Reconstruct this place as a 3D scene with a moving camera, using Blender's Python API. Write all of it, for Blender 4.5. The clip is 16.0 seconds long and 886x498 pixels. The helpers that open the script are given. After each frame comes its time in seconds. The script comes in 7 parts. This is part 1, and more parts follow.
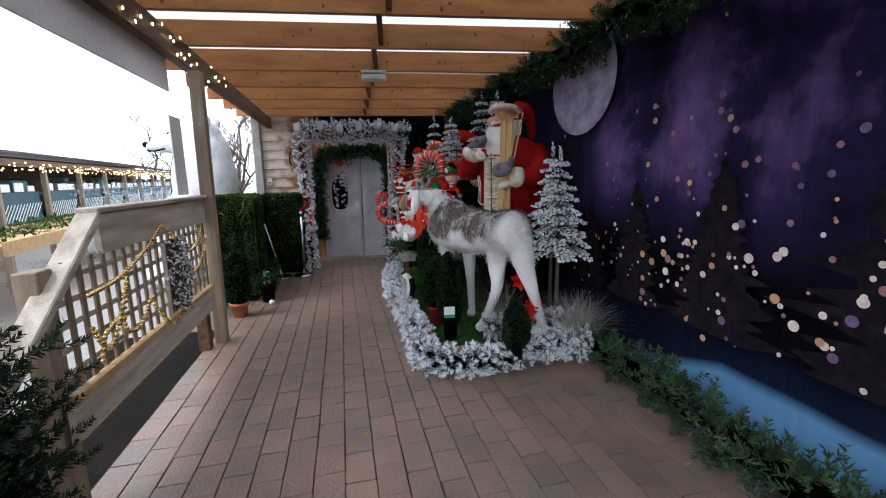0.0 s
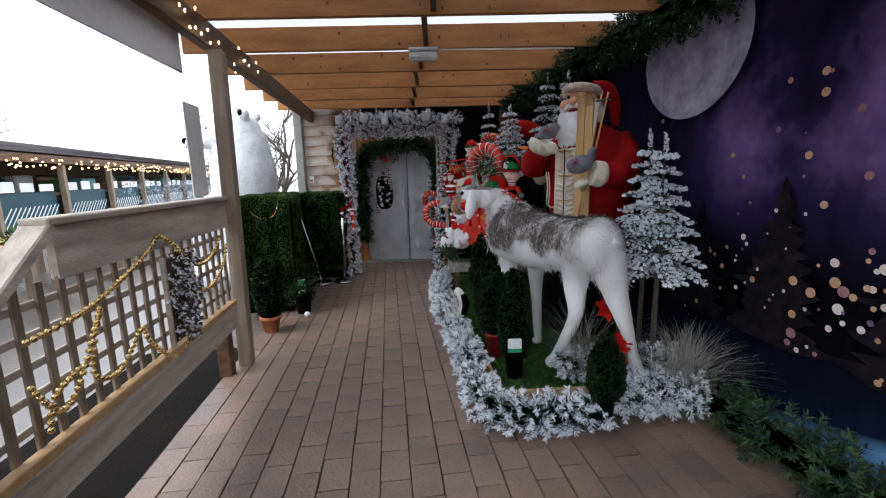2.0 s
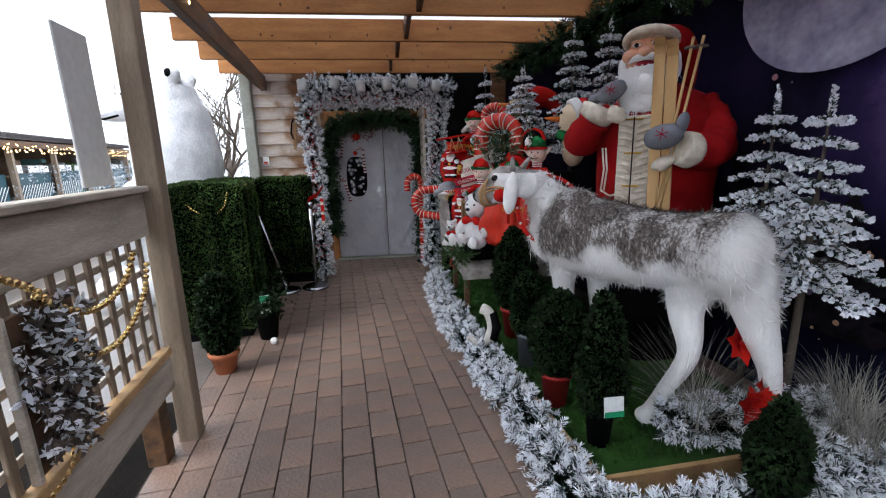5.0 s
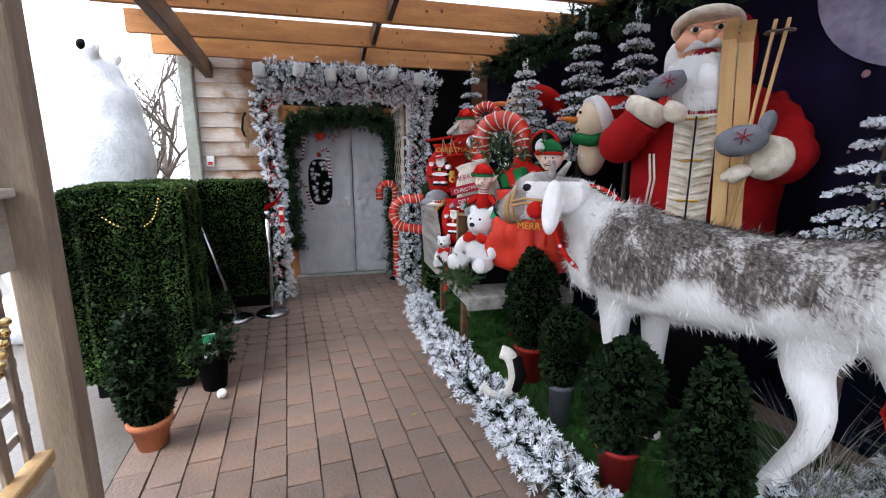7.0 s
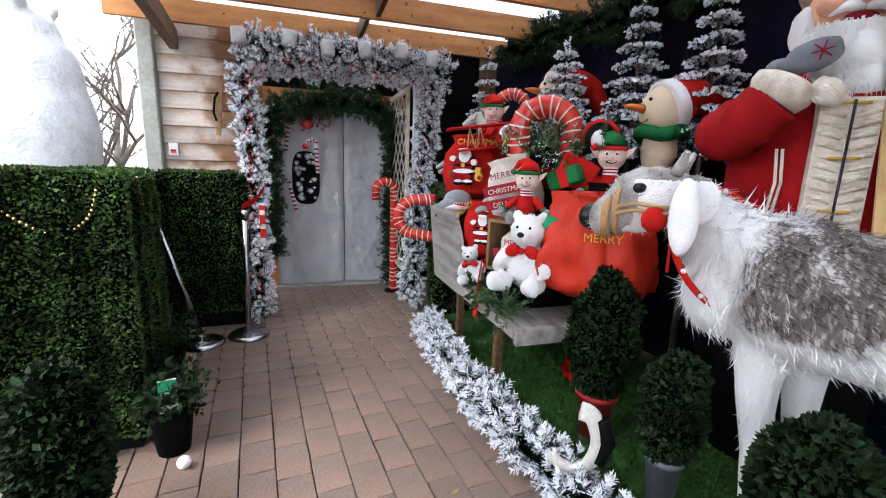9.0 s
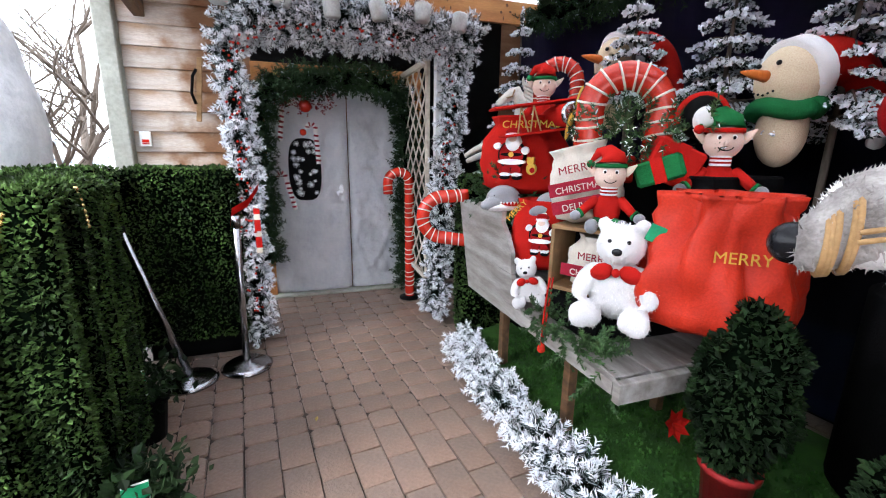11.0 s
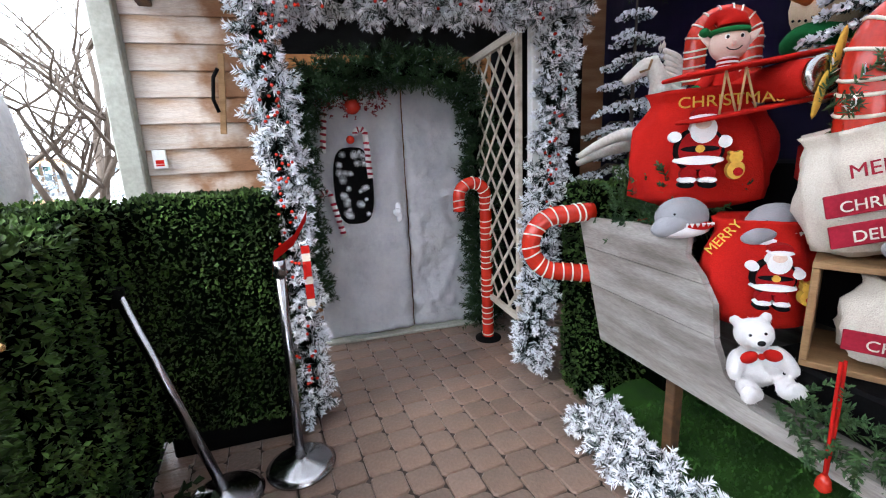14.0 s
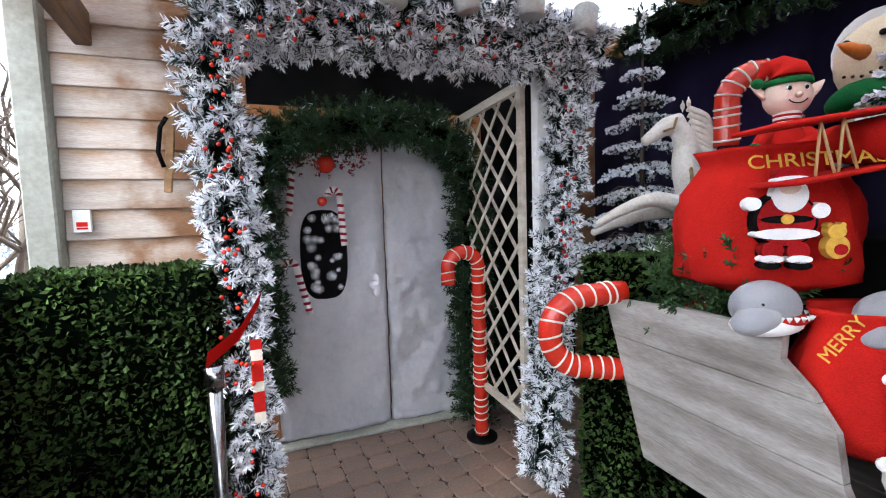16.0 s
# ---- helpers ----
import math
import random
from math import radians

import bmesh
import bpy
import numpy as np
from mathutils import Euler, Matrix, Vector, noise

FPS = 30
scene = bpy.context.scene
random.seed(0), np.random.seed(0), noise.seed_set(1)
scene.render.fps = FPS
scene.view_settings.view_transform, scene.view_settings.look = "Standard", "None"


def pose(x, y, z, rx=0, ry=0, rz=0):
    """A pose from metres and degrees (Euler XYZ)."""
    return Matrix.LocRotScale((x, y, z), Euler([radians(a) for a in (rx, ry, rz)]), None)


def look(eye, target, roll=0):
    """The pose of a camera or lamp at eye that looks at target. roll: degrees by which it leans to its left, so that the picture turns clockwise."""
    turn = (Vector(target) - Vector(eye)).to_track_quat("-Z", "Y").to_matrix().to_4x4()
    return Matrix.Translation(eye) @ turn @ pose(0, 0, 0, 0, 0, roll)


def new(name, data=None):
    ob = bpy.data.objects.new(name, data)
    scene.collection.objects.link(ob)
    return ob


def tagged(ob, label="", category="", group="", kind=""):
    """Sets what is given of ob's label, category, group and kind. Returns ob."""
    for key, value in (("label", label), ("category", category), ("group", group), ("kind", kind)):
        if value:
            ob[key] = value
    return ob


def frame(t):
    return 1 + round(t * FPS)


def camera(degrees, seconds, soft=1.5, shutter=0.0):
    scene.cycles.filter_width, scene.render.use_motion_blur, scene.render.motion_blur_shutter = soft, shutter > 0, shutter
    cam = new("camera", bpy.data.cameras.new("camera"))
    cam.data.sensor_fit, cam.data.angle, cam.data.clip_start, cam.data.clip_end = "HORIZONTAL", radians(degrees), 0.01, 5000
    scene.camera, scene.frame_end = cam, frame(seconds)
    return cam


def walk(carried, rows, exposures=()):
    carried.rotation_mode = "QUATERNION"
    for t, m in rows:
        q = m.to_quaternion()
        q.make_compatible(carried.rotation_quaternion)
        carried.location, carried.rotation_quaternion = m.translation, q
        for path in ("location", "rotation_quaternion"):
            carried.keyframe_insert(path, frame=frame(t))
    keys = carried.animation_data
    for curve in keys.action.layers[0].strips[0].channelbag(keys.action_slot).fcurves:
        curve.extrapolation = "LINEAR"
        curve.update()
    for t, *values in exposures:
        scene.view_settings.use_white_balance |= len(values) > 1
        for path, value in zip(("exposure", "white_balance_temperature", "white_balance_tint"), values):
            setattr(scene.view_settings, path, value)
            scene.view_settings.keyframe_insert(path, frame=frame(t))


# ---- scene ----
cam = camera(92.7, 16.0, soft=1.1)
PATH = [
    (0, (0.558, -0.125, 1.488), (0.789, 1.833, 1.154), -1.1),
    (0.5, (0.563, 0.024, 1.471), (0.727, 1.985, 1.115), -0.9),
    (1, (0.513, 0.224, 1.472), (0.619, 2.189, 1.115), -0.9),
    (1.5, (0.474, 0.411, 1.474), (0.556, 2.38, 1.13), -1.1),
    (2, (0.514, 0.615, 1.494), (0.534, 2.585, 1.149), -1.3),
    (2.5, (0.524, 0.76, 1.505), (0.477, 2.724, 1.134), -1.5),
    (3, (0.446, 0.949, 1.509), (0.39, 2.912, 1.128), -1.8),
    (3.5, (0.345, 1.124, 1.493), (0.346, 3.087, 1.109), -1.5),
    (4, (0.288, 1.284, 1.479), (0.348, 3.239, 1.063), -1.6),
    (4.2, (0.256, 1.376, 1.472), (0.338, 3.33, 1.05), -1.5),
    (6.3, (-0.14, 2.116, 1.479), (0.315, 4.018, 1.063), -1.2),
    (6.5, (-0.135, 2.202, 1.468), (0.321, 4.109, 1.073), -0.8),
    (7, (-0.162, 2.384, 1.444), (0.298, 4.29, 1.049), 0.1),
    (7.5, (-0.259, 2.582, 1.439), (0.282, 4.466, 1.042), 1.0),
    (8, (-0.332, 2.716, 1.408), (0.259, 4.586, 1.012), 1.2),
    (8.5, (-0.369, 2.909, 1.396), (0.236, 4.773, 0.996), 1.9),
    (8.7, (-0.366, 2.992, 1.38), (0.226, 4.864, 1.001), 2.0),
    (10.8, (-0.427, 3.721, 1.402), (0.216, 5.56, 0.951), 1.1),
    (11, (-0.462, 3.799, 1.425), (0.165, 5.642, 0.962), 0.8),
    (11.5, (-0.492, 3.997, 1.439), (0.032, 5.873, 0.983), -0.2),
    (12, (-0.552, 4.163, 1.43), (-0.043, 6.043, 0.974), -0.5),
    (12.5, (-0.632, 4.319, 1.425), (-0.099, 6.196, 0.983), -2.0),
    (13, (-0.659, 4.439, 1.403), (-0.095, 6.303, 0.949), -2.1),
    (13.5, (-0.649, 4.629, 1.415), (-0.094, 6.496, 0.962), -2.3),
    (14, (-0.637, 4.744, 1.419), (-0.113, 6.624, 0.982), -2.6),
    (14.5, (-0.633, 4.847, 1.415), (-0.081, 6.724, 1.001), -2.2),
    (15, (-0.647, 5.005, 1.432), (-0.015, 6.879, 1.138), -2.7),
    (15.5, (-0.641, 5.102, 1.427), (0.059, 6.959, 1.179), -2.4),
    (16, (-0.615, 5.214, 1.436), (0.073, 7.085, 1.281), -1.8),
]
walk(cam, [(t, look(eye, target, roll)) for t, eye, target, roll in PATH], [(0.0, 1.05, 6050, 10), (2.0, 0.98, 6050, 10), (4.0, 0.96, 6050, 10), (6.5, 1.64, 6050, 10), (8.5, 1.92, 6050, 10), (11.0, 2.26, 6050, 10), (13.0, 2.2, 6050, 10), (15.0, 2.2, 6050, 10), (16.0, 2.24, 6050, 10)])

# ---- light: a bright overcast winter day ----
world = bpy.data.worlds.new("overcast_sky")
scene.world = world
world.use_nodes = True
wn, wl = world.node_tree.nodes, world.node_tree.links
sky = wn.new("ShaderNodeTexSky")
sky.sky_type, sky.sun_disc = "NISHITA", False
sky.sun_elevation, sky.sun_rotation = radians(50), radians(-113)
sky.air_density, sky.dust_density = 1.0, 4.0
cloud = wn.new("ShaderNodeMixRGB")
cloud.inputs[0].default_value = 0.8
cloud.inputs[2].default_value = (13.0, 13.4, 14.0, 1)
wl.new(sky.outputs[0], cloud.inputs[1])
wl.new(cloud.outputs[0], wn["Background"].inputs[0])
wn["Background"].inputs[1].default_value = 0.12
sun = new("sun", bpy.data.lights.new("sun", "SUN"))
sun.data.energy, sun.data.angle, sun.data.color = 1.0, radians(25), (1.0, 0.97, 0.93)
sun.matrix_world = look((-7, 1, 9), (0, 4, 0))

# ---- materials ----
def material(name, colour, second=None, rough=0.7, scale=8.0, fine=90.0, bump=0.2, metal=0.0, spec=0.22, stretch=(1, 1, 1), island=0.0, piece=0.0, sheen=0.0, spread=0.5):
    """A surface of two colours in large patches, with fine grain, relief, and a shade of its own for each piece."""
    m = bpy.data.materials.new(name)
    m.use_nodes = True
    n, l = m.node_tree.nodes, m.node_tree.links
    b = n["Principled BSDF"]
    b.inputs["Metallic"].default_value = metal
    b.inputs["Specular IOR Level"].default_value = spec
    b.inputs["Sheen Weight"].default_value = sheen
    tc, mp = n.new("ShaderNodeTexCoord"), n.new("ShaderNodeMapping")
    mp.inputs["Scale"].default_value = stretch
    l.new(tc.outputs["Object"], mp.inputs["Vector"])
    big, small = n.new("ShaderNodeTexNoise"), n.new("ShaderNodeTexNoise")
    big.inputs["Scale"].default_value, big.inputs["Detail"].default_value = scale, 5
    small.inputs["Scale"].default_value, small.inputs["Detail"].default_value = fine, 4
    for t in (big, small):
        l.new(mp.outputs[0], t.inputs["Vector"])
    ramp = n.new("ShaderNodeValToRGB")
    ramp.color_ramp.elements[0].position, ramp.color_ramp.elements[1].position = 0.5 - spread * 0.4, 0.5 + spread * 0.4
    second = second or tuple(c * 0.72 for c in colour)
    ramp.color_ramp.elements[0].color, ramp.color_ramp.elements[1].color = (*second, 1), (*colour, 1)
    l.new(big.outputs["Fac"], ramp.inputs[0])
    grain = n.new("ShaderNodeMixRGB")
    grain.blend_type, grain.inputs[0].default_value = "OVERLAY", 0.35
    l.new(ramp.outputs[0], grain.inputs[1])
    l.new(small.outputs["Fac"], grain.inputs[2])
    last = grain.outputs[0]
    for amount, node, socket in ((island, "ShaderNodeNewGeometry", "Random Per Island"), (piece, "ShaderNodeObjectInfo", "Random")):
        if amount:
            src, rng, hsv = n.new(node), n.new("ShaderNodeMapRange"), n.new("ShaderNodeHueSaturation")
            rng.inputs["To Min"].default_value, rng.inputs["To Max"].default_value = 1 - amount, 1 + amount
            l.new(src.outputs[socket], rng.inputs["Value"])
            l.new(rng.outputs[0], hsv.inputs["Value"])
            l.new(last, hsv.inputs["Color"])
            last = hsv.outputs[0]
    l.new(last, b.inputs["Base Color"])
    rr = n.new("ShaderNodeMapRange")
    rr.inputs["To Min"].default_value, rr.inputs["To Max"].default_value = max(0.03, rough - 0.12), min(1, rough + 0.12)
    l.new(big.outputs["Fac"], rr.inputs["Value"])
    l.new(rr.outputs[0], b.inputs["Roughness"])
    if bump:
        bp = n.new("ShaderNodeBump")
        bp.inputs["Strength"].default_value, bp.inputs["Distance"].default_value = bump, 0.01
        l.new(small.outputs["Fac"], bp.inputs["Height"])
        l.new(bp.outputs[0], b.inputs["Normal"])
    return m


def glow(name, colour, power):
    m = bpy.data.materials.new(name)
    m.use_nodes = True
    b = m.node_tree.nodes["Principled BSDF"]
    b.inputs["Base Color"].default_value = (*colour, 1)
    b.inputs["Emission Color"].default_value = (*colour, 1)
    b.inputs["Emission Strength"].default_value = power
    return m


# ---- shape helpers ----
def part(name, bm, mats, parent=None, label="", smooth=False, kind=""):
    """Links a bmesh as one mesh object, under its parent if one is given."""
    me = bpy.data.meshes.new(name)
    bm.to_mesh(me)
    bm.free()
    for m in mats if isinstance(mats, (list, tuple)) else [mats]:
        me.materials.append(m)
    if smooth:
        me.polygons.foreach_set("use_smooth", [True] * len(me.polygons))
    ob = new(name, me)
    if parent:
        ob.parent = parent
    return tagged(ob, label, kind=kind)


def raw(name, verts, faces, mats, index=None, parent=None, label="", kind="", smooth=False):
    me = bpy.data.meshes.new(name)
    me.from_pydata(verts, [], faces)
    for m in mats if isinstance(mats, (list, tuple)) else [mats]:
        me.materials.append(m)
    if index is not None:
        me.polygons.foreach_set("material_index", index)
    if smooth:
        me.polygons.foreach_set("use_smooth", [True] * len(me.polygons))
    ob = new(name, me)
    if parent:
        ob.parent = parent
    return tagged(ob, label, kind=kind)


def thing(name, m, label, category, group=""):
    ob = new(name)
    ob.empty_display_size = 0.1
    ob.matrix_world = m if isinstance(m, Matrix) else Matrix.Translation(m)
    return tagged(ob, label, category, group)


def box(bm, x0, x1, y0, y1, z0, z1, bevel=0.0, m=None, mi=0):
    vs = bmesh.ops.create_cube(bm, size=1, matrix=(m or Matrix()) @ Matrix.Translation(((x0 + x1) / 2, (y0 + y1) / 2, (z0 + z1) / 2)) @ Matrix.Diagonal((x1 - x0, y1 - y0, z1 - z0, 1)))["verts"]
    fs = list({f for v in vs for f in v.link_faces})
    if bevel:
        es = list({e for f in fs for e in f.edges})
        out = bmesh.ops.bevel(bm, geom=es, offset=bevel, segments=1, affect="EDGES", profile=0.6)
        fs = [f for f in fs if f.is_valid] + out["faces"]
    for f in fs:
        f.material_index = mi
    return bm


def tube(bm, pts, radii, seg=10, mi=0, squash=1.0):
    """A capped tube along points, with a radius at each."""
    pts = [Vector(p) for p in pts]
    radii = radii if isinstance(radii, (list, tuple)) else [radii] * len(pts)
    rings, side = [], None
    for i, p in enumerate(pts):
        d = (pts[min(i + 1, len(pts) - 1)] - pts[max(i - 1, 0)]).normalized()
        if side is None:
            side = d.orthogonal().normalized()
        side = (side - d * side.dot(d)).normalized()
        up = d.cross(side)
        rings.append([bm.verts.new(p + radii[i] * (math.cos(a) * side + squash * math.sin(a) * up)) for a in (2 * math.pi * k / seg for k in range(seg))])
    for a, b in zip(rings, rings[1:]):
        for k in range(seg):
            f = bm.faces.new((a[k], a[(k + 1) % seg], b[(k + 1) % seg], b[k]))
            f.material_index, f.smooth = mi, True
    for ring, flip in ((rings[0], True), (rings[-1], False)):
        f = bm.faces.new(ring[::-1] if flip else ring)
        f.material_index = mi
    return bm


def blob(bm, c, r, rot=(0, 0, 0), mi=0, sub=3, rough=0.0, seed=0.0):
    """An ellipsoid, made uneven by noise."""
    m = Matrix.LocRotScale(c, Euler([radians(a) for a in rot]), Vector(r if isinstance(r, (list, tuple)) else (r, r, r)))
    vs = bmesh.ops.create_icosphere(bm, subdivisions=sub, radius=1, matrix=m)["verts"]
    if rough:
        mid = Vector(c)
        for v in vs:
            v.co = mid + (v.co - mid) * (1 + rough * noise.noise(v.co * (2.2 / max(m.to_scale())) + Vector((seed, seed, seed))))
    for f in {f for v in vs for f in v.link_faces}:
        f.material_index, f.smooth = mi, True
    return bm


def lathe(bm, profile, seg=20, m=None, mi=0):
    """A surface of revolution round z from (radius, height) pairs."""
    m = m or Matrix()
    rings = [[bm.verts.new(m @ Vector((r * math.cos(2 * math.pi * k / seg), r * math.sin(2 * math.pi * k / seg), z))) for k in range(seg)] for r, z in profile]
    for a, b in zip(rings, rings[1:]):
        for k in range(seg):
            f = bm.faces.new((a[k], a[(k + 1) % seg], b[(k + 1) % seg], b[k]))
            f.material_index, f.smooth = mi, True
    for ring, flip in ((rings[0], True), (rings[-1], False)):
        bm.faces.new(ring[::-1] if flip else ring).material_index = mi
    return bm


def curve_pts(pts, n=24):
    """A smooth line through points."""
    pts = [Vector(p) for p in pts]
    out = []
    for i in range(len(pts) - 1):
        a, b, c, d = pts[max(i - 1, 0)], pts[i], pts[i + 1], pts[min(i + 2, len(pts) - 1)]
        for k in range(n):
            t = k / n
            out.append(0.5 * (2 * b + (c - a) * t + (2 * a - 5 * b + 4 * c - d) * t * t + (3 * b - a - 3 * c + d) * t ** 3))
    return out + [pts[-1]]


rng = np.random.default_rng(7)


def unit(v):
    return v / np.maximum(np.linalg.norm(v, axis=-1, keepdims=True), 1e-9)


def sprig_arrays(base, heading, length, needles=26, needle=0.05, width=0.006, snow=0.5, stem=True):
    """Fir sprigs: each has a stem and needles set round it. Returns vertices, faces and a material index for each face (0 needle, 1 snow)."""
    base, heading = np.asarray(base, float), unit(np.asarray(heading, float))
    n = len(base)
    length = np.broadcast_to(np.asarray(length, float), (n,))
    t = rng.uniform(0.05, 1.0, (n, needles))
    ref = np.where(np.abs(heading[:, 2:3]) > 0.9, [[1.0, 0, 0]], [[0, 0, 1.0]])
    u = unit(np.cross(heading, ref))
    w = np.cross(heading, u)
    a = rng.uniform(0, 2 * np.pi, (n, needles))
    out = np.cos(a)[..., None] * u[:, None] + np.sin(a)[..., None] * w[:, None]
    d = unit(out * 0.8 + heading[:, None] * rng.uniform(0.45, 0.9, (n, needles, 1)))
    root = base[:, None] + heading[:, None] * (t * length[:, None])[..., None]
    size = needle * rng.uniform(0.7, 1.2, (n, needles, 1)) * (1.15 - 0.5 * t[..., None])
    side = unit(np.cross(d, rng.normal(size=d.shape))) * width
    v = np.stack([root - side * 0.5, root + side * 0.5, root + d * size * 0.6 + side * 0.5, root + d * size, root + d * size * 0.6 - side * 0.5], 2).reshape(-1, 3)
    f = np.arange(len(v)).reshape(-1, 5)
    white = rng.random((n, needles)) < snow * (0.15 + 1.35 * t)
    return v, f, white.reshape(-1).astype(int)


def foliage(name, sets, mats, parent=None, label="", kind=""):
    vs, fs, ms, k = [], [], [], 0
    for v, f, m in sets:
        vs.append(v)
        fs.append(f + k)
        ms.append(m)
        k += len(v)
    return raw(name, np.concatenate(vs).tolist(), [list(map(int, q)) for f in fs for q in f], mats, np.concatenate(ms).tolist(), parent, label, kind)


def leaf_arrays(points, normals, size=0.03, spread=0.8):
    """Small folded leaves standing off a surface."""
    p, nrm = np.asarray(points, float), np.asarray(normals, float)
    n = len(p)
    d = unit(nrm + rng.normal(size=(n, 3)) * spread)
    s = unit(np.cross(d, rng.normal(size=(n, 3))))
    k = size * rng.uniform(0.6, 1.3, (n, 1))
    up = np.cross(s, d)
    v = np.stack([p, p + d * k * 0.5 + s * k * 0.32 + up * k * 0.12, p + d * k, p + d * k * 0.5 - s * k * 0.32 + up * k * 0.12], 1).reshape(-1, 3)
    return v, np.arange(len(v)).reshape(-1, 4), np.zeros(n, int)


def along(pts, n, radius):
    """n places scattered round a line, with the way out from it."""
    pts = np.array([tuple(p) for p in pts])
    seg = rng.integers(0, len(pts) - 1, n)
    cum = np.linalg.norm(np.diff(pts, axis=0), axis=1)
    seg = rng.choice(len(cum), n, p=cum / cum.sum())
    c = pts[seg] + (pts[seg + 1] - pts[seg]) * rng.random((n, 1))
    d = unit(pts[seg + 1] - pts[seg])
    out = rng.normal(size=(n, 3))
    out = unit(out - d * (out * d).sum(1, keepdims=True))
    return c + out * radius * rng.uniform(0.1, 1.0, (n, 1)), unit(out + d * rng.uniform(-0.7, 0.7, (n, 1)))


def lin(a, b, n):
    """n even steps from a to b, as plain numbers."""
    return [a + (b - a) * k / (n - 1) for k in range(n)]

# ---- what the surfaces are made of ----
paver = material("clay_paver", (0.205, 0.132, 0.098), (0.125, 0.098, 0.082), rough=0.40, scale=2.6, fine=60, bump=0.45, piece=0.13, island=0.13, spec=0.4)
joint = material("dark_sand_joint", (0.045, 0.036, 0.03), rough=0.85, scale=5, fine=120)
asphalt = material("wet_yard_ground", (0.16, 0.14, 0.125), (0.07, 0.058, 0.05), spec=0.5, rough=0.3, scale=0.6, fine=40, bump=0.3)
joist_wood = material("orange_stained_joist", (0.38, 0.168, 0.054), (0.25, 0.10, 0.03), rough=0.55, scale=2.2, fine=26, bump=0.15, stretch=(1, 6, 6), island=0.12)
dark_beam = material("dark_weathered_beam", (0.16, 0.085, 0.04), (0.05, 0.03, 0.02), rough=0.6, scale=3, fine=40, stretch=(6, 1, 6))
post_wood = material("grey_brown_post_wood", (0.30, 0.235, 0.17), (0.19, 0.145, 0.105), rough=0.6, scale=3, fine=30, stretch=(6, 6, 0.8))
rail_wood = material("weathered_rail_wood", (0.56, 0.50, 0.42), (0.33, 0.285, 0.23), rough=0.65, scale=3, fine=34, stretch=(6, 0.8, 6))
clap_wood = material("pale_weathered_clapboard", (0.56, 0.53, 0.50), (0.34, 0.23, 0.15), rough=0.7, scale=1.7, fine=40, bump=0.25, stretch=(0.8, 6, 6), piece=0.12, spread=0.4)
# brown water stains that run in from the boards' door end
cn, cl = clap_wood.node_tree.nodes, clap_wood.node_tree.links
c_tc, c_sep, c_noise = cn.new("ShaderNodeTexCoord"), cn.new("ShaderNodeSeparateXYZ"), cn.new("ShaderNodeTexNoise")
c_info = cn.new("ShaderNodeObjectInfo")
c_noise.noise_dimensions = "4D"
c_noise.inputs["Scale"].default_value, c_noise.inputs["Detail"].default_value = 3.2, 5
c_seed = cn.new("ShaderNodeMath"); c_seed.operation = "MULTIPLY"; c_seed.inputs[1].default_value = 20.0
cl.new(c_info.outputs["Random"], c_seed.inputs[0]); cl.new(c_seed.outputs[0], c_noise.inputs["W"])
cl.new(c_tc.outputs["Object"], c_sep.inputs[0]); cl.new(c_tc.outputs["Object"], c_noise.inputs["Vector"])
c_run = cn.new("ShaderNodeMapRange")
for k_, v_ in (("From Min", -1.75), ("From Max", -0.80), ("To Min", -0.22), ("To Max", 0.34)):
    c_run.inputs[k_].default_value = v_
cl.new(c_sep.outputs["X"], c_run.inputs["Value"])
c_add = cn.new("ShaderNodeMath")
cl.new(c_run.outputs[0], c_add.inputs[0]); cl.new(c_noise.outputs["Fac"], c_add.inputs[1])
c_cut = cn.new("ShaderNodeMapRange")
c_cut.interpolation_type = "SMOOTHSTEP"
c_cut.inputs["From Min"].default_value, c_cut.inputs["From Max"].default_value = 0.46, 0.66
cl.new(c_add.outputs[0], c_cut.inputs["Value"])
c_mix = cn.new("ShaderNodeMixRGB")
c_mix.blend_type = "MULTIPLY"
c_mix.inputs[2].default_value = (0.44, 0.27, 0.16, 1)
c_old = cn["Principled BSDF"].inputs["Base Color"].links[0].from_socket
cl.new(c_cut.outputs[0], c_mix.inputs[0]); cl.new(c_old, c_mix.inputs[1])
cl.new(c_mix.outputs[0], cn["Principled BSDF"].inputs["Base Color"])
knot_dark = material("wood_knot", (0.12, 0.05, 0.02), rough=0.6)
sheet_white = material("white_weathered_board", (0.80, 0.80, 0.79), (0.58, 0.58, 0.57), rough=0.5, scale=1.5, fine=30, bump=0.05, spread=0.9)
grey_paint = material("grey_green_painted_timber", (0.34, 0.35, 0.31), (0.22, 0.22, 0.19), rough=0.6, scale=3, fine=40)
fabric_white = material("white_wadding_cloth", (0.86, 0.86, 0.90), (0.70, 0.71, 0.77), rough=0.9, scale=3.5, fine=34, bump=0.55, sheen=0.3)
black_matt = material("matt_black", (0.004, 0.004, 0.0045), rough=0.8, spec=0.06)

SK = radians(6.5)                      # the porch runs this much askew to the door's wall


def porch(u, v, z=0.0):
    """A place on the porch: u metres across from the posts' line, v metres along it (equal to y at the posts)."""
    return Vector((-1.11 + u * math.cos(SK) - (v - 3.86) * math.sin(SK), 3.86 + u * math.sin(SK) + (v - 3.86) * math.cos(SK), z))


PORCH = Matrix.Translation(porch(0, 0)) @ Matrix.Rotation(SK, 4, "Z")

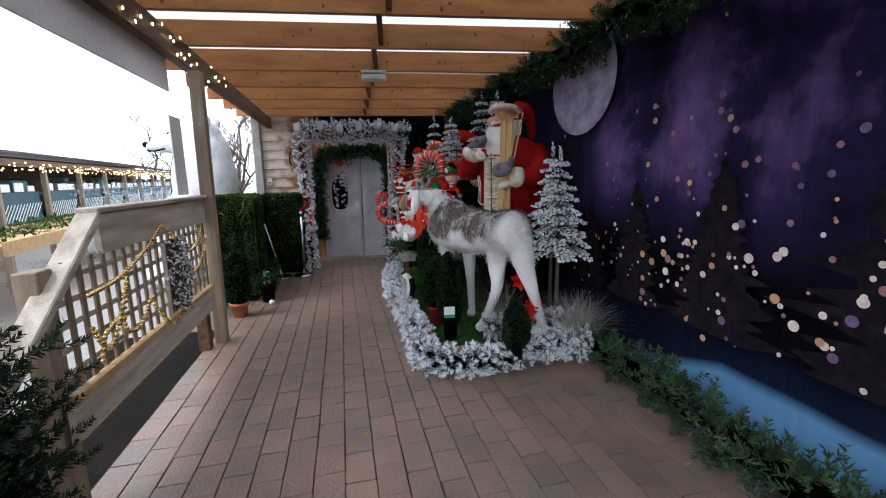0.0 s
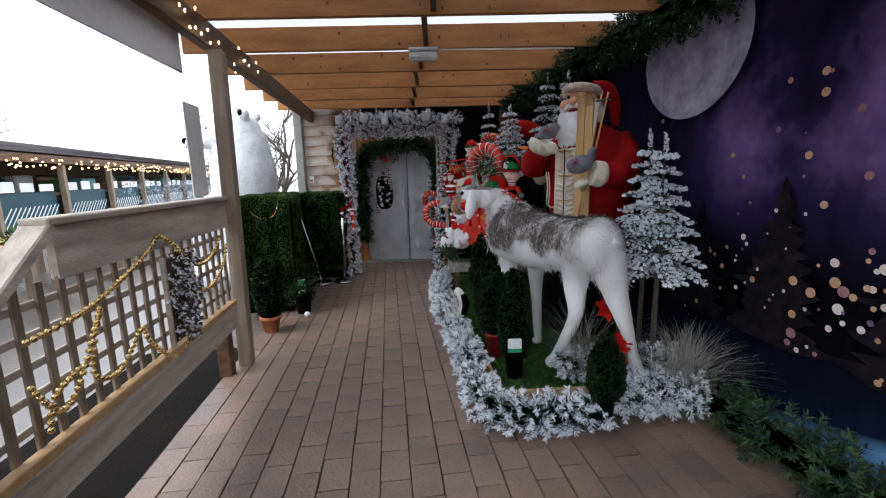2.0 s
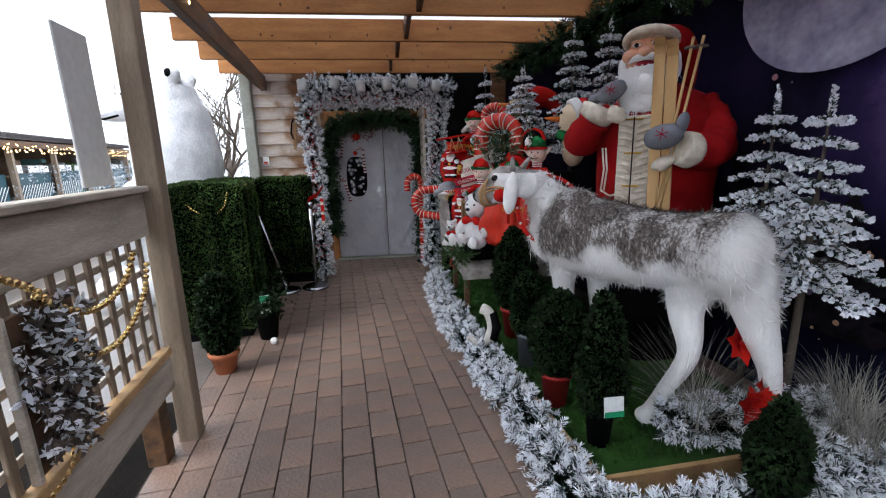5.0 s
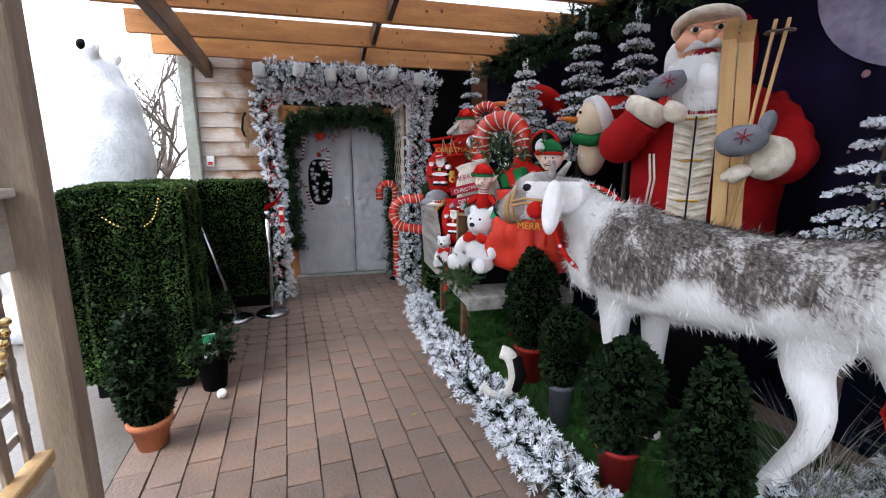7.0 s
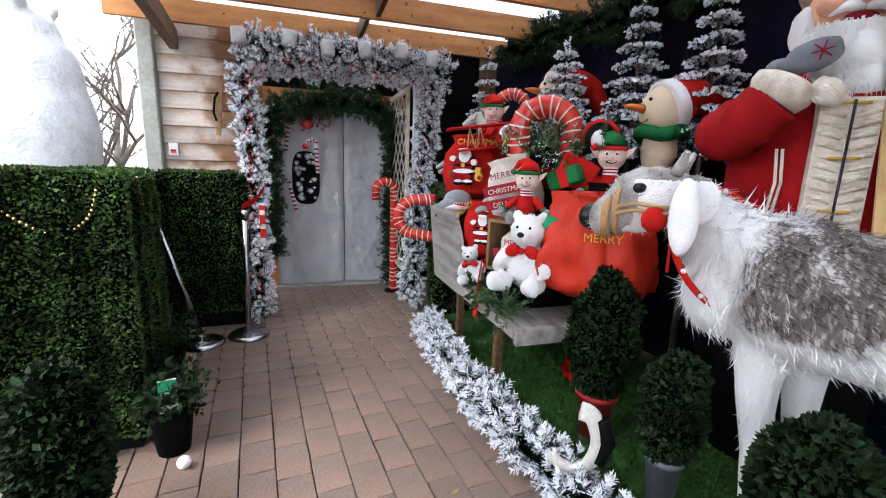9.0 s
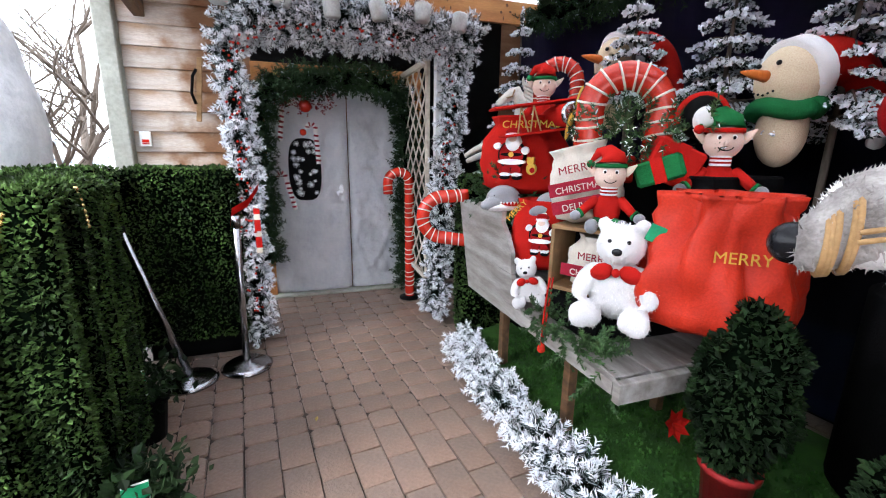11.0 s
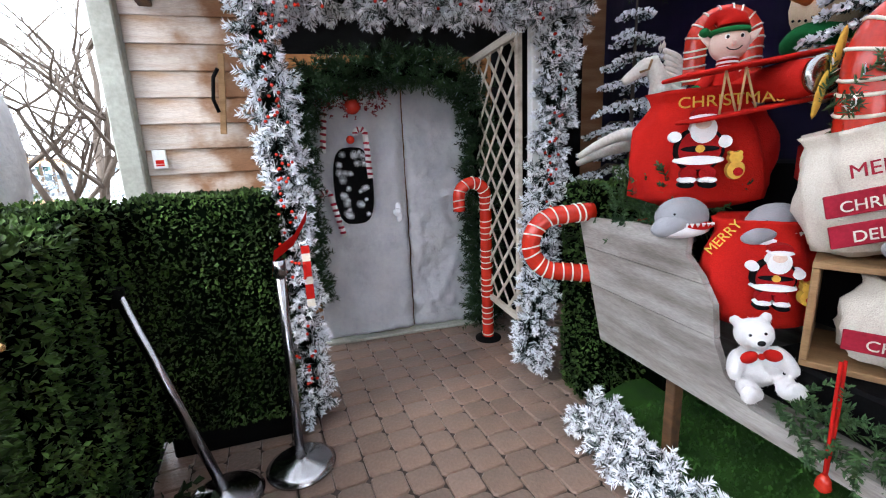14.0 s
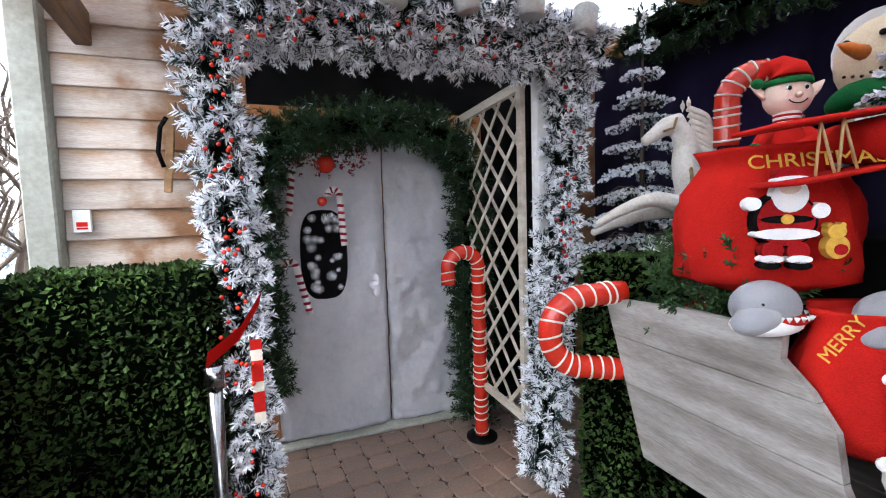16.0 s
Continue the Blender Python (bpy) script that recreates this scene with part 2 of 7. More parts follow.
# ground
bm = bmesh.new()
box(bm, -300, 300, -300, 300, -0.4, -0.06)
tagged(part("ground", bm, asphalt), "wet brown-grey yard ground reaching to the horizon", "ground", kind="structure")
bm = bmesh.new()
box(bm, -0.09, 3.9, -5.0, 9.2, -0.1, -0.012)
floor_bed = part("floor", bm, joint)
floor_bed.matrix_world = PORCH
tagged(floor_bed, "brown clay block paving laid in long courses", "floor", kind="structure")

# added dark ground strip: paints in the shade below the railing
soil = material("painted_shade_ground", (0.016, 0.013, 0.011), (0.007, 0.006, 0.005), rough=0.9, spec=0.05, scale=3, fine=50, bump=0.8)
bm = bmesh.new()
box(bm, -1.0, -0.095, -3.0, 4.4, -0.3, -0.05)
strip = part("soil_bed", bm, soil)
strip.matrix_world = PORCH
tagged(strip, "dark ground strip painting the shade along the edge of the paving", "soil", kind="structure")

# backdrop wall and the building's end wall
bm = bmesh.new()
box(bm, 3.42, 3.5, -5.0, 8.0, 0, 2.95)
w = part("wall_east", bm, black_matt)
w.matrix_world = PORCH
tagged(w, "dark boarded wall behind the printed backdrop", "wall", kind="structure")
bm = bmesh.new()
box(bm, -1.75, 2.6, 8.13, 8.3, -0.05, 2.95)
wall_n = tagged(part("wall_north", bm, clap_wood), "end wall of a shed clad in pale weathered clapboard", "wall", kind="structure")

# roof: joists, translucent sheet, edge beam
bm = bmesh.new()
JOIST_Y = [-1.75, -0.93, -0.1, 0.7, 1.5, 2.28, 3.05, 3.83, 4.63, 5.44, 6.25, 7.05, 7.85]
for y in JOIST_Y:
    box(bm, -1.62 - 0.11 * (y - 3.9), 2.55 - 0.11 * (y - 3.9), y - 0.022, y + 0.022, 2.6, 2.8, 0.004)
    for k in range(9):                 # knots
        x, z = random.uniform(-1.2, 2.2), random.uniform(2.63, 2.77)
        bmesh.ops.create_circle(bm, cap_ends=True, segments=9, radius=1, matrix=Matrix.Translation((x, y - 0.0245, z)) @ Matrix.Rotation(radians(90), 4, "X") @ Matrix.Diagonal((random.uniform(0.006, 0.016), random.uniform(0.008, 0.02), 1, 1)))
for f in bm.faces:
    f.material_index = 1 if len(f.verts) == 9 else 0
for y0, y1 in zip(JOIST_Y, JOIST_Y[1:]):
    box(bm, 0.42 - 0.09 * (y0 - 3.9), 0.46 - 0.09 * (y0 - 3.9), y0 + 0.022, y1 - 0.022, 2.62, 2.76, mi=2)
ceil = part("ceiling", bm, [joist_wood, knot_dark, dark_beam])
tagged(ceil, "orange-stained timber joists of the porch roof", "ceiling", kind="structure")
poly = bpy.data.materials.new("translucent_roof_sheet")
poly.use_nodes = True
pn, pl = poly.node_tree.nodes, poly.node_tree.links
tr, pb, mx = pn.new("ShaderNodeBsdfTranslucent"), pn["Principled BSDF"], pn.new("ShaderNodeMixShader")
tr.inputs[0].default_value = (0.85, 0.86, 0.88, 1)
pb.inputs["Base Color"].default_value = (0.8, 0.8, 0.8, 1)
mx.inputs[0].default_value = 0.6
pl.new(pb.outputs[0], mx.inputs[1])
pl.new(tr.outputs[0], mx.inputs[2])
pl.new(mx.outputs[0], pn["Material Output"].inputs[0])
bm = bmesh.new()
box(bm, -1.9, 2.8, -2.2, 8.3, 2.812, 2.82)
tagged(part("roof_sheet", bm, poly), "translucent white plastic roof sheet", "roof", kind="structure")

# edge beam, posts, hanging board
bm = bmesh.new()
box(bm, -0.04, 0.04, -3.0, 8.2, 2.42, 2.6, 0.006)
ob = part("edge_beam", bm, dark_beam)
ob.matrix_world = PORCH
tagged(ob, "dark weathered timber beam carrying the joist ends", "beam", kind="structure")
bm = bmesh.new()
box(bm, -0.05, 0.05, -0.05, 0.05, 0, 2.42, 0.006)
ob = part("porch_post", bm, post_wood)
ob.matrix_world = Matrix.Translation(porch(0.03, 3.9)) @ Matrix.Rotation(SK, 4, "Z") @ Matrix.Rotation(radians(0.5), 4, "Y")
tagged(ob, "square grey-brown timber post of the porch", "post", kind="structure")
bm = bmesh.new()
box(bm, -0.07, 0.07, -0.06, 0.06, 0, 2.75, 0.01)
ob = part("corner_post", bm, grey_paint)
ob.matrix_world = Matrix.Translation((-1.82, 8.08, 0))
tagged(ob, "weathered grey-green corner post of the shed", "post", kind="structure")
bm = bmesh.new()
box(bm, -0.075, -0.06, -2.0, 3.58, 2.19, 2.62, 0.003)
ob = part("hanging_board", bm, sheet_white)
ob.matrix_world = PORCH
tagged(ob, "white weather-stained board hanging under the roof edge", "sign board")
bm = bmesh.new()
box(bm, -0.1, -0.09, 3.60, 3.84, 1.385, 2.02, 0.003)
ob = part("small_board", bm, sheet_white)
ob.matrix_world = PORCH
tagged(ob, "small white board fixed behind the porch post", "sign board")

# ---- materials of the things ----
needle_green = material("fir_needle_green", (0.035, 0.07, 0.027), (0.010, 0.024, 0.010), rough=0.7, spec=0.15, scale=6, island=0.3, bump=0)
needle_blue = material("fir_needle_blue_green", (0.055, 0.08, 0.075), (0.016, 0.03, 0.028), rough=0.7, spec=0.15, scale=6, island=0.3, bump=0)
flock = material("snow_flock", (0.90, 0.91, 0.94), (0.74, 0.77, 0.83), rough=0.9, spec=0.1, scale=9, island=0.12, bump=0)
flock_grey = material("frosted_grey_needle", (0.36, 0.41, 0.46), (0.22, 0.26, 0.30), rough=0.85, scale=9, island=0.25, bump=0)
fresh_fir = material("fresh_fir_green", (0.07, 0.13, 0.045), (0.02, 0.048, 0.02), rough=0.65, spec=0.2, scale=6, island=0.35, bump=0)
# near-black second colour paints shade among the leaves into the green
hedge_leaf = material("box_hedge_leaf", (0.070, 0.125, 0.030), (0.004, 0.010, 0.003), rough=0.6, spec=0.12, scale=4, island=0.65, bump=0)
dark_leaf = material("dark_topiary_leaf", (0.018, 0.036, 0.012), (0.003, 0.007, 0.003), rough=0.6, spec=0.1, scale=6, island=0.6, bump=0)
# near-black fill: shade deep inside the foliage, put into the colour
dark_core = material("foliage_shade_core", (0.0015, 0.003, 0.0015), rough=1.0, spec=0.0)
bark = material("brown_bark", (0.13, 0.105, 0.085), rough=0.85, scale=14, stretch=(1, 1, 0.3))
turf = material("green_artificial_turf", (0.042, 0.12, 0.017), (0.018, 0.06, 0.010), rough=0.75, scale=9, fine=400, bump=0.6, island=0.3)
raw_wood = material("raw_pine_edging", (0.50, 0.33, 0.16), (0.36, 0.22, 0.10), rough=0.6, scale=4, fine=50, stretch=(3, 3, 3))
grey_board = material("grey_barn_board", (0.37, 0.35, 0.33), (0.15, 0.13, 0.115), rough=0.7, scale=3.2, fine=45, bump=0.3, stretch=(5, 0.8, 5), piece=0.1)
crate_wood = material("brown_crate_wood", (0.30, 0.18, 0.09), (0.19, 0.11, 0.05), rough=0.65, scale=4, fine=50, stretch=(1, 5, 5))
red_gloss = material("glossy_red_enamel", (0.55, 0.028, 0.012), (0.42, 0.018, 0.008), rough=0.22, scale=5, bump=0.03, spec=0.5)
white_gloss = material("white_stripe", (0.78, 0.70, 0.58), rough=0.4, bump=0.05)
red_felt = material("red_felt", (0.50, 0.016, 0.010), (0.36, 0.010, 0.008), rough=0.9, scale=5, fine=220, bump=0.4, spec=0.08)
santa_red = material("red_velvet", (0.36, 0.010, 0.012), (0.20, 0.005, 0.006), rough=0.85, scale=4, fine=200, bump=0.4, spec=0.08)
green_felt = material("green_felt", (0.02, 0.17, 0.05), (0.012, 0.10, 0.03), rough=0.9, scale=6, fine=220, bump=0.4, spec=0.08)
white_plush = material("white_plush", (0.86, 0.85, 0.84), (0.74, 0.73, 0.73), rough=0.95, scale=9, fine=260, bump=0.6, sheen=0.4)
white_fur = material("white_fur", (0.82, 0.80, 0.79), (0.66, 0.64, 0.64), rough=0.9, scale=7, fine=200, bump=0.6, island=0.1)
grey_plush = material("grey_plush", (0.30, 0.30, 0.32), (0.22, 0.22, 0.24), rough=0.95, scale=7, fine=240, bump=0.5, sheen=0.3)
mitten_grey = material("blue_grey_mitten_wool", (0.22, 0.23, 0.26), (0.14, 0.15, 0.175), rough=0.95, scale=8, fine=240, bump=0.6)
cream_fur = material("cream_embossed_fur", (0.80, 0.73, 0.62), (0.55, 0.47, 0.37), rough=0.95, scale=22, fine=160, bump=0.8)
skin = material("painted_doll_skin", (0.74, 0.42, 0.28), (0.66, 0.33, 0.21), rough=0.6, scale=4, bump=0.05)
pale_felt = material("pale_pink_felt", (0.72, 0.56, 0.47), (0.64, 0.47, 0.39), rough=0.9, scale=6, fine=220, bump=0.3)
cream_felt = material("cream_felt", (0.66, 0.54, 0.38), (0.56, 0.44, 0.30), rough=0.9, scale=5, fine=200, bump=0.4)
orange_paint = material("orange_paint", (0.70, 0.19, 0.03), rough=0.5)
black_shine = material("black_shiny_plastic", (0.01, 0.01, 0.012), rough=0.2)
gold = material("gold_beads", (0.75, 0.55, 0.24), (0.6, 0.42, 0.16), rough=0.25, metal=1.0, bump=0)
chrome = material("brushed_steel", (0.42, 0.42, 0.43), (0.32, 0.32, 0.33), rough=0.22, metal=1.0, fine=200, bump=0.03)
terracotta = material("terracotta", (0.42, 0.14, 0.06), (0.3, 0.10, 0.045), rough=0.75, scale=6)
red_pot = material("red_plastic_pot", (0.32, 0.02, 0.02), rough=0.5)
grey_pot = material("grey_plastic_pot", (0.15, 0.16, 0.18), rough=0.55)
ski_wood = material("pale_ski_wood", (0.58, 0.38, 0.17), (0.48, 0.29, 0.12), rough=0.5, scale=3, stretch=(6, 6, 0.6))
calico = material("cream_calico", (0.66, 0.60, 0.52), (0.52, 0.46, 0.39), rough=0.9, scale=5, fine=260, bump=0.4)
print_red = material("printed_dark_red", (0.30, 0.012, 0.03), rough=0.85)
horse_white = material("aged_white_resin", (0.66, 0.63, 0.58), (0.48, 0.45, 0.40), rough=0.55, scale=8)
lamp_grey = material("lamp_grey_plastic", (0.52, 0.53, 0.52), (0.42, 0.43, 0.42), rough=0.45)
grass_dry = material("frosted_ornamental_grass", (0.42, 0.40, 0.36), (0.24, 0.23, 0.20), rough=0.8, scale=5, island=0.35, bump=0)
label_white = material("white_plant_label", (0.75, 0.77, 0.75), rough=0.4)
label_green = material("green_plant_label", (0.02, 0.28, 0.12), rough=0.4)
gold_print = material("gold_embroidery", (0.62, 0.36, 0.05), rough=0.6)
warm_bulb = glow("warm_bulb", (1.0, 0.72, 0.36), 6.0)


# ---- foliage things ----
def garland(name, pts, radius, count, mats, snow, label, length=0.13, needle=0.05, needles=26, width=0.006, parent=None):
    line = curve_pts(pts, 10)
    core = bmesh.new()
    tube(core, line, radius * 0.45, 7)
    base, d = along(line, count, radius * 0.55)
    ob = foliage(name, [sprig_arrays(base, d, length * rng.uniform(0.6, 1.2, count), needles, needle, width, snow)], mats, parent, label)
    # tube in near-black, painting the shade within the garland
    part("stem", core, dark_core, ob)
    if not parent:
        tagged(ob, label, "garland")
    return ob


def snowy_tree(x, y, z0, z1, radius, trunk_foot, label, snow=0.85, tops=1, tiers=9):
    t = thing("snowy_fir_tree", (x, y, trunk_foot), label, "tree", "flocked fir trees in the display")
    bm = bmesh.new()
    base, heads, lens = [], [], []
    for k in range(tops):
        dx, dy = (0, 0) if tops == 1 else ((-0.02, -0.10), (0.05, 0.24))[k]
        zt = z1 - trunk_foot + 0.05 * k
        zb = z0 - trunk_foot
        tube(bm, [(dx, dy, 0), (dx, dy, zb), (dx, dy, zt - 0.02)], [0.02, 0.017, 0.004], 7)
        for i in range(tiers):
            f = i / (tiers - 1)
            z0_ = zb + (zt - zb) * (0.03 + 0.88 * f)
            reach = radius * 1.15 * (1 - f) + 0.03
            n = int(10 - 5 * f)
            for j in range(n):
                a = 2 * math.pi * (j + 0.5 * (i % 2)) / n + random.uniform(-0.3, 0.3)
                r = reach * random.uniform(0.82, 1.1)
                z = z0_ + random.uniform(-0.14, 0.14) * (zt - zb) / tiers
                droop = random.uniform(0.45, 0.7)
                d = Vector((math.cos(a), math.sin(a), 0.12))
                tip = Vector((dx, dy, z)) + d * r - Vector((0, 0, droop * r * 0.7))
                tube(bm, [(dx, dy, z), Vector((dx, dy, z)) + d * r * 0.5, tip], [0.006, 0.005, 0.002], 4)
                for q in np.linspace(0.2, 1.0, max(3, int(r / 0.035))):
                    p = Vector((dx, dy, z)).lerp(tip, q) + Vector((0, 0, 0.05 * r * math.sin(3 * q)))
                    for sgn in (-1, 1, 0):
                        hd = Vector((math.cos(a + sgn * 0.8), math.sin(a + sgn * 0.8), -0.15 + random.uniform(-0.1, 0.25)))
                        base.append(p[:]); heads.append(hd[:]); lens.append(0.06 if sgn else 0.05)
        for q in range(5):
            base.append((dx, dy, zt - 0.10 + 0.02 * q)); heads.append((random.uniform(-0.2, 0.2), random.uniform(-0.2, 0.2), 1)); lens.append(0.09)
    part("trunk", bm, bark, t)
    foliage("crown", [sprig_arrays(base, heads, lens, 24, 0.023, 0.013, snow)], [needle_blue, flock], t, "needles thick with white snow flock")
    return t


def surface_points(bm, n):
    bm.faces.ensure_lookup_table()
    tri = [[v.co[:] for v in l] for l in (tuple(x.vert for x in q) for q in bm.calc_loop_triangles())]
    tri = np.array(tri)
    cr = np.cross(tri[:, 1] - tri[:, 0], tri[:, 2] - tri[:, 0])
    area = np.linalg.norm(cr, axis=1)
    i = rng.choice(len(tri), n, p=area / area.sum())
    a, b = rng.random((n, 1)), rng.random((n, 1))
    flip = a + b > 1
    a, b = np.where(flip, 1 - a, a), np.where(flip, 1 - b, b)
    return tri[i, 0] + a * (tri[i, 1] - tri[i, 0]) + b * (tri[i, 2] - tri[i, 0]), unit(cr[i])


def hedge(m, w, d, z0, z1, label, count, fold=0.3):
    t = thing("hedge_screen", m, label, "hedge", "artificial box hedges by the path")
    bm = bmesh.new()
    box(bm, -w / 2, w / 2, -d / 2, d / 2, z0, z1, 0.03)
    bmesh.ops.subdivide_edges(bm, edges=bm.edges[:], cuts=15, use_grid_fill=True)
    for v in bm.verts:
        v.co += Vector(noise.noise_vector(v.co * 7)) * 0.02
        if v.co.z < z1 - 0.06:                # hanging folds down the sides
            wave = 0.024 * (math.sin(v.co.x * 34) + math.sin(v.co.y * 31)) * fold
            v.co.x += wave * (1 if v.co.x > 0 else -1)
            v.co.y += wave * (1 if v.co.y > 0 else -1)
    p, nrm = surface_points(bm, count)
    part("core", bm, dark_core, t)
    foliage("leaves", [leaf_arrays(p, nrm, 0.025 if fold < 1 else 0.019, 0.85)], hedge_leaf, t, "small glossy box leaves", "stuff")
    bm = bmesh.new()
    box(bm, -w / 2 + 0.03, w / 2 - 0.03, -d / 2 + 0.03, d / 2 - 0.03, 0, z0 + 0.02, 0.01)
    part("planter", bm, black_matt, t)
    return t


def topiary(x, y, z, pot, height, radius, potmat, label, count=2600, leaf=0.026, cone=True):
    t = thing("potted_topiary", (x, y, z), label, "potted plant", "potted evergreens in the display")
    bm = bmesh.new()
    r = radius * 0.62
    lathe(bm, [(r * 0.72, 0), (r * 0.95, pot * 0.9), (r * 1.08, pot * 0.9), (r * 1.08, pot), (r * 0.9, pot), (r * 0.85, pot - 0.03)], 18)
    part("pot", bm, potmat, t)
    bm = bmesh.new()
    prof = [(radius * 0.55, pot - 0.02), (radius, pot + height * 0.18), (radius * 0.92, pot + height * 0.45), (radius * 0.55, pot + height * 0.78), (0.015, pot + height)] if cone else [(radius * 0.5, pot), (radius, pot + height * 0.35), (radius * 0.9, pot + height * 0.75), (0.03, pot + height)]
    lathe(bm, prof, 14)
    bmesh.ops.subdivide_edges(bm, edges=bm.edges[:], cuts=2, use_grid_fill=True)
    for v in bm.verts:
        v.co += Vector(noise.noise_vector(v.co * 9 + Vector((x * 7, y * 5, 0)))) * 0.03
    p, nrm = surface_points(bm, count)
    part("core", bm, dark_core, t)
    foliage("leaves", [leaf_arrays(p, nrm, leaf, 0.9)], dark_leaf, t, "dense dark green leaves", "stuff")
    return t


# ---- rail with lattice ----
rail = thing("porch_railing", PORCH, "weathered timber railing with a square lattice panel", "railing")
bm = bmesh.new()
box(bm, -0.02, 0.02, 2.16, 3.84, 1.14, 1.345, 0.006)
part("top_board", bm, rail_wood, rail)
bm = bmesh.new()
box(bm, -0.05, 0.05, 2.10, 3.84, 1.347, 1.375, 0.006)
part("cap", bm, rail_wood, rail, "pale flat cap board")
bm = bmesh.new()
box(bm, -0.05, 0.05, -1.05, 0, -0.022, 0.022, 0.006, m=Matrix.Translation((0, 2.13, 1.345)) @ Matrix.Rotation(radians(38), 4, "X"))
part("sloping_rail", bm, rail_wood, rail)
bm = bmesh.new()
box(bm, 0.0, 0.04, 1.72, 3.78, 0.37, 0.53, 0.006)
part("bottom_board", bm, rail_wood, rail)
bm = bmesh.new()
box(bm, 0.0, 0.05, 1.74, 3.78, 0.545, 0.585, 0.004)
part("bottom_rail", bm, raw_wood, rail, "mossy yellowish bottom rail")
slat_v, slat_h = bmesh.new(), bmesh.new()
box(slat_v, -0.006, 0.008, -0.016, 0.016, 0, 0.58, 0.002)
box(slat_h, -0.018, -0.007, 1.78, 3.8, -0.015, 0.015, 0.002)
first = part("slat", slat_v, post_wood, rail)
first.location = (0, 1.86, 0.575)
for i in range(1, 19):
    o = first.copy()
    scene.collection.objects.link(o)
    o.location = (0, 1.86 + 0.105 * i, 0.575)
first = part("slat", slat_h, rail_wood, rail)
first.location = (0, 0, 0.66)
for i in range(1, 5):
    o = first.copy()
    scene.collection.objects.link(o)
    o.location = (0, 0, 0.66 + 0.105 * i)
for v in (1.76, 3.72):
    bm = bmesh.new()
    box(bm, -0.1, -0.01, v - 0.05, v + 0.05, 0, 1.14 if v < 2 else 0.4, 0.006)
    part("support", bm, dark_beam if v > 2 else post_wood, rail)

plaque = thing("wreath_plaque", PORCH @ Matrix.Translation((0.03, 3.0, 0.60)), "dark wooden plaque crowded with frosted leaves, hung on the lattice", "decoration")
for k in range(3):
    bm = bmesh.new()
    box(bm, -0.008, 0.006, -0.15 + 0.1 * k, -0.052 + 0.1 * k, 0.0, 0.5 - 0.02 * (k != 1), 0.004)
    part("board", bm, dark_beam, plaque)
bm = bmesh.new()
box(bm, -0.012, 0.014, -0.172, -0.152, -0.01, 0.49, 0.003)
part("edge_strip", bm, rail_wood, plaque, "pale edge strip")
p = np.stack([np.full(170, 0.02), rng.normal(size=170) * 0.065, 0.25 + rng.normal(size=170) * 0.11], 1)
p[:, 1] = np.clip(p[:, 1], -0.13, 0.13)
p[:, 2] = np.clip(p[:, 2], 0.04, 0.46)
foliage("wreath", [sprig_arrays(p, np.stack([np.full(170, 0.5), p[:, 1] * 6, (p[:, 2] - 0.25) * 4], 1) + rng.normal(size=(170, 3)) * 0.6, 0.06, 12, 0.034, 0.014, 0.42)], [bark, flock], plaque, "frosted grey and brown leaves")


def beads(name, swags, r, label, m=None):
    bm = bmesh.new()
    n = 0
    for pts in swags:
        line = curve_pts(pts, 40)
        acc = 0.0
        for p, q in zip(line, line[1:]):
            acc += (q - p).length
            if acc > r * 2.1:
                bmesh.ops.create_icosphere(bm, subdivisions=2, radius=r, matrix=Matrix.Translation(q))
                acc = 0
                n += 1
    ob = part(name, bm, gold, smooth=True)
    if m:
        ob.matrix_world = m
    return tagged(ob, label, "bead garland", kind="stuff")


S = lambda v, z: (0.045, v, z)
beads("bead_garland", [[S(1.9, 0.85), S(2.0, 0.7), S(2.1, 0.72), S(2.25, 0.92), S(2.3, 1.0)], [S(1.9, 0.98), S(2.2, 1.0), S(2.5, 1.08), S(2.68, 1.15), S(2.8, 1.22)],
    [S(2.3, 1.0), S(2.2, 0.75), S(2.35, 0.68), S(2.55, 0.8), S(2.6, 0.72), S(2.8, 0.55), S(3.0, 0.6), S(3.1, 0.85), S(3.0, 1.1), S(2.8, 1.22)],
    [S(2.95, 1.12), S(3.2, 0.98), S(3.45, 1.0), S(3.6, 1.12)], [S(3.1, 0.85), S(3.35, 0.8), S(3.6, 0.9), S(3.7, 1.05)], [S(1.95, 0.62), S(2.0, 0.75), S(2.15, 0.8)]], 0.0125, "string of gold beads looped over the lattice rail", PORCH)

bush = thing("conifer_bush", porch(-0.16, 1.16), "dark green conifer garland bush at the railing's end", "bush")
p = np.array([[random.gauss(0, 0.14), random.gauss(0, 0.16), random.uniform(0.02, 0.95)] for _ in range(2600)])
foliage("foliage", [sprig_arrays(p, p * [1, 1, 0.2] + rng.normal(size=p.shape) * 0.15, 0.10, 40, 0.032, 0.005, 0.0)], [dark_leaf, needle_green], bush)
bm = bmesh.new()
blob(bm, (0, 0, 0.46), (0.24, 0.28, 0.46), rough=0.3)
part("core", bm, dark_core, bush)

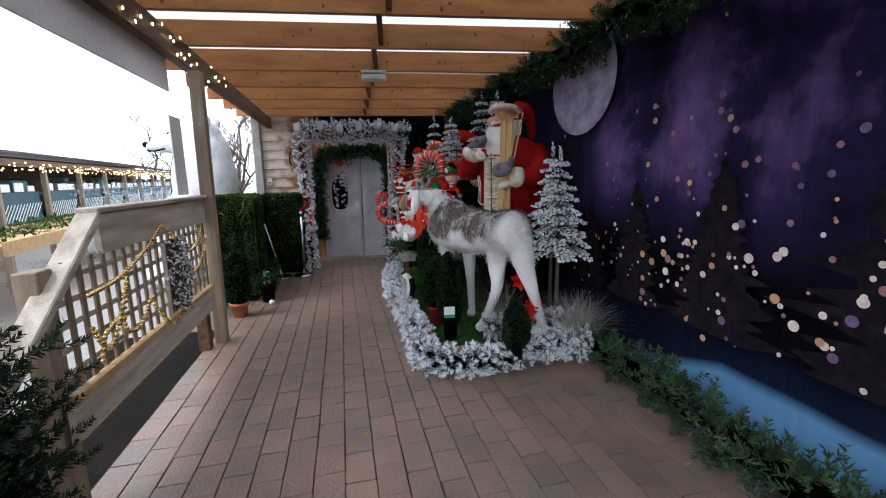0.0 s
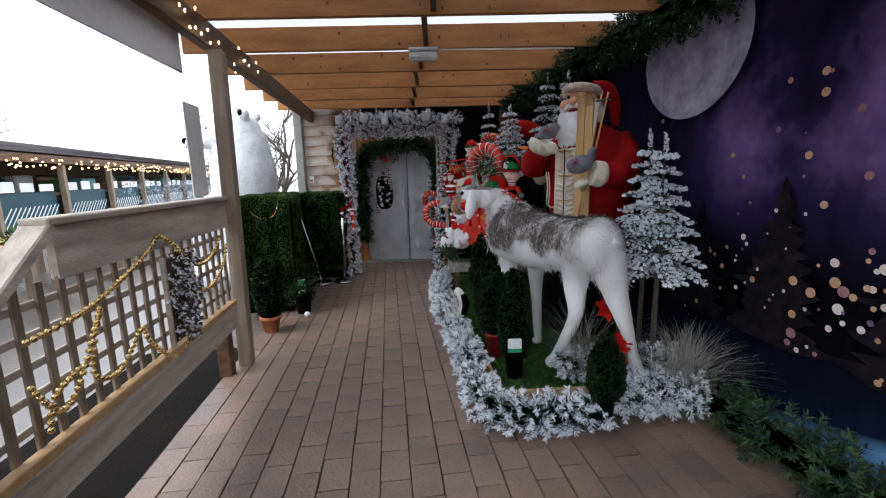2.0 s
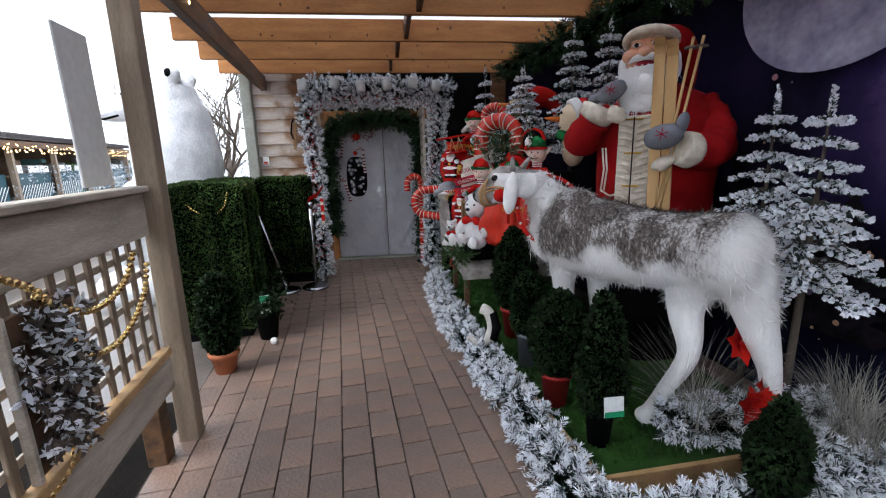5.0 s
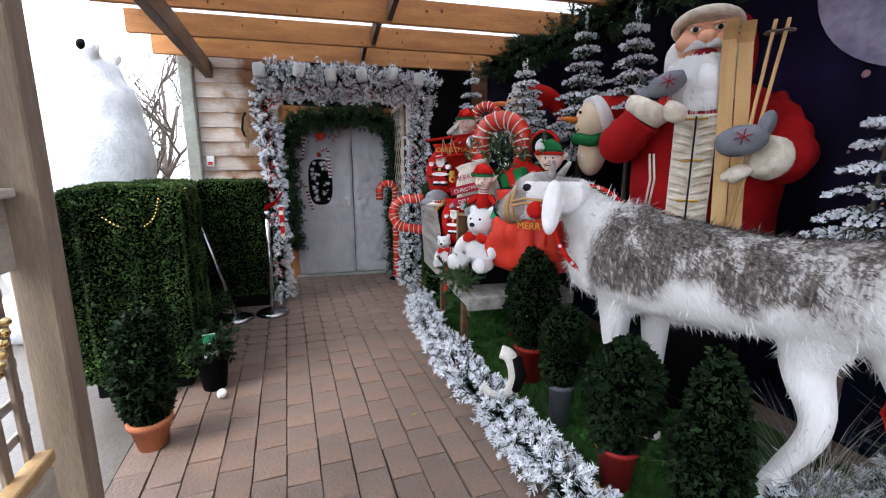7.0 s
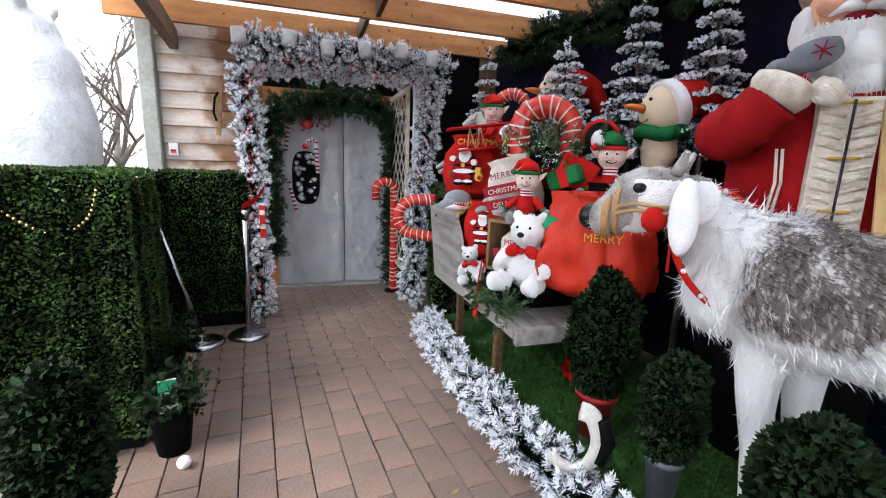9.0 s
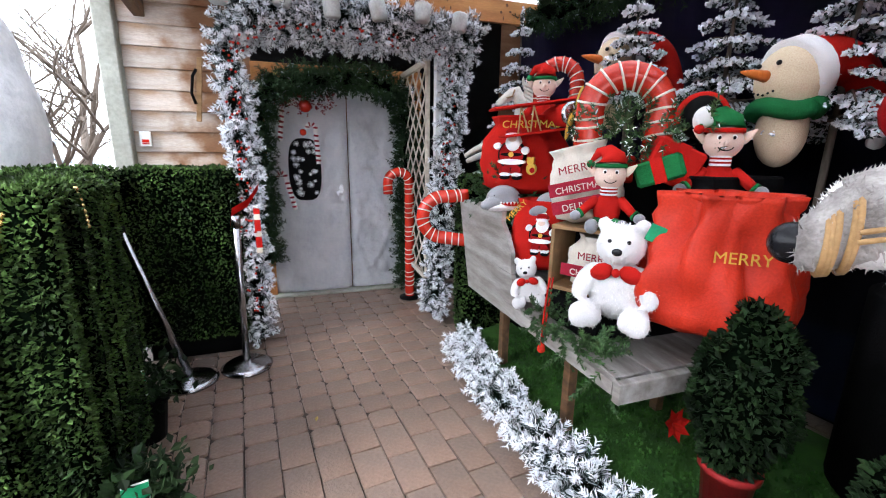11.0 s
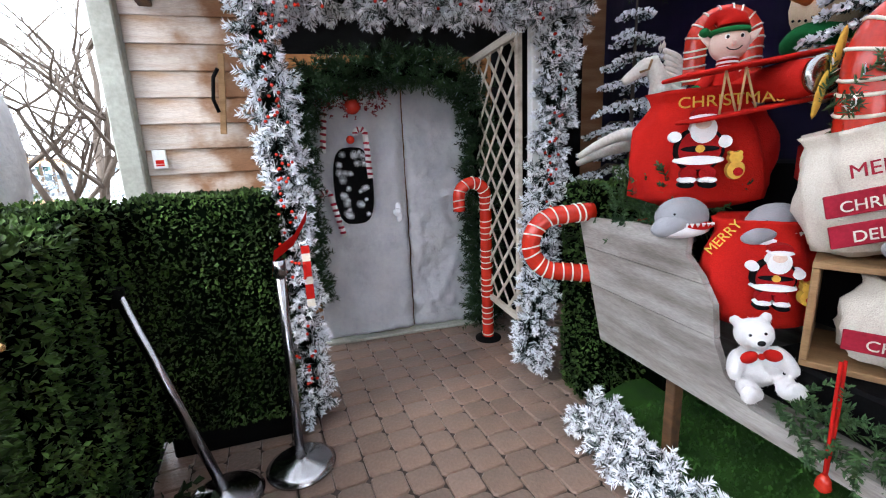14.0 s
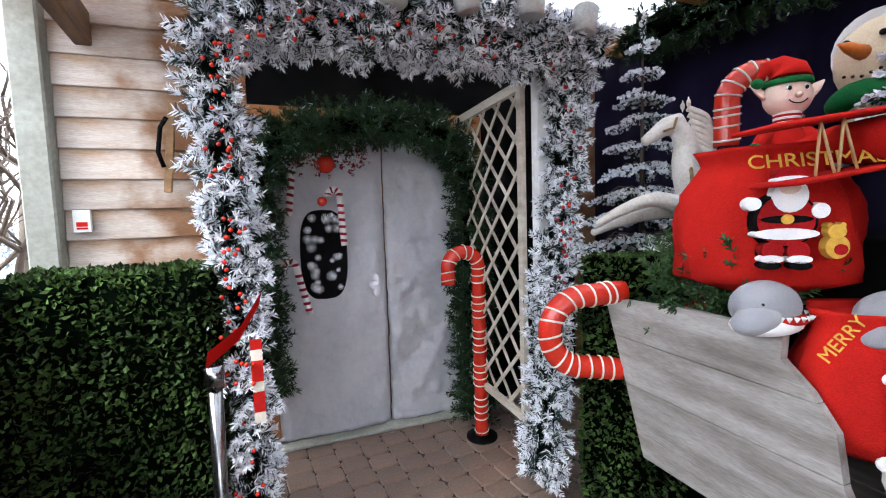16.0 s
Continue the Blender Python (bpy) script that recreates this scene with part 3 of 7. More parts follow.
# ---- hedges, pots and stanchions along the path ----
hedge(Matrix.Translation((-1.46, 5.57, 0)) @ Matrix.Rotation(SK, 4, "Z"), 0.58, 0.72, 0.1, 1.3, "clipped artificial box hedge screen in a black planter", 52000, 1.0)
hedge(Matrix.Translation((-1.67, 6.45, 0)) @ Matrix.Rotation(SK, 4, "Z"), 0.44, 1.02, 0.1, 1.28, "clipped artificial box hedge screen set back in the shade", 9000)
hedge(Matrix.Translation((-1.18, 7.03, 0)) @ Matrix.Rotation(radians(1), 4, "Z"), 0.64, 0.36, 0.14, 1.27, "clipped artificial box hedge screen beside the entrance arch", 15000)
beads("bead_garland", [[(-1.62, 5.21, 1.28), (-1.5, 5.19, 1.14), (-1.36, 5.2, 1.06), (-1.25, 5.21, 1.12), (-1.21, 5.22, 1.24)], [(-1.16, 5.5, 1.3), (-1.155, 5.52, 1.22), (-1.16, 5.55, 1.14)]], 0.009, "string of gold beads draped on the hedge")

t = thing("potted_shrub", (-1.17, 4.65, 0), "dark shrub in a round terracotta pot", "potted plant")
bm = bmesh.new()
lathe(bm, [(0.066, 0), (0.092, 0.13), (0.105, 0.13), (0.105, 0.165), (0.092, 0.165), (0.085, 0.15)], 22)
part("pot", bm, terracotta, t, "orange terracotta pot")
bm = bmesh.new()
lathe(bm, [(0.06, 0.14), (0.11, 0.24), (0.13, 0.40), (0.12, 0.54), (0.08, 0.66), (0.03, 0.72)], 12)
bmesh.ops.subdivide_edges(bm, edges=bm.edges[:], cuts=2, use_grid_fill=True)
p, nrm = surface_points(bm, 2600)
part("core", bm, dark_core, t)
foliage("leaves", [leaf_arrays(p, nrm, 0.03, 0.9)], dark_leaf, t, kind="stuff")

def nursery_pot(x, y, turn, label):
    t = thing("nursery_pot", (x, y, 0), label, "potted plant", "black nursery pots by the hedge")
    bm = bmesh.new()
    lathe(bm, [(0.07, 0), (0.095, 0.2), (0.105, 0.2), (0.105, 0.225), (0.09, 0.21)], 18)
    part("pot", bm, black_matt, t)
    p = rng.normal(size=(620, 3)) * [0.07, 0.07, 0.055] + [0, 0, 0.3]
    foliage("leaves", [leaf_arrays(p, p - [0, 0, 0.2], 0.045, 0.8)], dark_leaf, t)
    m = Matrix.Translation((0.03, -0.13, 0)) @ Matrix.Rotation(radians(turn), 4, "Z") @ Matrix.Rotation(radians(-10), 4, "X")
    for nm, z0, z1, y0, mat in (("plant_label", 0.25, 0.40, -0.004, label_white), ("label_band", 0.345, 0.395, -0.0055, label_green), ("label_picture", 0.285, 0.335, -0.0055, fresh_fir)):
        bm = bmesh.new()
        box(bm, -0.036, 0.036, y0, y0 + 0.003, z0, z1, m=m)
        part(nm, bm, mat, t)


nursery_pot(-1.02, 5.22, 14, "small black nursery pot with a green plant label")
nursery_pot(-1.24, 6.0, 25, "black nursery pot with a label in the hedge's shade")
bm = bmesh.new()
blob(bm, (0, 0, 0.03), 0.03)
ob = part("white_ball", bm, white_plush)
ob.location = (-0.94, 5.06, 0)
tagged(ob, "small white ball lying on the paving", "ball")


def stanchion(x, y, lean, turn, label, belt):
    t = thing("stanchion", (x, y, 0), label, "barrier post", "steel barrier posts")
    bm = bmesh.new()
    lathe(bm, [(0.155, 0), (0.16, 0.012), (0.13, 0.03), (0.05, 0.045), (0.03, 0.06)], 32)
    part("base", bm, chrome, t)
    tip = (math.sin(radians(lean)) * math.cos(turn), math.sin(radians(lean)) * math.sin(turn), math.cos(radians(lean)))
    bm = bmesh.new()
    tube(bm, [(0, 0, 0.04), tip], 0.021, 16)
    part("pole", bm, chrome, t)
    bm = bmesh.new()
    tube(bm, [Vector(tip) - Vector((0, 0, 0.06)), Vector(tip) + Vector((0, 0, 0.012))], 0.027, 16)
    part("head", bm, black_matt if not belt else chrome, t)
    if belt:
        bm = bmesh.new()
        q = [Vector(tip) + Vector(o) for o in ((-0.03, -0.03, -0.06), (-0.02, -0.03, 0.01), (0.06, 0.10, 0.05), (0.12, 0.22, 0.14))]
        for k in range(3):
            a, b = q[k], q[k + 1]
            vs = [bm.verts.new(c) for c in (a, b, b + Vector((0.01, 0, 0.05)), a + Vector((0.01, 0, 0.05)))]
            bm.faces.new(vs)
        bmesh.ops.solidify(bm, geom=bm.faces[:], thickness=0.004)
        part("belt", bm, red_felt, t, "red retractable belt end")


stanchion(-1.17, 6.52, 15, radians(170), "leaning steel barrier post on a round base", False)
stanchion(-0.86, 6.62, 1, 0.0, "steel barrier post with a red belt end", True)

# ---- door, arch and end wall ----
door = thing("door_1", (0, 8.05, 0), "double door wrapped in white wadding cloth with an oval window", "door")
for name, x0, x1 in (("left_leaf", -0.72, -0.004), ("right_leaf", 0.004, 0.66)):
    bm = bmesh.new()
    nx, nz = 30, 80
    grid = {}
    for i in range(nx + 1):
        for k in range(nz + 1):
            x, z = x0 + (x1 - x0) * i / nx, 0.03 + 1.98 * k / nz
            puff = 0.014 * noise.noise(Vector((x * 6, z * 5, 3))) + 0.008 * noise.noise(Vector((x * 17, z * 22, 1))) - 0.012 * abs(noise.noise(Vector((x * 9 + z * 2, z * 7, 5))))
            edge = min(abs(x - x0), abs(x - x1)) / 0.05
            grid[i, k] = bm.verts.new((x, -0.02 - 0.022 * min(1, edge) + puff * (1.5 if name == "left_leaf" else 2.6), z))
    for i in range(nx):
        for k in range(nz):
            bm.faces.new((grid[i, k], grid[i + 1, k], grid[i + 1, k + 1], grid[i, k + 1])).smooth = True
    bmesh.ops.solidify(bm, geom=bm.faces[:], thickness=-0.03)
    part(name, bm, fabric_white, door)
bm = bmesh.new()
out = []
for k in range(28):
    a = 2 * math.pi * k / 28
    c, s_ = math.cos(a), math.sin(a)
    out.append(bm.verts.new((-0.40 + 0.145 * math.copysign(abs(c) ** 0.6, c), -0.062, 1.215 + 0.285 * math.copysign(abs(s_) ** 0.75, s_))))
f = bm.faces.new(out)
ext = bmesh.ops.extrude_face_region(bm, geom=[f])
bmesh.ops.translate(bm, verts=[v for v in ext["geom"] if isinstance(v, bmesh.types.BMVert)], vec=(0, 0.03, 0))
window = part("window", bm, black_matt, door, "dark oval window with snowflake stickers")
bm = bmesh.new()
for k in range(30):
    c = Vector((-0.40 + random.uniform(-0.1, 0.1), -0.0645, 1.215 + random.uniform(-0.25, 0.25)))
    r = random.uniform(0.014, 0.034)
    for j in range(6):
        a = math.pi * j / 6
        box(bm, -r, r, -0.0008, 0.0008, -0.0014, 0.0014, m=Matrix.Translation(c) @ Matrix.Rotation(a, 4, "Y"))
part("snowflakes", bm, flock, window, "white snowflake stickers")
bm = bmesh.new()
blob(bm, (-0.075, -0.055, 0.99), (0.028, 0.018, 0.09), rough=0.25)
blob(bm, (-0.09, -0.07, 1.0), (0.035, 0.02, 0.03), rough=0.35)
part("door_handle", bm, fabric_white, door, "handle wrapped in white cloth")
bm = bmesh.new()
box(bm, -0.75, 0.66, -0.12, 0.04, 0.0, 0.022, 0.004)
part("threshold", bm, grey_paint, door, "worn pale wooden threshold")
bm = bmesh.new()
box(bm, -0.8, 0.72, -0.06, 0.04, 2.02, 2.13, 0.004)
box(bm, 0.66, 0.72, -0.06, 0.04, 0, 2.02, 0.004)
box(bm, -0.8, -0.72, -0.06, 0.04, 0, 2.02, 0.004)
part("door_frame", bm, joist_wood, door, "orange-stained timber frame")


def small_cane(x, z, h, tilt, side, label="small dark red and white striped candy cane on the door"):
    t = thing("small_candy_cane", Matrix.Translation((x, 7.955, z)) @ Matrix.Rotation(radians(tilt), 4, "Y"), label, "candy cane", "small candy canes on the door")
    pts = [Vector((0, 0, 0)), Vector((0, 0, h * 0.5)), Vector((0, 0, h))] + [Vector((side * (0.035 - 0.035 * math.cos(a)), 0, h + 0.035 * math.sin(a))) for a in np.linspace(0.4, 3.3, 6)]
    line = curve_pts(pts, 4)
    bm = bmesh.new()
    tube(bm, line, 0.020, 8)
    part("stick", bm, white_plush, t)
    gone = 0.0
    for a, b in zip(line, line[1:]):
        gone += (b - a).length
        if gone > 0.03:
            gone = 0.0
            d = (b - a).normalized()
            bm = bmesh.new()
            slant = Vector((0.007, 0, 0.007))
            tube(bm, [a - d * 0.004 - slant * 0.2, a + d * 0.011 + slant * 0.2], 0.0214, 8)
            part("stripe", bm, print_red, t)


small_cane(-0.60, 1.47, 0.33, 7, 1)
small_cane(-0.275, 1.27, 0.32, -3, -1)
small_cane(-0.505, 0.85, 0.32, -13, -1)
for x, z, r, mat in ((-0.37, 1.775, 0.055, red_gloss), (-0.40, 1.885, 0.042, print_red), (-0.40, 1.55, 0.03, red_gloss)):
    bm = bmesh.new()
    blob(bm, (0, 0, 0), r)
    ob = part("red_bauble", bm, mat)
    ob.location = (x, 7.99 - r - 0.02, z)
    tagged(ob, "shiny red glass bauble hung on the door", "bauble", "red baubles")
p = np.stack([rng.uniform(-0.62, -0.12, 120), 7.95 + rng.normal(size=120) * 0.02, 1.82 + rng.normal(size=120) * 0.05], 1)
tagged(foliage("berry_spray", [sprig_arrays(p, rng.normal(size=(120, 3)) + [0, -1, 0], 0.05, 12, 0.026, 0.012, 0.5)], [print_red, flock]), "frosted red berry spray above the door window", "decoration")

garland("door_garland", [(0.56, 7.84, 0.05), (0.55, 7.84, 0.7), (0.55, 7.83, 1.4), (0.48, 7.82, 1.84), (0.2, 7.80, 2.0), (-0.3, 7.80, 1.98), (-0.62, 7.82, 1.9), (-0.76, 7.84, 1.7), (-0.79, 7.86, 1.2), (-0.78, 7.88, 0.4)], 0.12, 2000, [needle_green, flock_grey], 0.02, "dark green fir garland framing the door")
arch = thing("entrance_arch", (0, 7.05, 0), "entrance arch wound with thickly flocked fir garland", "arch")
for x0, x1, z0, z1 in ((-0.9, -0.83, 0, 2.25), (0.56, 0.63, 0, 2.25), (-0.9, 0.63, 2.18, 2.25)):
    bm = bmesh.new()
    box(bm, x0, x1, -0.03, 0.03, z0, z1, 0.004)
    part("frame_post" if z0 == 0 else "frame_beam", bm, sheet_white, arch)
for x in (-0.86, 0.52):
    lat = bmesh.new()
    for s_ in (-1, 1):
        for k in range(-2, 13):
            m = Matrix.Translation((x + 0.006 * s_, 0.5, 0.1 + 0.19 * k)) @ Matrix.Rotation(radians(45 * s_), 4, "X")
            q0 = bmesh.new()
            box(q0, -0.003, 0.003, -0.62, 0.62, -0.011, 0.011, m=m)
            for side, co in (((0, 1, 0), (0, 0.9, 0)), ((0, -1, 0), (0, 0.05, 0)), ((0, 0, 1), (0, 0, 2.05)), ((0, 0, -1), (0, 0, 0.35))):
                bmesh.ops.bisect_plane(q0, geom=q0.verts[:] + q0.edges[:] + q0.faces[:], plane_co=co, plane_no=side, clear_outer=True)
            tmp = bpy.data.meshes.new("tmp")
            q0.to_mesh(tmp)
            q0.free()
            lat.from_mesh(tmp)
            bpy.data.meshes.remove(tmp)
    for y0, y1, z0, z1 in ((0.04, 0.08, 0.33, 2.1), (0.88, 0.92, 0.33, 2.1), (0.08, 0.88, 0.33, 0.37), (0.08, 0.88, 2.05, 2.1)):
        box(lat, x - 0.015, x + 0.015, y0, y1, z0, z1, 0.002)
    part("lattice_side", lat, rail_wood, arch, "diagonal timber lattice side panel")
ARCH_MATS = [needle_blue, flock]
ag = garland("arch_garland", [(-0.80, 6.98, 0.05), (-0.80, 6.97, 0.8), (-0.81, 6.97, 1.5), (-0.83, 6.96, 2.06), (-0.75, 6.95, 2.16), (-0.4, 6.95, 2.17), (0.1, 6.95, 2.17), (0.5, 6.95, 2.18), (0.68, 6.96, 2.1), (0.66, 6.97, 1.6), (0.60, 6.99, 0.9), (0.55, 7.0, 0.08)], 0.10, 1900, ARCH_MATS, 0.66, "thick snow-flocked fir garland round the arch", 0.095, 0.040, 64, 0.0047)
garland("arch_garland", [(-0.8, 6.95, 2.22), (-0.3, 6.93, 2.24), (0.3, 6.94, 2.22), (0.85, 6.96, 2.2)], 0.17, 900, ARCH_MATS, 0.62, "snow-flocked fir garland along the arch top", 0.115, 0.044, 64, 0.0047)
for i, x in enumerate((-0.84, -0.5, -0.2, 0.1, 0.38, 0.64)):
    bm = bmesh.new()
    lathe(bm, [(0.044, 0), (0.052, 0.01), (0.054, 0.105), (0.046, 0.115), (0.042, 0.10)], 16)
    ob = part("white_cup_candle", bm, lamp_grey)
    ob.matrix_world = Matrix.Translation((x, 6.78, 2.225 + 0.02 * math.sin(i * 2.1))) @ Matrix.Rotation(radians(12 * math.sin(i * 1.7)), 4, "Y")
    tagged(ob, "pale grey cup candle set into the flocked garland", "candle", "cup candles on the arch")
p, d = along([(-0.80, 6.84, 0.3), (-0.81, 6.84, 2.0), (-0.5, 6.8, 2.15), (0.6, 6.82, 2.12), (0.6, 6.84, 1.0)], 150, 0.06)
bm = bmesh.new()
for q in p:
    bmesh.ops.create_icosphere(bm, subdivisions=2, radius=0.008, matrix=Matrix.Translation(q))
tagged(part("red_berries", bm, red_gloss, smooth=True, kind="stuff"), "small red berries strewn in the arch garland", "berries")
t = thing("striped_ribbon", (-0.74, 6.82, 1.02), "red ribbon strip with white stripes hanging in the garland", "ribbon")
for k in range(8):
    bm = bmesh.new()
    box(bm, -0.019, 0.019, -0.004 + 0.004 * math.sin(k), 0.004 * math.sin(k), -0.30 + 0.038 * k, -0.2625 + 0.038 * k)
    part("band", bm, white_gloss if k % 3 == 0 else red_felt, t)

plank = bmesh.new()
box(plank, -1.75, -0.80, -0.01, 0.012, 0, 0.19, 0.003, m=Matrix.Rotation(radians(-5), 4, "X"))
first = part("clapboard", plank, clap_wood, wall_n)
first.location = (0, 8.11, 0.02)
for i in range(1, 16):
    o = first.copy()
    scene.collection.objects.link(o)
    o.location = (0, 8.11, 0.02 + 0.168 * i)
bm = bmesh.new()
box(bm, -0.8, 1.6, -0.01, 0.012, 2.14, 2.9)
box(bm, 0.73, 1.6, -0.01, 0.012, 0, 2.14)
ob = part("boarding", bm, black_matt, wall_n)
ob.location = (0, 8.11, 0)
bm = bmesh.new()
box(bm, -0.04, 0.04, -0.01, 0.01, -0.06, 0.06, 0.002)
ob = part("notice", bm, label_white)
ob.location = (-1.66, 8.075, 1.47)
for z0, z1 in ((-0.045, -0.035), (-0.03, -0.005)):
    b2 = bmesh.new()
    box(b2, -0.025, 0.025, -0.0125, -0.0105, z0, z1)
    part("text_bar", b2, red_felt, ob)
tagged(ob, "small white warning notice with red lettering bars", "notice")
t = thing("hanging_bracket", Matrix.Translation((-1.24, 8.06, 1.62)) @ Matrix.Rotation(radians(6), 4, "Y"), "rusty iron and wood bracket hung on the clapboard", "bracket")
bm = bmesh.new()
box(bm, -0.02, 0.02, -0.02, 0.0, 0, 0.52, 0.004)
part("stick", bm, crate_wood, t)
bm = bmesh.new()
tube(bm, [(-0.02, -0.03, 0.14), (-0.05, -0.04, 0.22), (-0.045, -0.04, 0.36), (-0.02, -0.03, 0.42)], 0.012, 8)
part("iron", bm, black_matt, t, "rusted iron hook")

# ---- printed backdrop ----
night = bpy.data.materials.new("printed_night_sky_cloth")
night.use_nodes = True
nn, nl = night.node_tree.nodes, night.node_tree.links


def node(kind, **kw):
    n = nn.new(kind)
    for k, v in kw.items():
        n.inputs[k].default_value = v
    return n


tc = node("ShaderNodeTexCoord")
sep = node("ShaderNodeSeparateXYZ")
nl.new(tc.outputs["Object"], sep.inputs[0])
cloudy = node("ShaderNodeTexNoise", Scale=1.1, Detail=6.0, Roughness=0.6)
nl.new(tc.outputs["Object"], cloudy.inputs["Vector"])
rise = node("ShaderNodeMapRange", **{"From Min": 0.9, "From Max": 1.7})
nl.new(sep.outputs["Z"], rise.inputs["Value"])
tall = node("ShaderNodeMapRange", **{"From Min": 1.9, "From Max": 2.7, "To Min": 1.0, "To Max": 0.7})
nl.new(sep.outputs["Z"], tall.inputs["Value"])
mul = nn.new("ShaderNodeMath"); mul.operation = "MULTIPLY"
nl.new(rise.outputs[0], mul.inputs[0]); nl.new(tall.outputs[0], mul.inputs[1])
mul2 = nn.new("ShaderNodeMath"); mul2.operation = "MULTIPLY"
ncon = node("ShaderNodeMapRange", **{"From Min": 0.33, "From Max": 0.68})
nl.new(cloudy.outputs["Fac"], ncon.inputs["Value"])
nl.new(mul.outputs[0], mul2.inputs[0]); nl.new(ncon.outputs[0], mul2.inputs[1])
col = nn.new("ShaderNodeValToRGB")
e = col.color_ramp.elements
e[0].position, e[0].color = 0.0, (0.002, 0.002, 0.005, 1)
e[1].position, e[1].color = 1.0, (0.40, 0.23, 0.60, 1)
mid = col.color_ramp.elements.new(0.35)
mid.color = (0.038, 0.024, 0.10, 1)
fade = node("ShaderNodeMapRange", **{"From Min": 2.75, "From Max": 3.6, "To Min": 1.0, "To Max": 0.22})   # the print turns to black sky past the moon
nl.new(sep.outputs["Y"], fade.inputs["Value"])
mul3 = nn.new("ShaderNodeMath"); mul3.operation = "MULTIPLY"
nl.new(mul2.outputs[0], mul3.inputs[0]); nl.new(fade.outputs[0], mul3.inputs[1])
nl.new(mul3.outputs[0], col.inputs[0])
fold = node("ShaderNodeTexNoise", Scale=1.6, Detail=2.0)
mapf = node("ShaderNodeMapping", Scale=(1, 5, 0.25))
nl.new(tc.outputs["Object"], mapf.inputs[0]); nl.new(mapf.outputs[0], fold.inputs["Vector"])
bmp = node("ShaderNodeBump", Strength=0.5, Distance=0.06)
nl.new(fold.outputs["Fac"], bmp.inputs["Height"])
blue = nn.new("ShaderNodeValToRGB")           # the printed snowy foot of the picture
eb = blue.color_ramp.elements
eb[0].position, eb[0].color = 0.0, (0.16, 0.36, 0.62, 1)
eb[1].position, eb[1].color = 1.0, (0.004, 0.006, 0.02, 1)
m2 = blue.color_ramp.elements.new(0.54)
m2.color = (0.17, 0.37, 0.62, 1)
m3 = blue.color_ramp.elements.new(0.68)
m3.color = (0.006, 0.012, 0.04, 1)
low = node("ShaderNodeMapRange", **{"From Min": 0.0, "From Max": 0.5})
away = node("ShaderNodeMapRange", **{"From Min": 1.7, "From Max": 2.9, "To Min": 0.0, "To Max": 0.34})
nl.new(sep.outputs["Y"], away.inputs["Value"])
hill = nn.new("ShaderNodeMath")
nl.new(sep.outputs["Z"], hill.inputs[0]); nl.new(away.outputs[0], hill.inputs[1])
nl.new(hill.outputs[0], low.inputs["Value"]); nl.new(low.outputs[0], blue.inputs[0])
cut = node("ShaderNodeMapRange", **{"From Min": 0.5, "From Max": 0.56})
nl.new(sep.outputs["Z"], cut.inputs["Value"])
mixc = nn.new("ShaderNodeMixRGB")
nl.new(cut.outputs[0], mixc.inputs[0]); nl.new(blue.outputs[0], mixc.inputs[1]); nl.new(col.outputs[0], mixc.inputs[2])
pb = nn["Principled BSDF"]
pb.inputs["Roughness"].default_value, pb.inputs["Specular IOR Level"].default_value = 0.8, 0.15
nl.new(mixc.outputs[0], pb.inputs["Base Color"]); nl.new(bmp.outputs[0], pb.inputs["Normal"])

backdrop = thing("backdrop", PORCH @ Matrix.Translation((3.40, 0, 0)), "printed cloth backdrop of a purple moonlit winter night", "backdrop")
bm = bmesh.new()
prev = None
for i in range(131):
    v = -5.0 + 0.1 * i
    x = 0.012 * math.sin(v * 5.1) + 0.008 * math.sin(v * 11.7)
    pair = [bm.verts.new((x, v, z)) for z in (0.03, 2.74)]
    if prev:
        bm.faces.new((prev[0], pair[0], pair[1], prev[1])).smooth = True
    prev = pair
bmesh.ops.solidify(bm, geom=bm.faces[:], thickness=0.004)
part("cloth", bm, night, backdrop)
moon_mat = material("printed_moon", (0.42, 0.40, 0.50), (0.14, 0.12, 0.21), rough=0.85, scale=5.5, fine=26, bump=0, spec=0.1, spread=0.6)
bm = bmesh.new()
bmesh.ops.create_circle(bm, cap_ends=True, segments=48, radius=1, matrix=Matrix.Translation((-0.031, 3.33, 2.32)) @ Matrix.Rotation(radians(90), 4, "Y") @ Matrix.Diagonal((0.47, 0.52, 1, 1)))
part("printed_moon", bm, moon_mat, backdrop, "large pale printed moon")
spot_mats = [material("printed_light_" + n_, c, rough=0.85, scale=30, bump=0, spec=0.1) for n_, c in (("cream", (0.72, 0.62, 0.56)), ("amber", (0.55, 0.33, 0.20)), ("pink", (0.32, 0.17, 0.18)), ("lilac", (0.16, 0.11, 0.20)))]
bm = bmesh.new()
for k in range(620):
    v, z = random.uniform(-3.5, 3.6), random.choice((random.gauss(0.85, 0.22), random.uniform(0.5, 1.95)))
    z = max(0.46, z)
    if v > 2.6 and random.random() < 0.5:
        continue
    r = random.choice((0.009, 0.012, 0.016, 0.02, 0.025)) * random.uniform(0.8, 1.15) * (1.0 if v < 2.4 else 0.7)
    c = bmesh.ops.create_circle(bm, cap_ends=True, segments=12, radius=r, matrix=Matrix.Translation((-0.033 - 0.0001 * (k % 9), v, z)) @ Matrix.Rotation(radians(90), 4, "Y"))
    mi = random.choice((0, 0, 0, 1, 1, 2, 3)) if z < 1.35 else random.choice((1, 2, 3, 3))
    for f in {f for q in c["verts"] for f in q.link_faces}:
        f.material_index = mi
part("printed_lights", bm, spot_mats, backdrop, "printed blurred fairy lights", kind="stuff")
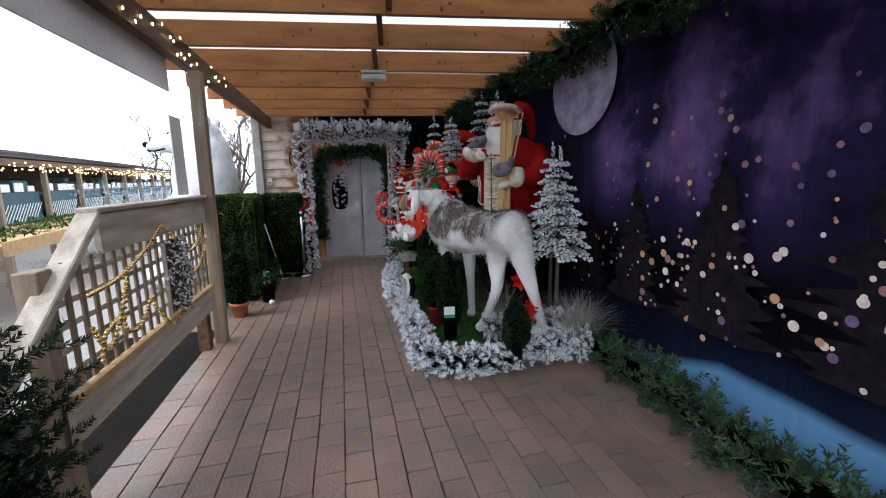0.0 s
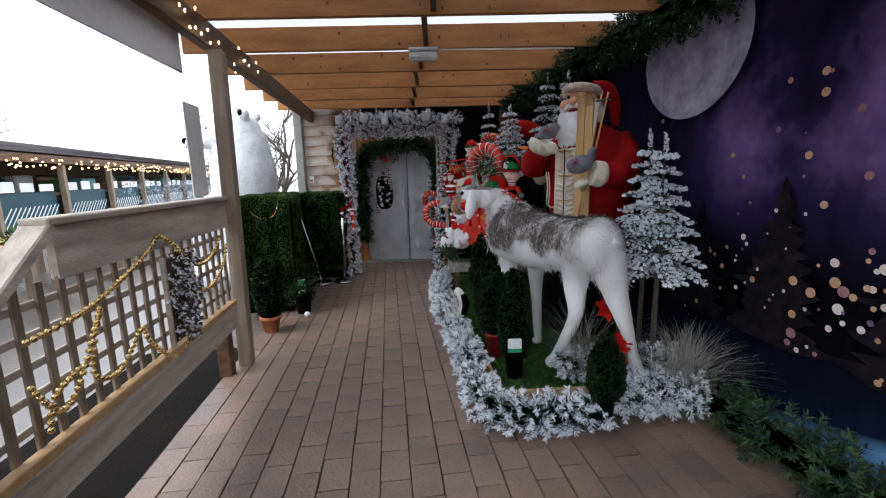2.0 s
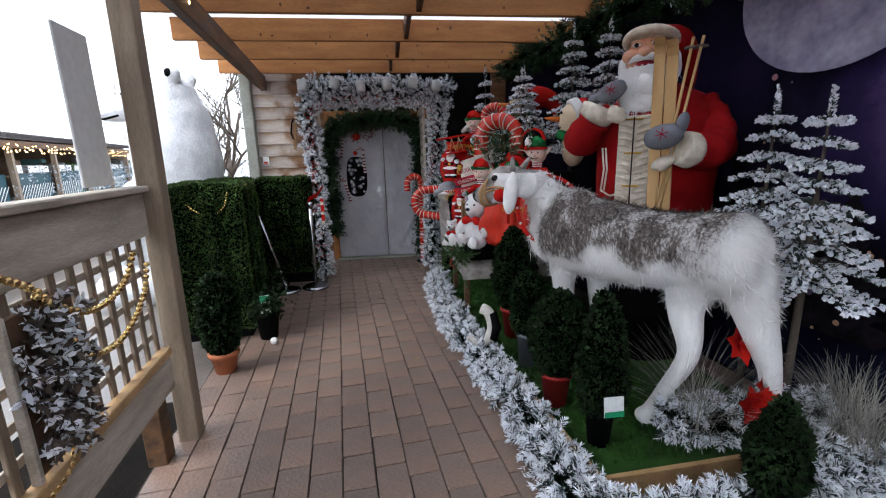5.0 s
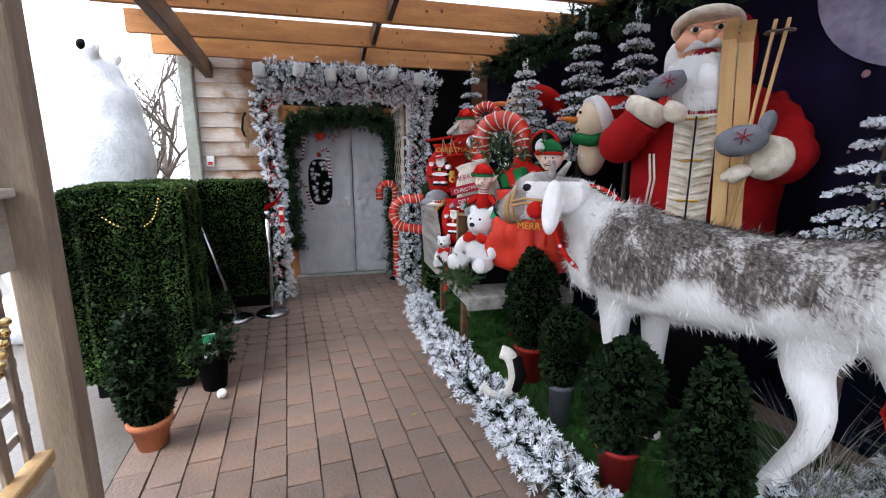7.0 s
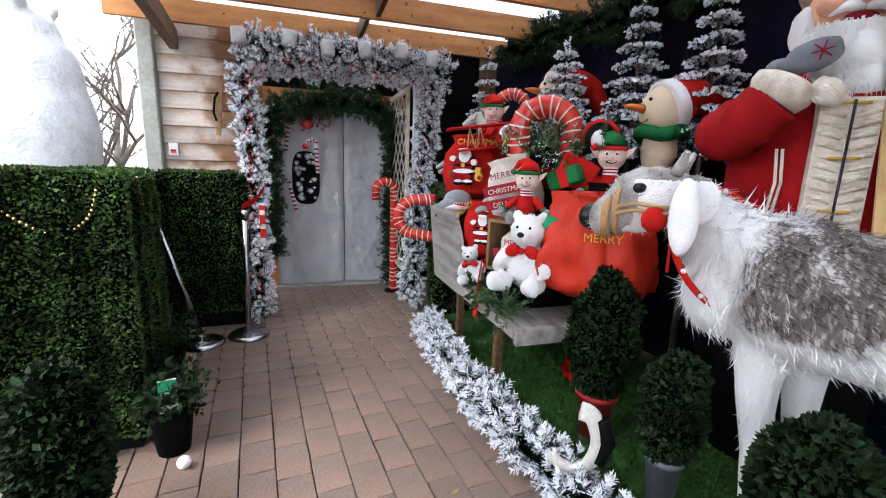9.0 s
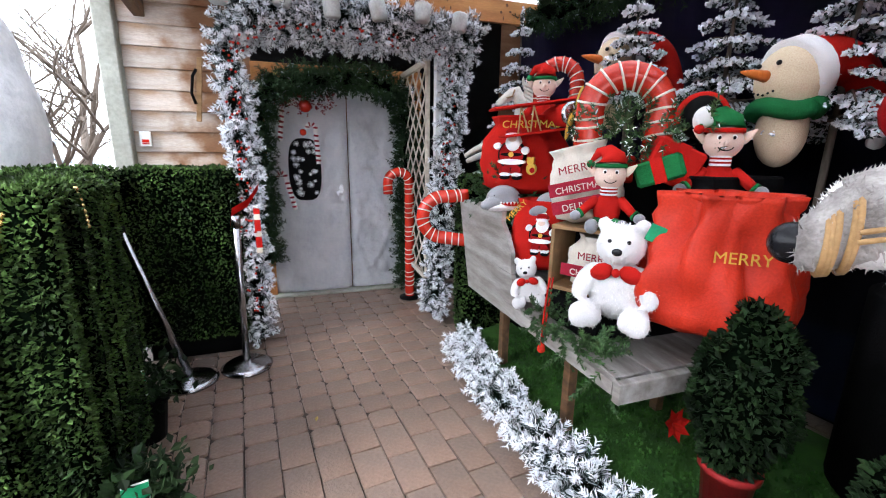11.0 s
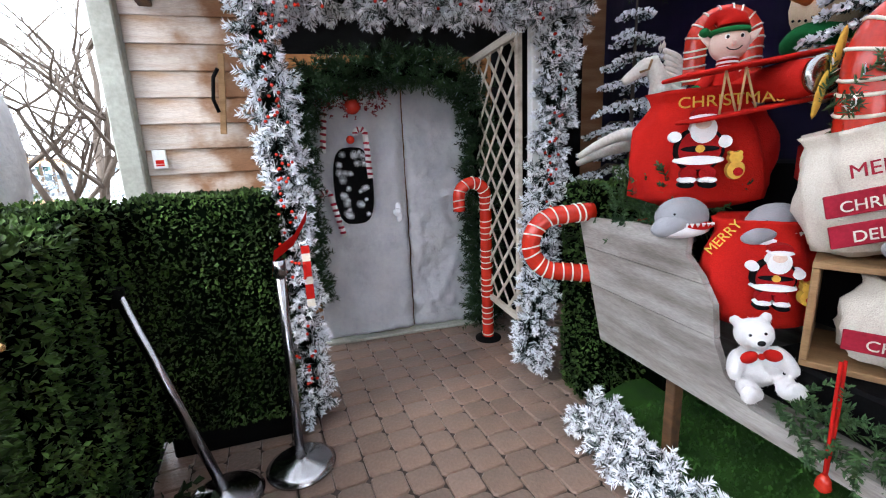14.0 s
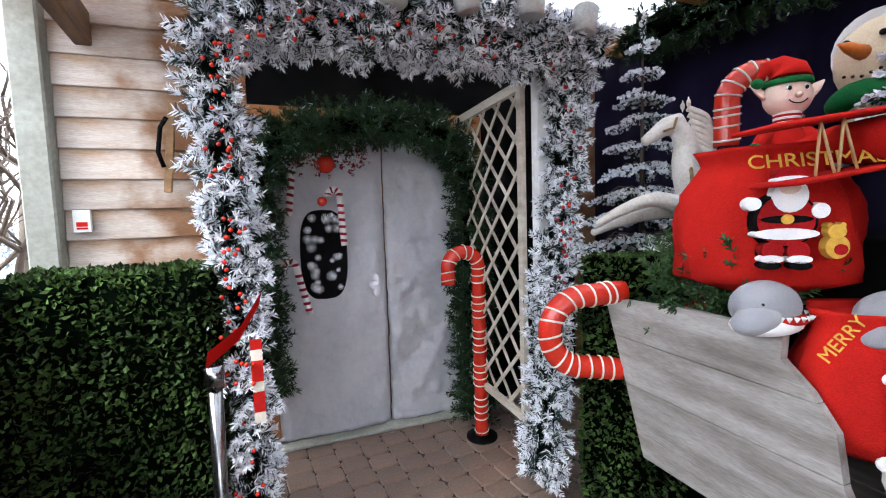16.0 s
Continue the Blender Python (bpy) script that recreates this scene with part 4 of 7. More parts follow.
tree_print = material("printed_dark_fir", (0.016, 0.012, 0.017), (0.002, 0.002, 0.003), rough=0.9, scale=16, fine=60, bump=0, spec=0.1)
bm = bmesh.new()
for v, h, w_ in ((-2.9, 1.7, 0.7), (-1.7, 1.95, 0.75), (-0.4, 1.75, 0.6), (0.75, 2.1, 0.75), (1.75, 1.6, 0.5), (2.5, 1.45, 0.4), (3.1, 1.3, 0.35)):
    left, right = [], []
    n = 34
    for k in range(n + 1):
        z = 0.5 + (h - 0.5) * k / n
        wd = w_ * (1 - k / n) ** 0.9 * (0.55 + 0.45 * ((k * 7) % 5) / 4) * random.uniform(0.7, 1.1)
        left.append((v - wd, z)); right.append((v + wd * random.uniform(0.8, 1.2), z))
    for k in range(n):
        bm.faces.new([bm.verts.new((-0.028, *q)) for q in (left[k], right[k], right[k + 1], left[k + 1])])
part("printed_firs", bm, tree_print, backdrop, "printed dark fir trees")

garland("wall_garland", [porch(3.22, v, 2.58 + 0.03 * math.sin(v * 3)) for v in lin(-2.5, 7.3, 18)], 0.17, 2000, [needle_green, flock_grey], 0.03, "dark green fir garland along the backdrop's top edge", 0.16, 0.05, 30, 0.007)
garland("floor_garland", [porch(3.16 + 0.05 * math.sin(v * 4), v, 0.08) for v in lin(-3.5, 2.75, 14)], 0.15, 1300, [fresh_fir, needle_blue], 0.35, "green fir garland lying along the backdrop's foot", 0.17, 0.05, 34, 0.008)

# ---- ceiling lamp and lights ----
t = thing("ceiling_lamp", (0.42, 4.6, 2.6), "grey plastic bulkhead lamp on the joists", "lamp")
bm = bmesh.new()
box(bm, -0.13, 0.13, -0.05, 0.05, -0.03, 0.0, 0.008)
part("base", bm, lamp_grey, t)
bm = bmesh.new()
box(bm, -0.125, 0.125, -0.048, 0.048, -0.105, -0.032, 0.02)
part("cover", bm, lamp_grey, t, "ribbed grey cover")
bm = bmesh.new()
tube(bm, [(0.13, 0.0, -0.015), (0.6, 0.02, -0.012), (1.35, 0.03, -0.015)], 0.008, 8)
part("cable", bm, white_gloss, t, "white surface cable")
bm = bmesh.new()
for k in range(64):
    v = 1.0 + 0.1 * k * 0.62 + random.uniform(-0.03, 0.03)
    blob(bm, (random.choice((-0.055, 0.055)) + random.uniform(-0.01, 0.01), v, random.uniform(2.40, 2.6)), (0.006, 0.006, 0.012), sub=1)
ob = part("string_lights", bm, warm_bulb, kind="stuff")
ob.matrix_world = PORCH
tagged(ob, "warm white fairy lights strung along the dark beam", "string lights")

# ---- display base: turf, edging, flocked garland ----
bm = bmesh.new()
vs = [(0.62, 6.5), (0.54, 5.6), (0.80, 4.2), (0.93, 3.2), (1.62, 3.22), (2.1, 3.12), (1.7, 6.9)]
f = bm.faces.new([bm.verts.new((x, y, 0.005)) for x, y in vs][::1])
if f.normal.z < 0:
    f.normal_flip()
ext = bmesh.ops.extrude_face_region(bm, geom=[f])
bmesh.ops.translate(bm, verts=[v for v in ext["geom"] if isinstance(v, bmesh.types.BMVert)], vec=(0, 0, 0.065))
bmesh.ops.recalc_face_normals(bm, faces=bm.faces[:])
base_t = part("turf_platform", bm, turf)
tagged(base_t, "low display platform covered in green artificial turf", "display base")
p = np.stack([rng.uniform(0.6, 1.6, 9000), rng.uniform(3.25, 6.4, 9000), np.full(9000, 0.068)], 1)
p = p[p[:, 0] > 0.93 - 0.125 * (p[:, 1] - 3.2)]
foliage("turf_pile", [leaf_arrays(p, np.tile([0, 0, 1.0], (len(p), 1)), 0.022, 0.5)], turf, base_t, kind="stuff")
for a, b in (((0.80, 4.25), (0.925, 3.17)), ((0.925, 3.17), (1.6, 3.2))):
    d = Vector((b[0] - a[0], b[1] - a[1], 0))
    bm = bmesh.new()
    box(bm, 0, d.length, -0.03, -0.004, 0.0, 0.105, 0.003)
    ob = part("edging_board", bm, raw_wood, base_t, "pale pine edging board")
    ob.matrix_world = Matrix.Translation((*a, 0)) @ Matrix.Rotation(math.atan2(d.y, d.x), 4, "Z")
FL = [needle_blue, flock]
for pts, n in (([(0.58, 6.42, 0.09), (0.54, 6.2, 0.1), (0.51, 5.7, 0.1), (0.56, 5.1, 0.1), (0.62, 4.6, 0.09), (0.68, 4.15, 0.08)], 720), ([(0.68, 4.2, 0.08), (0.74, 3.7, 0.08), (0.77, 3.2, 0.08), (0.86, 2.94, 0.08), (1.2, 2.90, 0.08), (1.5, 2.95, 0.08)], 600), ([(1.55, 3.05, 0.13), (1.8, 3.0, 0.14), (2.08, 3.02, 0.14)], 320), ([(1.35, 3.45, 0.15), (1.6, 3.35, 0.16), (1.9, 3.3, 0.2), (2.1, 3.2, 0.22)], 320)):
    garland("flocked_garland", pts, 0.11, n, FL, 0.70, "snow-flocked fir garland lying round the display", 0.10, 0.042, 64, 0.0047)

# ---- trees ----
snowy_tree(2.0, 3.47, 0.84, 1.66, 0.19, 0.07, "twin-topped small fir thick with snow flock on a bare stem", tops=2)
snowy_tree(1.80, 5.66, 1.55, 2.55, 0.24, 0.07, "slender snow-flocked fir behind the display")
snowy_tree(1.88, 5.14, 1.55, 2.45, 0.22, 0.07, "slender snow-flocked fir beside the tall figure")
snowy_tree(1.30, 7.1, 1.25, 2.45, 0.24, 0.0, "snow-flocked fir beside the entrance arch")
snowy_tree(1.42, 5.95, 1.75, 2.25, 0.15, 0.07, "small snow-flocked fir among the toys", tiers=7)

topiary(1.03, 3.42, 0.07, 0.2, 0.58, 0.115, black_matt, "clipped dark cone bush in a black pot with a white label", 3000)
t = thing("plant_label", Matrix.Translation((1.0, 3.24, 0.33)) @ Matrix.Rotation(radians(-8), 4, "X"), "white and green plant label on the black pot", "label")
bm = bmesh.new()
box(bm, -0.045, 0.045, -0.003, 0.003, 0, 0.09)
part("card", bm, label_white, t)
bm = bmesh.new()
box(bm, -0.045, 0.045, -0.006, -0.0035, -0.0, 0.025)
part("green_band", bm, label_green, t)
topiary(0.95, 3.78, 0.07, 0.2, 0.46, 0.14, red_pot, "broad dark evergreen in a red pot", 3000, 0.032, False)
topiary(0.93, 4.24, 0.07, 0.24, 0.42, 0.11, grey_pot, "dark rounded bush in a grey pot", 2600, 0.024, False)
topiary(0.98, 4.72, 0.07, 0.24, 0.6, 0.155, red_pot, "tall dark evergreen in a red pot", 3200, 0.03, False)
topiary(1.47, 2.9, 0.0, 0.2, 0.38, 0.095, black_matt, "narrow dark evergreen in a black pot", 2600)


def grass_tuft(x, y, z, n, h, label):
    vs, fs = [], []
    for _ in range(n):
        a, lean = random.uniform(0, 2 * math.pi), random.uniform(0.1, 1.1)
        L = h * random.uniform(0.6, 1.1)
        o = Vector((random.gauss(0, 0.04), random.gauss(0, 0.04), 0))
        d = Vector((math.cos(a), math.sin(a), 0))
        s_ = Vector((-math.sin(a), math.cos(a), 0)) * 0.0022
        k = len(vs)
        for q in (0, 0.4, 0.75, 1.0):
            c = o + d * L * lean * q * q * 1.1 + Vector((0, 0, L * (q - 0.35 * lean * q * q)))
            vs += [(c - s_ * (1 - q * 0.8))[:], (c + s_ * (1 - q * 0.8))[:]]
        fs += [(k, k + 1, k + 3, k + 2), (k + 2, k + 3, k + 5, k + 4), (k + 4, k + 5, k + 7, k + 6)]
    ob = raw("ornamental_grass", vs, fs, grass_dry)
    ob.location = (x, y, z)
    return tagged(ob, label, "grass")


grass_tuft(1.98, 3.04, 0.1, 420, 0.44, "tuft of frosted ornamental grass")
grass_tuft(2.12, 3.18, 0.1, 320, 0.44, "tuft of frosted ornamental grass")
grass_tuft(1.5, 3.38, 0.07, 220, 0.55, "thin tuft of pale ornamental grass under the deer")


def poinsettia(x, y, z, r):
    t = thing("red_poinsettia", Matrix.Translation((x, y, z)) @ Matrix.Rotation(radians(70), 4, "X"), "red velvet poinsettia flower in the display", "flower", "red poinsettias")
    for ring, n in ((1.0, 7), (0.62, 6)):
        for k in range(n):
            bm = bmesh.new()
            m = Matrix.Rotation(2 * math.pi * k / n + ring, 4, "Z") @ Matrix.Rotation(radians(-25 if ring == 1 else -48), 4, "Y")
            v = [bm.verts.new(m @ Vector(q) * r * ring) for q in ((0, 0, 0), (0.5, 0.28, 0.06), (1, 0, 0), (0.5, -0.28, 0.06), (0.5, 0, -0.03))]
            for i in range(4):
                bm.faces.new((v[i], v[(i + 1) % 4], v[4]))
            part("petal", bm, red_felt, t)


for q in ((1.62, 3.3, 0.60, 0.11), (1.63, 3.2, 0.34, 0.12), (1.7, 3.22, 0.42, 0.08), (0.98, 4.98, 0.3, 0.08)):
    poinsettia(*q)

# ---- candy canes ----
def candy_cane(m, line, r, base, label, stripes=None):
    t = thing("candy_cane", m, label, "candy cane", "large red candy canes")
    bm = bmesh.new()
    tube(bm, line, r, 16)
    part("stick", bm, red_gloss, t)
    acc, total = 0.0, sum((b - a).length for a, b in zip(line, line[1:]))
    nxt, step = 0.04, stripes or 0.055
    k = 0
    for i in range(1, len(line) - 1):
        acc += (line[i] - line[i - 1]).length
        if acc >= nxt:
            nxt += step
            d = (line[i + 1] - line[i - 1]).normalized()
            side = Vector((0, 1, 0)) if abs(d.y) < 0.9 else Vector((1, 0, 0))
            up = d.cross(side).normalized()
            side = up.cross(d)
            ring = [line[i] + (r + 0.0005) * (math.cos(a) * side + math.sin(a) * up) + d * 0.22 * r * math.cos(a + 0.6) for a in lin(0, 2 * math.pi, 17)]
            b = bmesh.new()
            tube(b, ring, 0.0042 if r < 0.05 else 0.006, 5)
            part("stripe", b, white_gloss, t)
            k += 1
    if base:
        bm = bmesh.new()
        lathe(bm, [(0.10, 0), (0.10, 0.012), (0.05, 0.022), (0.04, 0.03)], 22)
        part("base", bm, black_matt, t, "black round foot")
    return t


def hook(h, R, n=14, tail=0.06):
    return [Vector((0, 0, z)) for z in lin(0.01, h - R, 26)] + [Vector((-R + R * math.cos(a), 0, h - R + R * math.sin(a))) for a in lin(0.1, math.pi, n)] + [Vector((-2 * R, 0, h - R - tail * k / 4)) for k in range(1, 5)]


candy_cane(Matrix.Translation((0.50, 7.62, 0)) @ Matrix.Rotation(radians(-6), 4, "Z"), hook(1.21, 0.098, 16, 0.10), 0.044, True, "glossy red candy cane with gold-white stripes standing by the door")
low_cane = [Vector((0.30 - 0.30 * q, 0, 0.29 - 0.02 * q)) for q in lin(0.0, 0.5, 6)] + [Vector((0.13 + 0.145 * math.cos(a), 0, 0.135 + 0.145 * math.sin(a))) for a in lin(math.pi / 2 + 0.1, 1.5 * math.pi - 0.1, 22)] + [Vector((0.13 + 0.2 * q, 0, -0.01 - 0.03 * q)) for q in lin(0.1, 0.8, 7)]
candy_cane(Matrix.Translation((0.36, 6.62, 0.82)) @ Matrix.Rotation(radians(-12), 4, "Z"), low_cane, 0.046, False, "glossy red candy cane runner curling from the sleigh's end", 0.05)
big = [Vector((-0.165, 0, -0.25 + 0.02 * k)) for k in range(13)] + [Vector((0.165 * math.cos(a), 0, 0.165 * math.sin(a))) for a in lin(math.pi, 0, 26)] + [Vector((0.165, 0, -0.02 * k)) for k in range(1, 12)]
candy_cane(Matrix.Translation((1.08, 5.58, 1.615)) @ Matrix.Rotation(radians(-28), 4, "Z"), big, 0.068, False, "fat inflatable red candy cane arched over the toy pile", 0.06)
candy_cane(Matrix.Translation((1.25, 6.44, 1.87)) @ Matrix.Rotation(radians(-28), 4, "Z") @ Matrix.Diagonal((0.72, 0.72, 0.72, 1)), big, 0.066, False, "red candy cane behind the elf doll", 0.06)

# ---- sleigh ----
sleigh = thing("wooden_sleigh", (0.65, 5.7, 0.07), "grey barn-board sleigh heaped with toys and gifts", "sleigh")
prof = [(-0.74, 0.445), (-0.74, 0.50), (-0.05, 0.50), (0.05, 0.57), (0.10, 0.67), (0.12, 0.80), (0.18, 0.886), (0.25, 0.95), (0.245, 1.026), (0.57, 1.03), (0.92, 1.005), (0.82, 0.72), (0.716, 0.42)]
def plank_side(x, y_cut0, z0, z1):
    bm = bmesh.new()
    f = bm.faces.new([bm.verts.new((x, y, z)) for y, z in prof])
    ext = bmesh.ops.extrude_face_region(bm, geom=[f])
    bmesh.ops.translate(bm, verts=[v for v in ext["geom"] if isinstance(v, bmesh.types.BMVert)], vec=(0.028, 0, 0))
    bmesh.ops.recalc_face_normals(bm, faces=bm.faces[:])
    for co, no in (((0, 0, z0), (0, 0, -1)), ((0, 0, z1), (0, 0, 1))):
        r = bmesh.ops.bisect_plane(bm, geom=bm.verts[:] + bm.edges[:] + bm.faces[:], plane_co=co, plane_no=no, clear_outer=True)
        bmesh.ops.holes_fill(bm, edges=[q for q in r["geom_cut"] if isinstance(q, bmesh.types.BMEdge)])
    return bm
for z0, z1 in ((0.39, 0.505), (0.507, 0.68), (0.683, 0.86), (0.863, 1.06)):
    for x in (-0.03, 0.72):
        part("side_plank", plank_side(x, 0, z0, z1), grey_board, sleigh)
for k in range(4):
    bm = bmesh.new()
    box(bm, 0.0 + 0.18 * k, 0.175 + 0.18 * k, -0.72, 0.68, 0.462, 0.502, 0.003)
    part("floor_plank", bm, grey_board, sleigh)
bm = bmesh.new()
box(bm, -0.03, 0.74, -0.78, -0.742, 0.42, 0.508, 0.004)
part("end_board", bm, grey_board, sleigh)
for y in (-0.35, 0.35):
    for x in (0.05, 0.62):
        bm = bmesh.new()
        box(bm, x, x + 0.05, y - 0.025, y + 0.025, 0, 0.46, 0.004)
        part("leg", bm, dark_beam, sleigh)
stand = thing("display_stand", (1.15, 5.6, 0.07), "dark stepped stand hidden under the toy pile", "display stand")
for k, (x0, x1, y0, y1, z0, z1) in enumerate(((-0.42, 0.35, -0.38, 0.12, 0.505, 0.66), (-0.2, 0.4, -0.35, 0.6, 0.725, 1.0), (0.05, 0.5, -0.45, 0.8, 1.005, 1.25))):
    bm = bmesh.new()
    box(bm, x0, x1, y0, y1, z0, z1, 0.01)
    part("step", bm, black_matt, stand)
p, d = along([(0.62, 4.98, 0.6), (0.66, 5.3, 0.62), (0.66, 5.6, 0.62)], 60, 0.04)
tagged(foliage("fir_bough", [sprig_arrays(p, d * [0.4, 1, 0.4] + [-0.15, -0.6, 0.12], 0.17, 64, 0.026, 0.006, 0.0)], [fresh_fir, flock]), "loose green fir branches along the sleigh's edge", "fir branches")
p, d = along([(0.80, 6.5, 1.08), (0.86, 6.3, 1.16), (0.80, 6.12, 1.12)], 170, 0.10)
tagged(foliage("fir_bough", [sprig_arrays(p, d + rng.normal(size=p.shape) * 0.5 + [-0.05, -0.3, 0.7], 0.19, 64, 0.034, 0.006, 0.0)], [fresh_fir, flock]), "green fir branches stuffed in the sleigh's high end", "fir branches")
p, d = along([(0.86, 5.75, 1.5), (1.1, 5.5, 1.52), (1.3, 5.3, 1.5)], 90, 0.08)
tagged(foliage("fir_bough", [sprig_arrays(p, d + [-0.2, -0.2, 0.2], 0.14, 34, 0.035, 0.005, 0.06)], [fresh_fir, flock]), "fir sprigs laid under the arched cane", "fir branches")


# ---- sacks, dolls and toys ----
FACE = math.atan2(-0.6, -0.8)


def lettering(text, size, mat, parent, m):
    cu = bpy.data.curves.new("lettering", "FONT")
    cu.body, cu.size, cu.extrude, cu.align_x = text, size, 0.001, "CENTER"
    tmp = bpy.data.objects.new("tmp", cu)
    scene.collection.objects.link(tmp)
    me = bpy.data.meshes.new_from_object(tmp)
    bpy.data.objects.remove(tmp)
    me.materials.append(mat)
    ob = new("lettering", me)
    ob.parent = parent
    ob.matrix_local = m
    return ob


def sack(m, w, d, h, mat, label, neck=True, folds=1.0):
    t = thing("toy_sack", m, label, "sack", "filled cloth sacks")
    bm = bmesh.new()
    prof = [(0.55, 0), (0.95, 0.06), (1.0, 0.35), (0.92, 0.65), (0.62, 0.86), (0.36, 0.94), (0.5, 1.02), (0.42, 1.0)] if neck else [(0.55, 0), (0.95, 0.09), (1, 0.4), (0.9, 0.72), (0.72, 0.92), (0.8, 1.03), (0.6, 0.97)]
    lathe(bm, [(r, z) for r, z in prof], 28)
    bmesh.ops.subdivide_edges(bm, edges=bm.edges[:], cuts=2, use_grid_fill=True)
    for v in bm.verts:
        c = v.co.copy()
        fold_ = 0.06 * math.sin(7 * math.atan2(c.y, c.x) + 4 * c.z) * (0.3 + c.z) + 0.15 * noise.noise(c * 2.6 + Vector((w * 40, h * 9, 0))) + 0.06 * noise.noise(c * 7) - 0.11 * abs(noise.noise(Vector((c.x * 3.5, c.y * 3.5, c.z * 2.2)) + Vector((h * 9, 0, w * 7))))
        fold_ *= folds
        v.co = Vector((c.x * (1 + fold_) * w / 2, c.y * (1 + fold_) * d / 2, c.z * h))
    part("cloth", bm, mat, t, smooth=True)
    return t


FELTS = [santa_red, white_plush, black_matt, gold_print, pale_felt]


def flat_santa(parent, m, s):
    """A felt picture of a bearded figure with a teddy, sewn on a sack patch by patch."""
    def patch(x, z, rx, rz, mi, lift):
        bm = bmesh.new()
        bmesh.ops.create_cone(bm, cap_ends=True, segments=18, radius1=1, radius2=0.9, depth=1, matrix=m @ Matrix.Translation((x * s, -lift * 0.004, z * s)) @ Matrix.Rotation(radians(90), 4, "X") @ Matrix.Diagonal((rx * s, rz * s, 0.03, 1)))
        part("felt_patch", bm, FELTS[mi], parent)
    patch(0, 0, 0.62, 0.62, 2, 0)
    patch(0, 0, 0.55, 0.58, 0, 1)
    patch(0, -0.28, 0.62, 0.13, 1, 2)
    patch(-0.22, -0.62, 0.22, 0.2, 0, 1); patch(0.22, -0.62, 0.22, 0.2, 0, 1)
    patch(-0.24, -0.8, 0.24, 0.09, 1, 2); patch(0.24, -0.8, 0.24, 0.09, 1, 2)
    patch(-0.26, -0.93, 0.22, 0.1, 2, 2); patch(0.26, -0.93, 0.22, 0.1, 2, 2)
    patch(0, 0.02, 0.5, 0.09, 2, 2); patch(0, 0.02, 0.12, 0.11, 3, 3)
    patch(0.05, 0.5, 0.34, 0.38, 1, 2); patch(0.03, 0.66, 0.2, 0.15, 4, 3)
    patch(0.05, 0.92, 0.32, 0.18, 0, 3); patch(0.05, 0.82, 0.34, 0.08, 1, 4)
    patch(-0.6, 0.35, 0.17, 0.15, 1, 2); patch(0.56, 0.18, 0.17, 0.17, 1, 2)
    patch(0.85, -0.55, 0.22, 0.26, 3, 2); patch(0.82, -0.24, 0.17, 0.16, 3, 3); patch(0.72, -0.12, 0.06, 0.06, 3, 2); patch(0.92, -0.12, 0.06, 0.06, 3, 2); patch(0.9, -0.6, 0.12, 0.12, 0, 3)


Z = lambda a: Matrix.Rotation(radians(a), 4, "Z")
FRONT = -38
t = sack(Matrix.Translation((0.855, 6.16, 1.165)) @ Z(FRONT), 0.52, 0.38, 0.44, red_felt, "bulging red felt sack with a felt picture sewn on", False, 0.7)
flat_santa(t, Matrix.Translation((-0.03, -0.235, 0.23)), 0.135)
lettering("CHRISTMAS", 0.062, gold_print, t, Matrix.Translation((0.06, -0.19, 0.38)) @ Matrix.Rotation(radians(68), 4, "X"))
t = sack(Matrix.Translation((0.85, 5.86, 0.765)) @ Z(FRONT), 0.38, 0.32, 0.38, red_felt, "small red felt sack with a felt picture sewn on", False, 0.7)
flat_santa(t, Matrix.Translation((0.0, -0.19, 0.22)), 0.105)
lettering("MERRY", 0.045, gold_print, t, Matrix.Translation((-0.13, -0.15, 0.33)) @ Matrix.Rotation(radians(75), 4, "X") @ Matrix.Rotation(radians(50), 4, "Z"))
t = sack(Matrix.Translation((0.93, 5.57, 1.09)) @ Z(FRONT) @ Matrix.Rotation(radians(-14), 4, "Y"), 0.34, 0.30, 0.36, calico, "cream calico sack with dark red lettering", False)
for k, (tx, s_) in enumerate((("MERRY", 0.06), ("CHRISTMAS", 0.048), ("DELIVERY", 0.05))):
    if k:
        bm = bmesh.new()
        box(bm, -0.16, 0.12, -0.180, -0.172, 0.238 - 0.085 * k, 0.30 - 0.085 * k, 0.002)
        part("printed_band", bm, print_red, t, "dark red printed band")
    lettering(tx, s_ * 0.88, calico if k else print_red, t, Matrix.Translation((-0.02, -0.183, 0.25 - 0.085 * k)) @ Matrix.Rotation(radians(90), 4, "X"))
t = sack(Matrix.Translation((0.94, 5.44, 0.765)) @ Z(FRONT - 22), 0.36, 0.26, 0.25, calico, "cream calico sack with red lettering inside the crate", False)
for k, (tx, s_) in enumerate((("MERRY", 0.06), ("CHRISTMAS", 0.05))):
    if k:
        bm = bmesh.new()
        box(bm, -0.16, 0.16, -0.156, -0.150, 0.068, 0.128, 0.002)
        part("printed_band", bm, print_red, t, "dark red printed band")
    lettering(tx, s_ * 0.85, calico if k else print_red, t, Matrix.Translation((0, -0.159, 0.16 - 0.08 * k)) @ Matrix.Rotation(radians(90), 4, "X"))
satin = sack(Matrix.Translation((1.09, 4.97, 0.72)) @ Z(FRONT), 0.56, 0.40, 0.54, material("orange_red_satin", (0.52, 0.030, 0.010), (0.38, 0.018, 0.007), rough=0.5, scale=6, fine=120, bump=0.2), "orange-red satin sack lettered in gold behind the teddy", False, 1.9)
front_ = min(v.co.y for v in satin.children[0].data.vertices if abs(v.co.x - 0.02) < 0.11 and abs(v.co.z - 0.34) < 0.05)
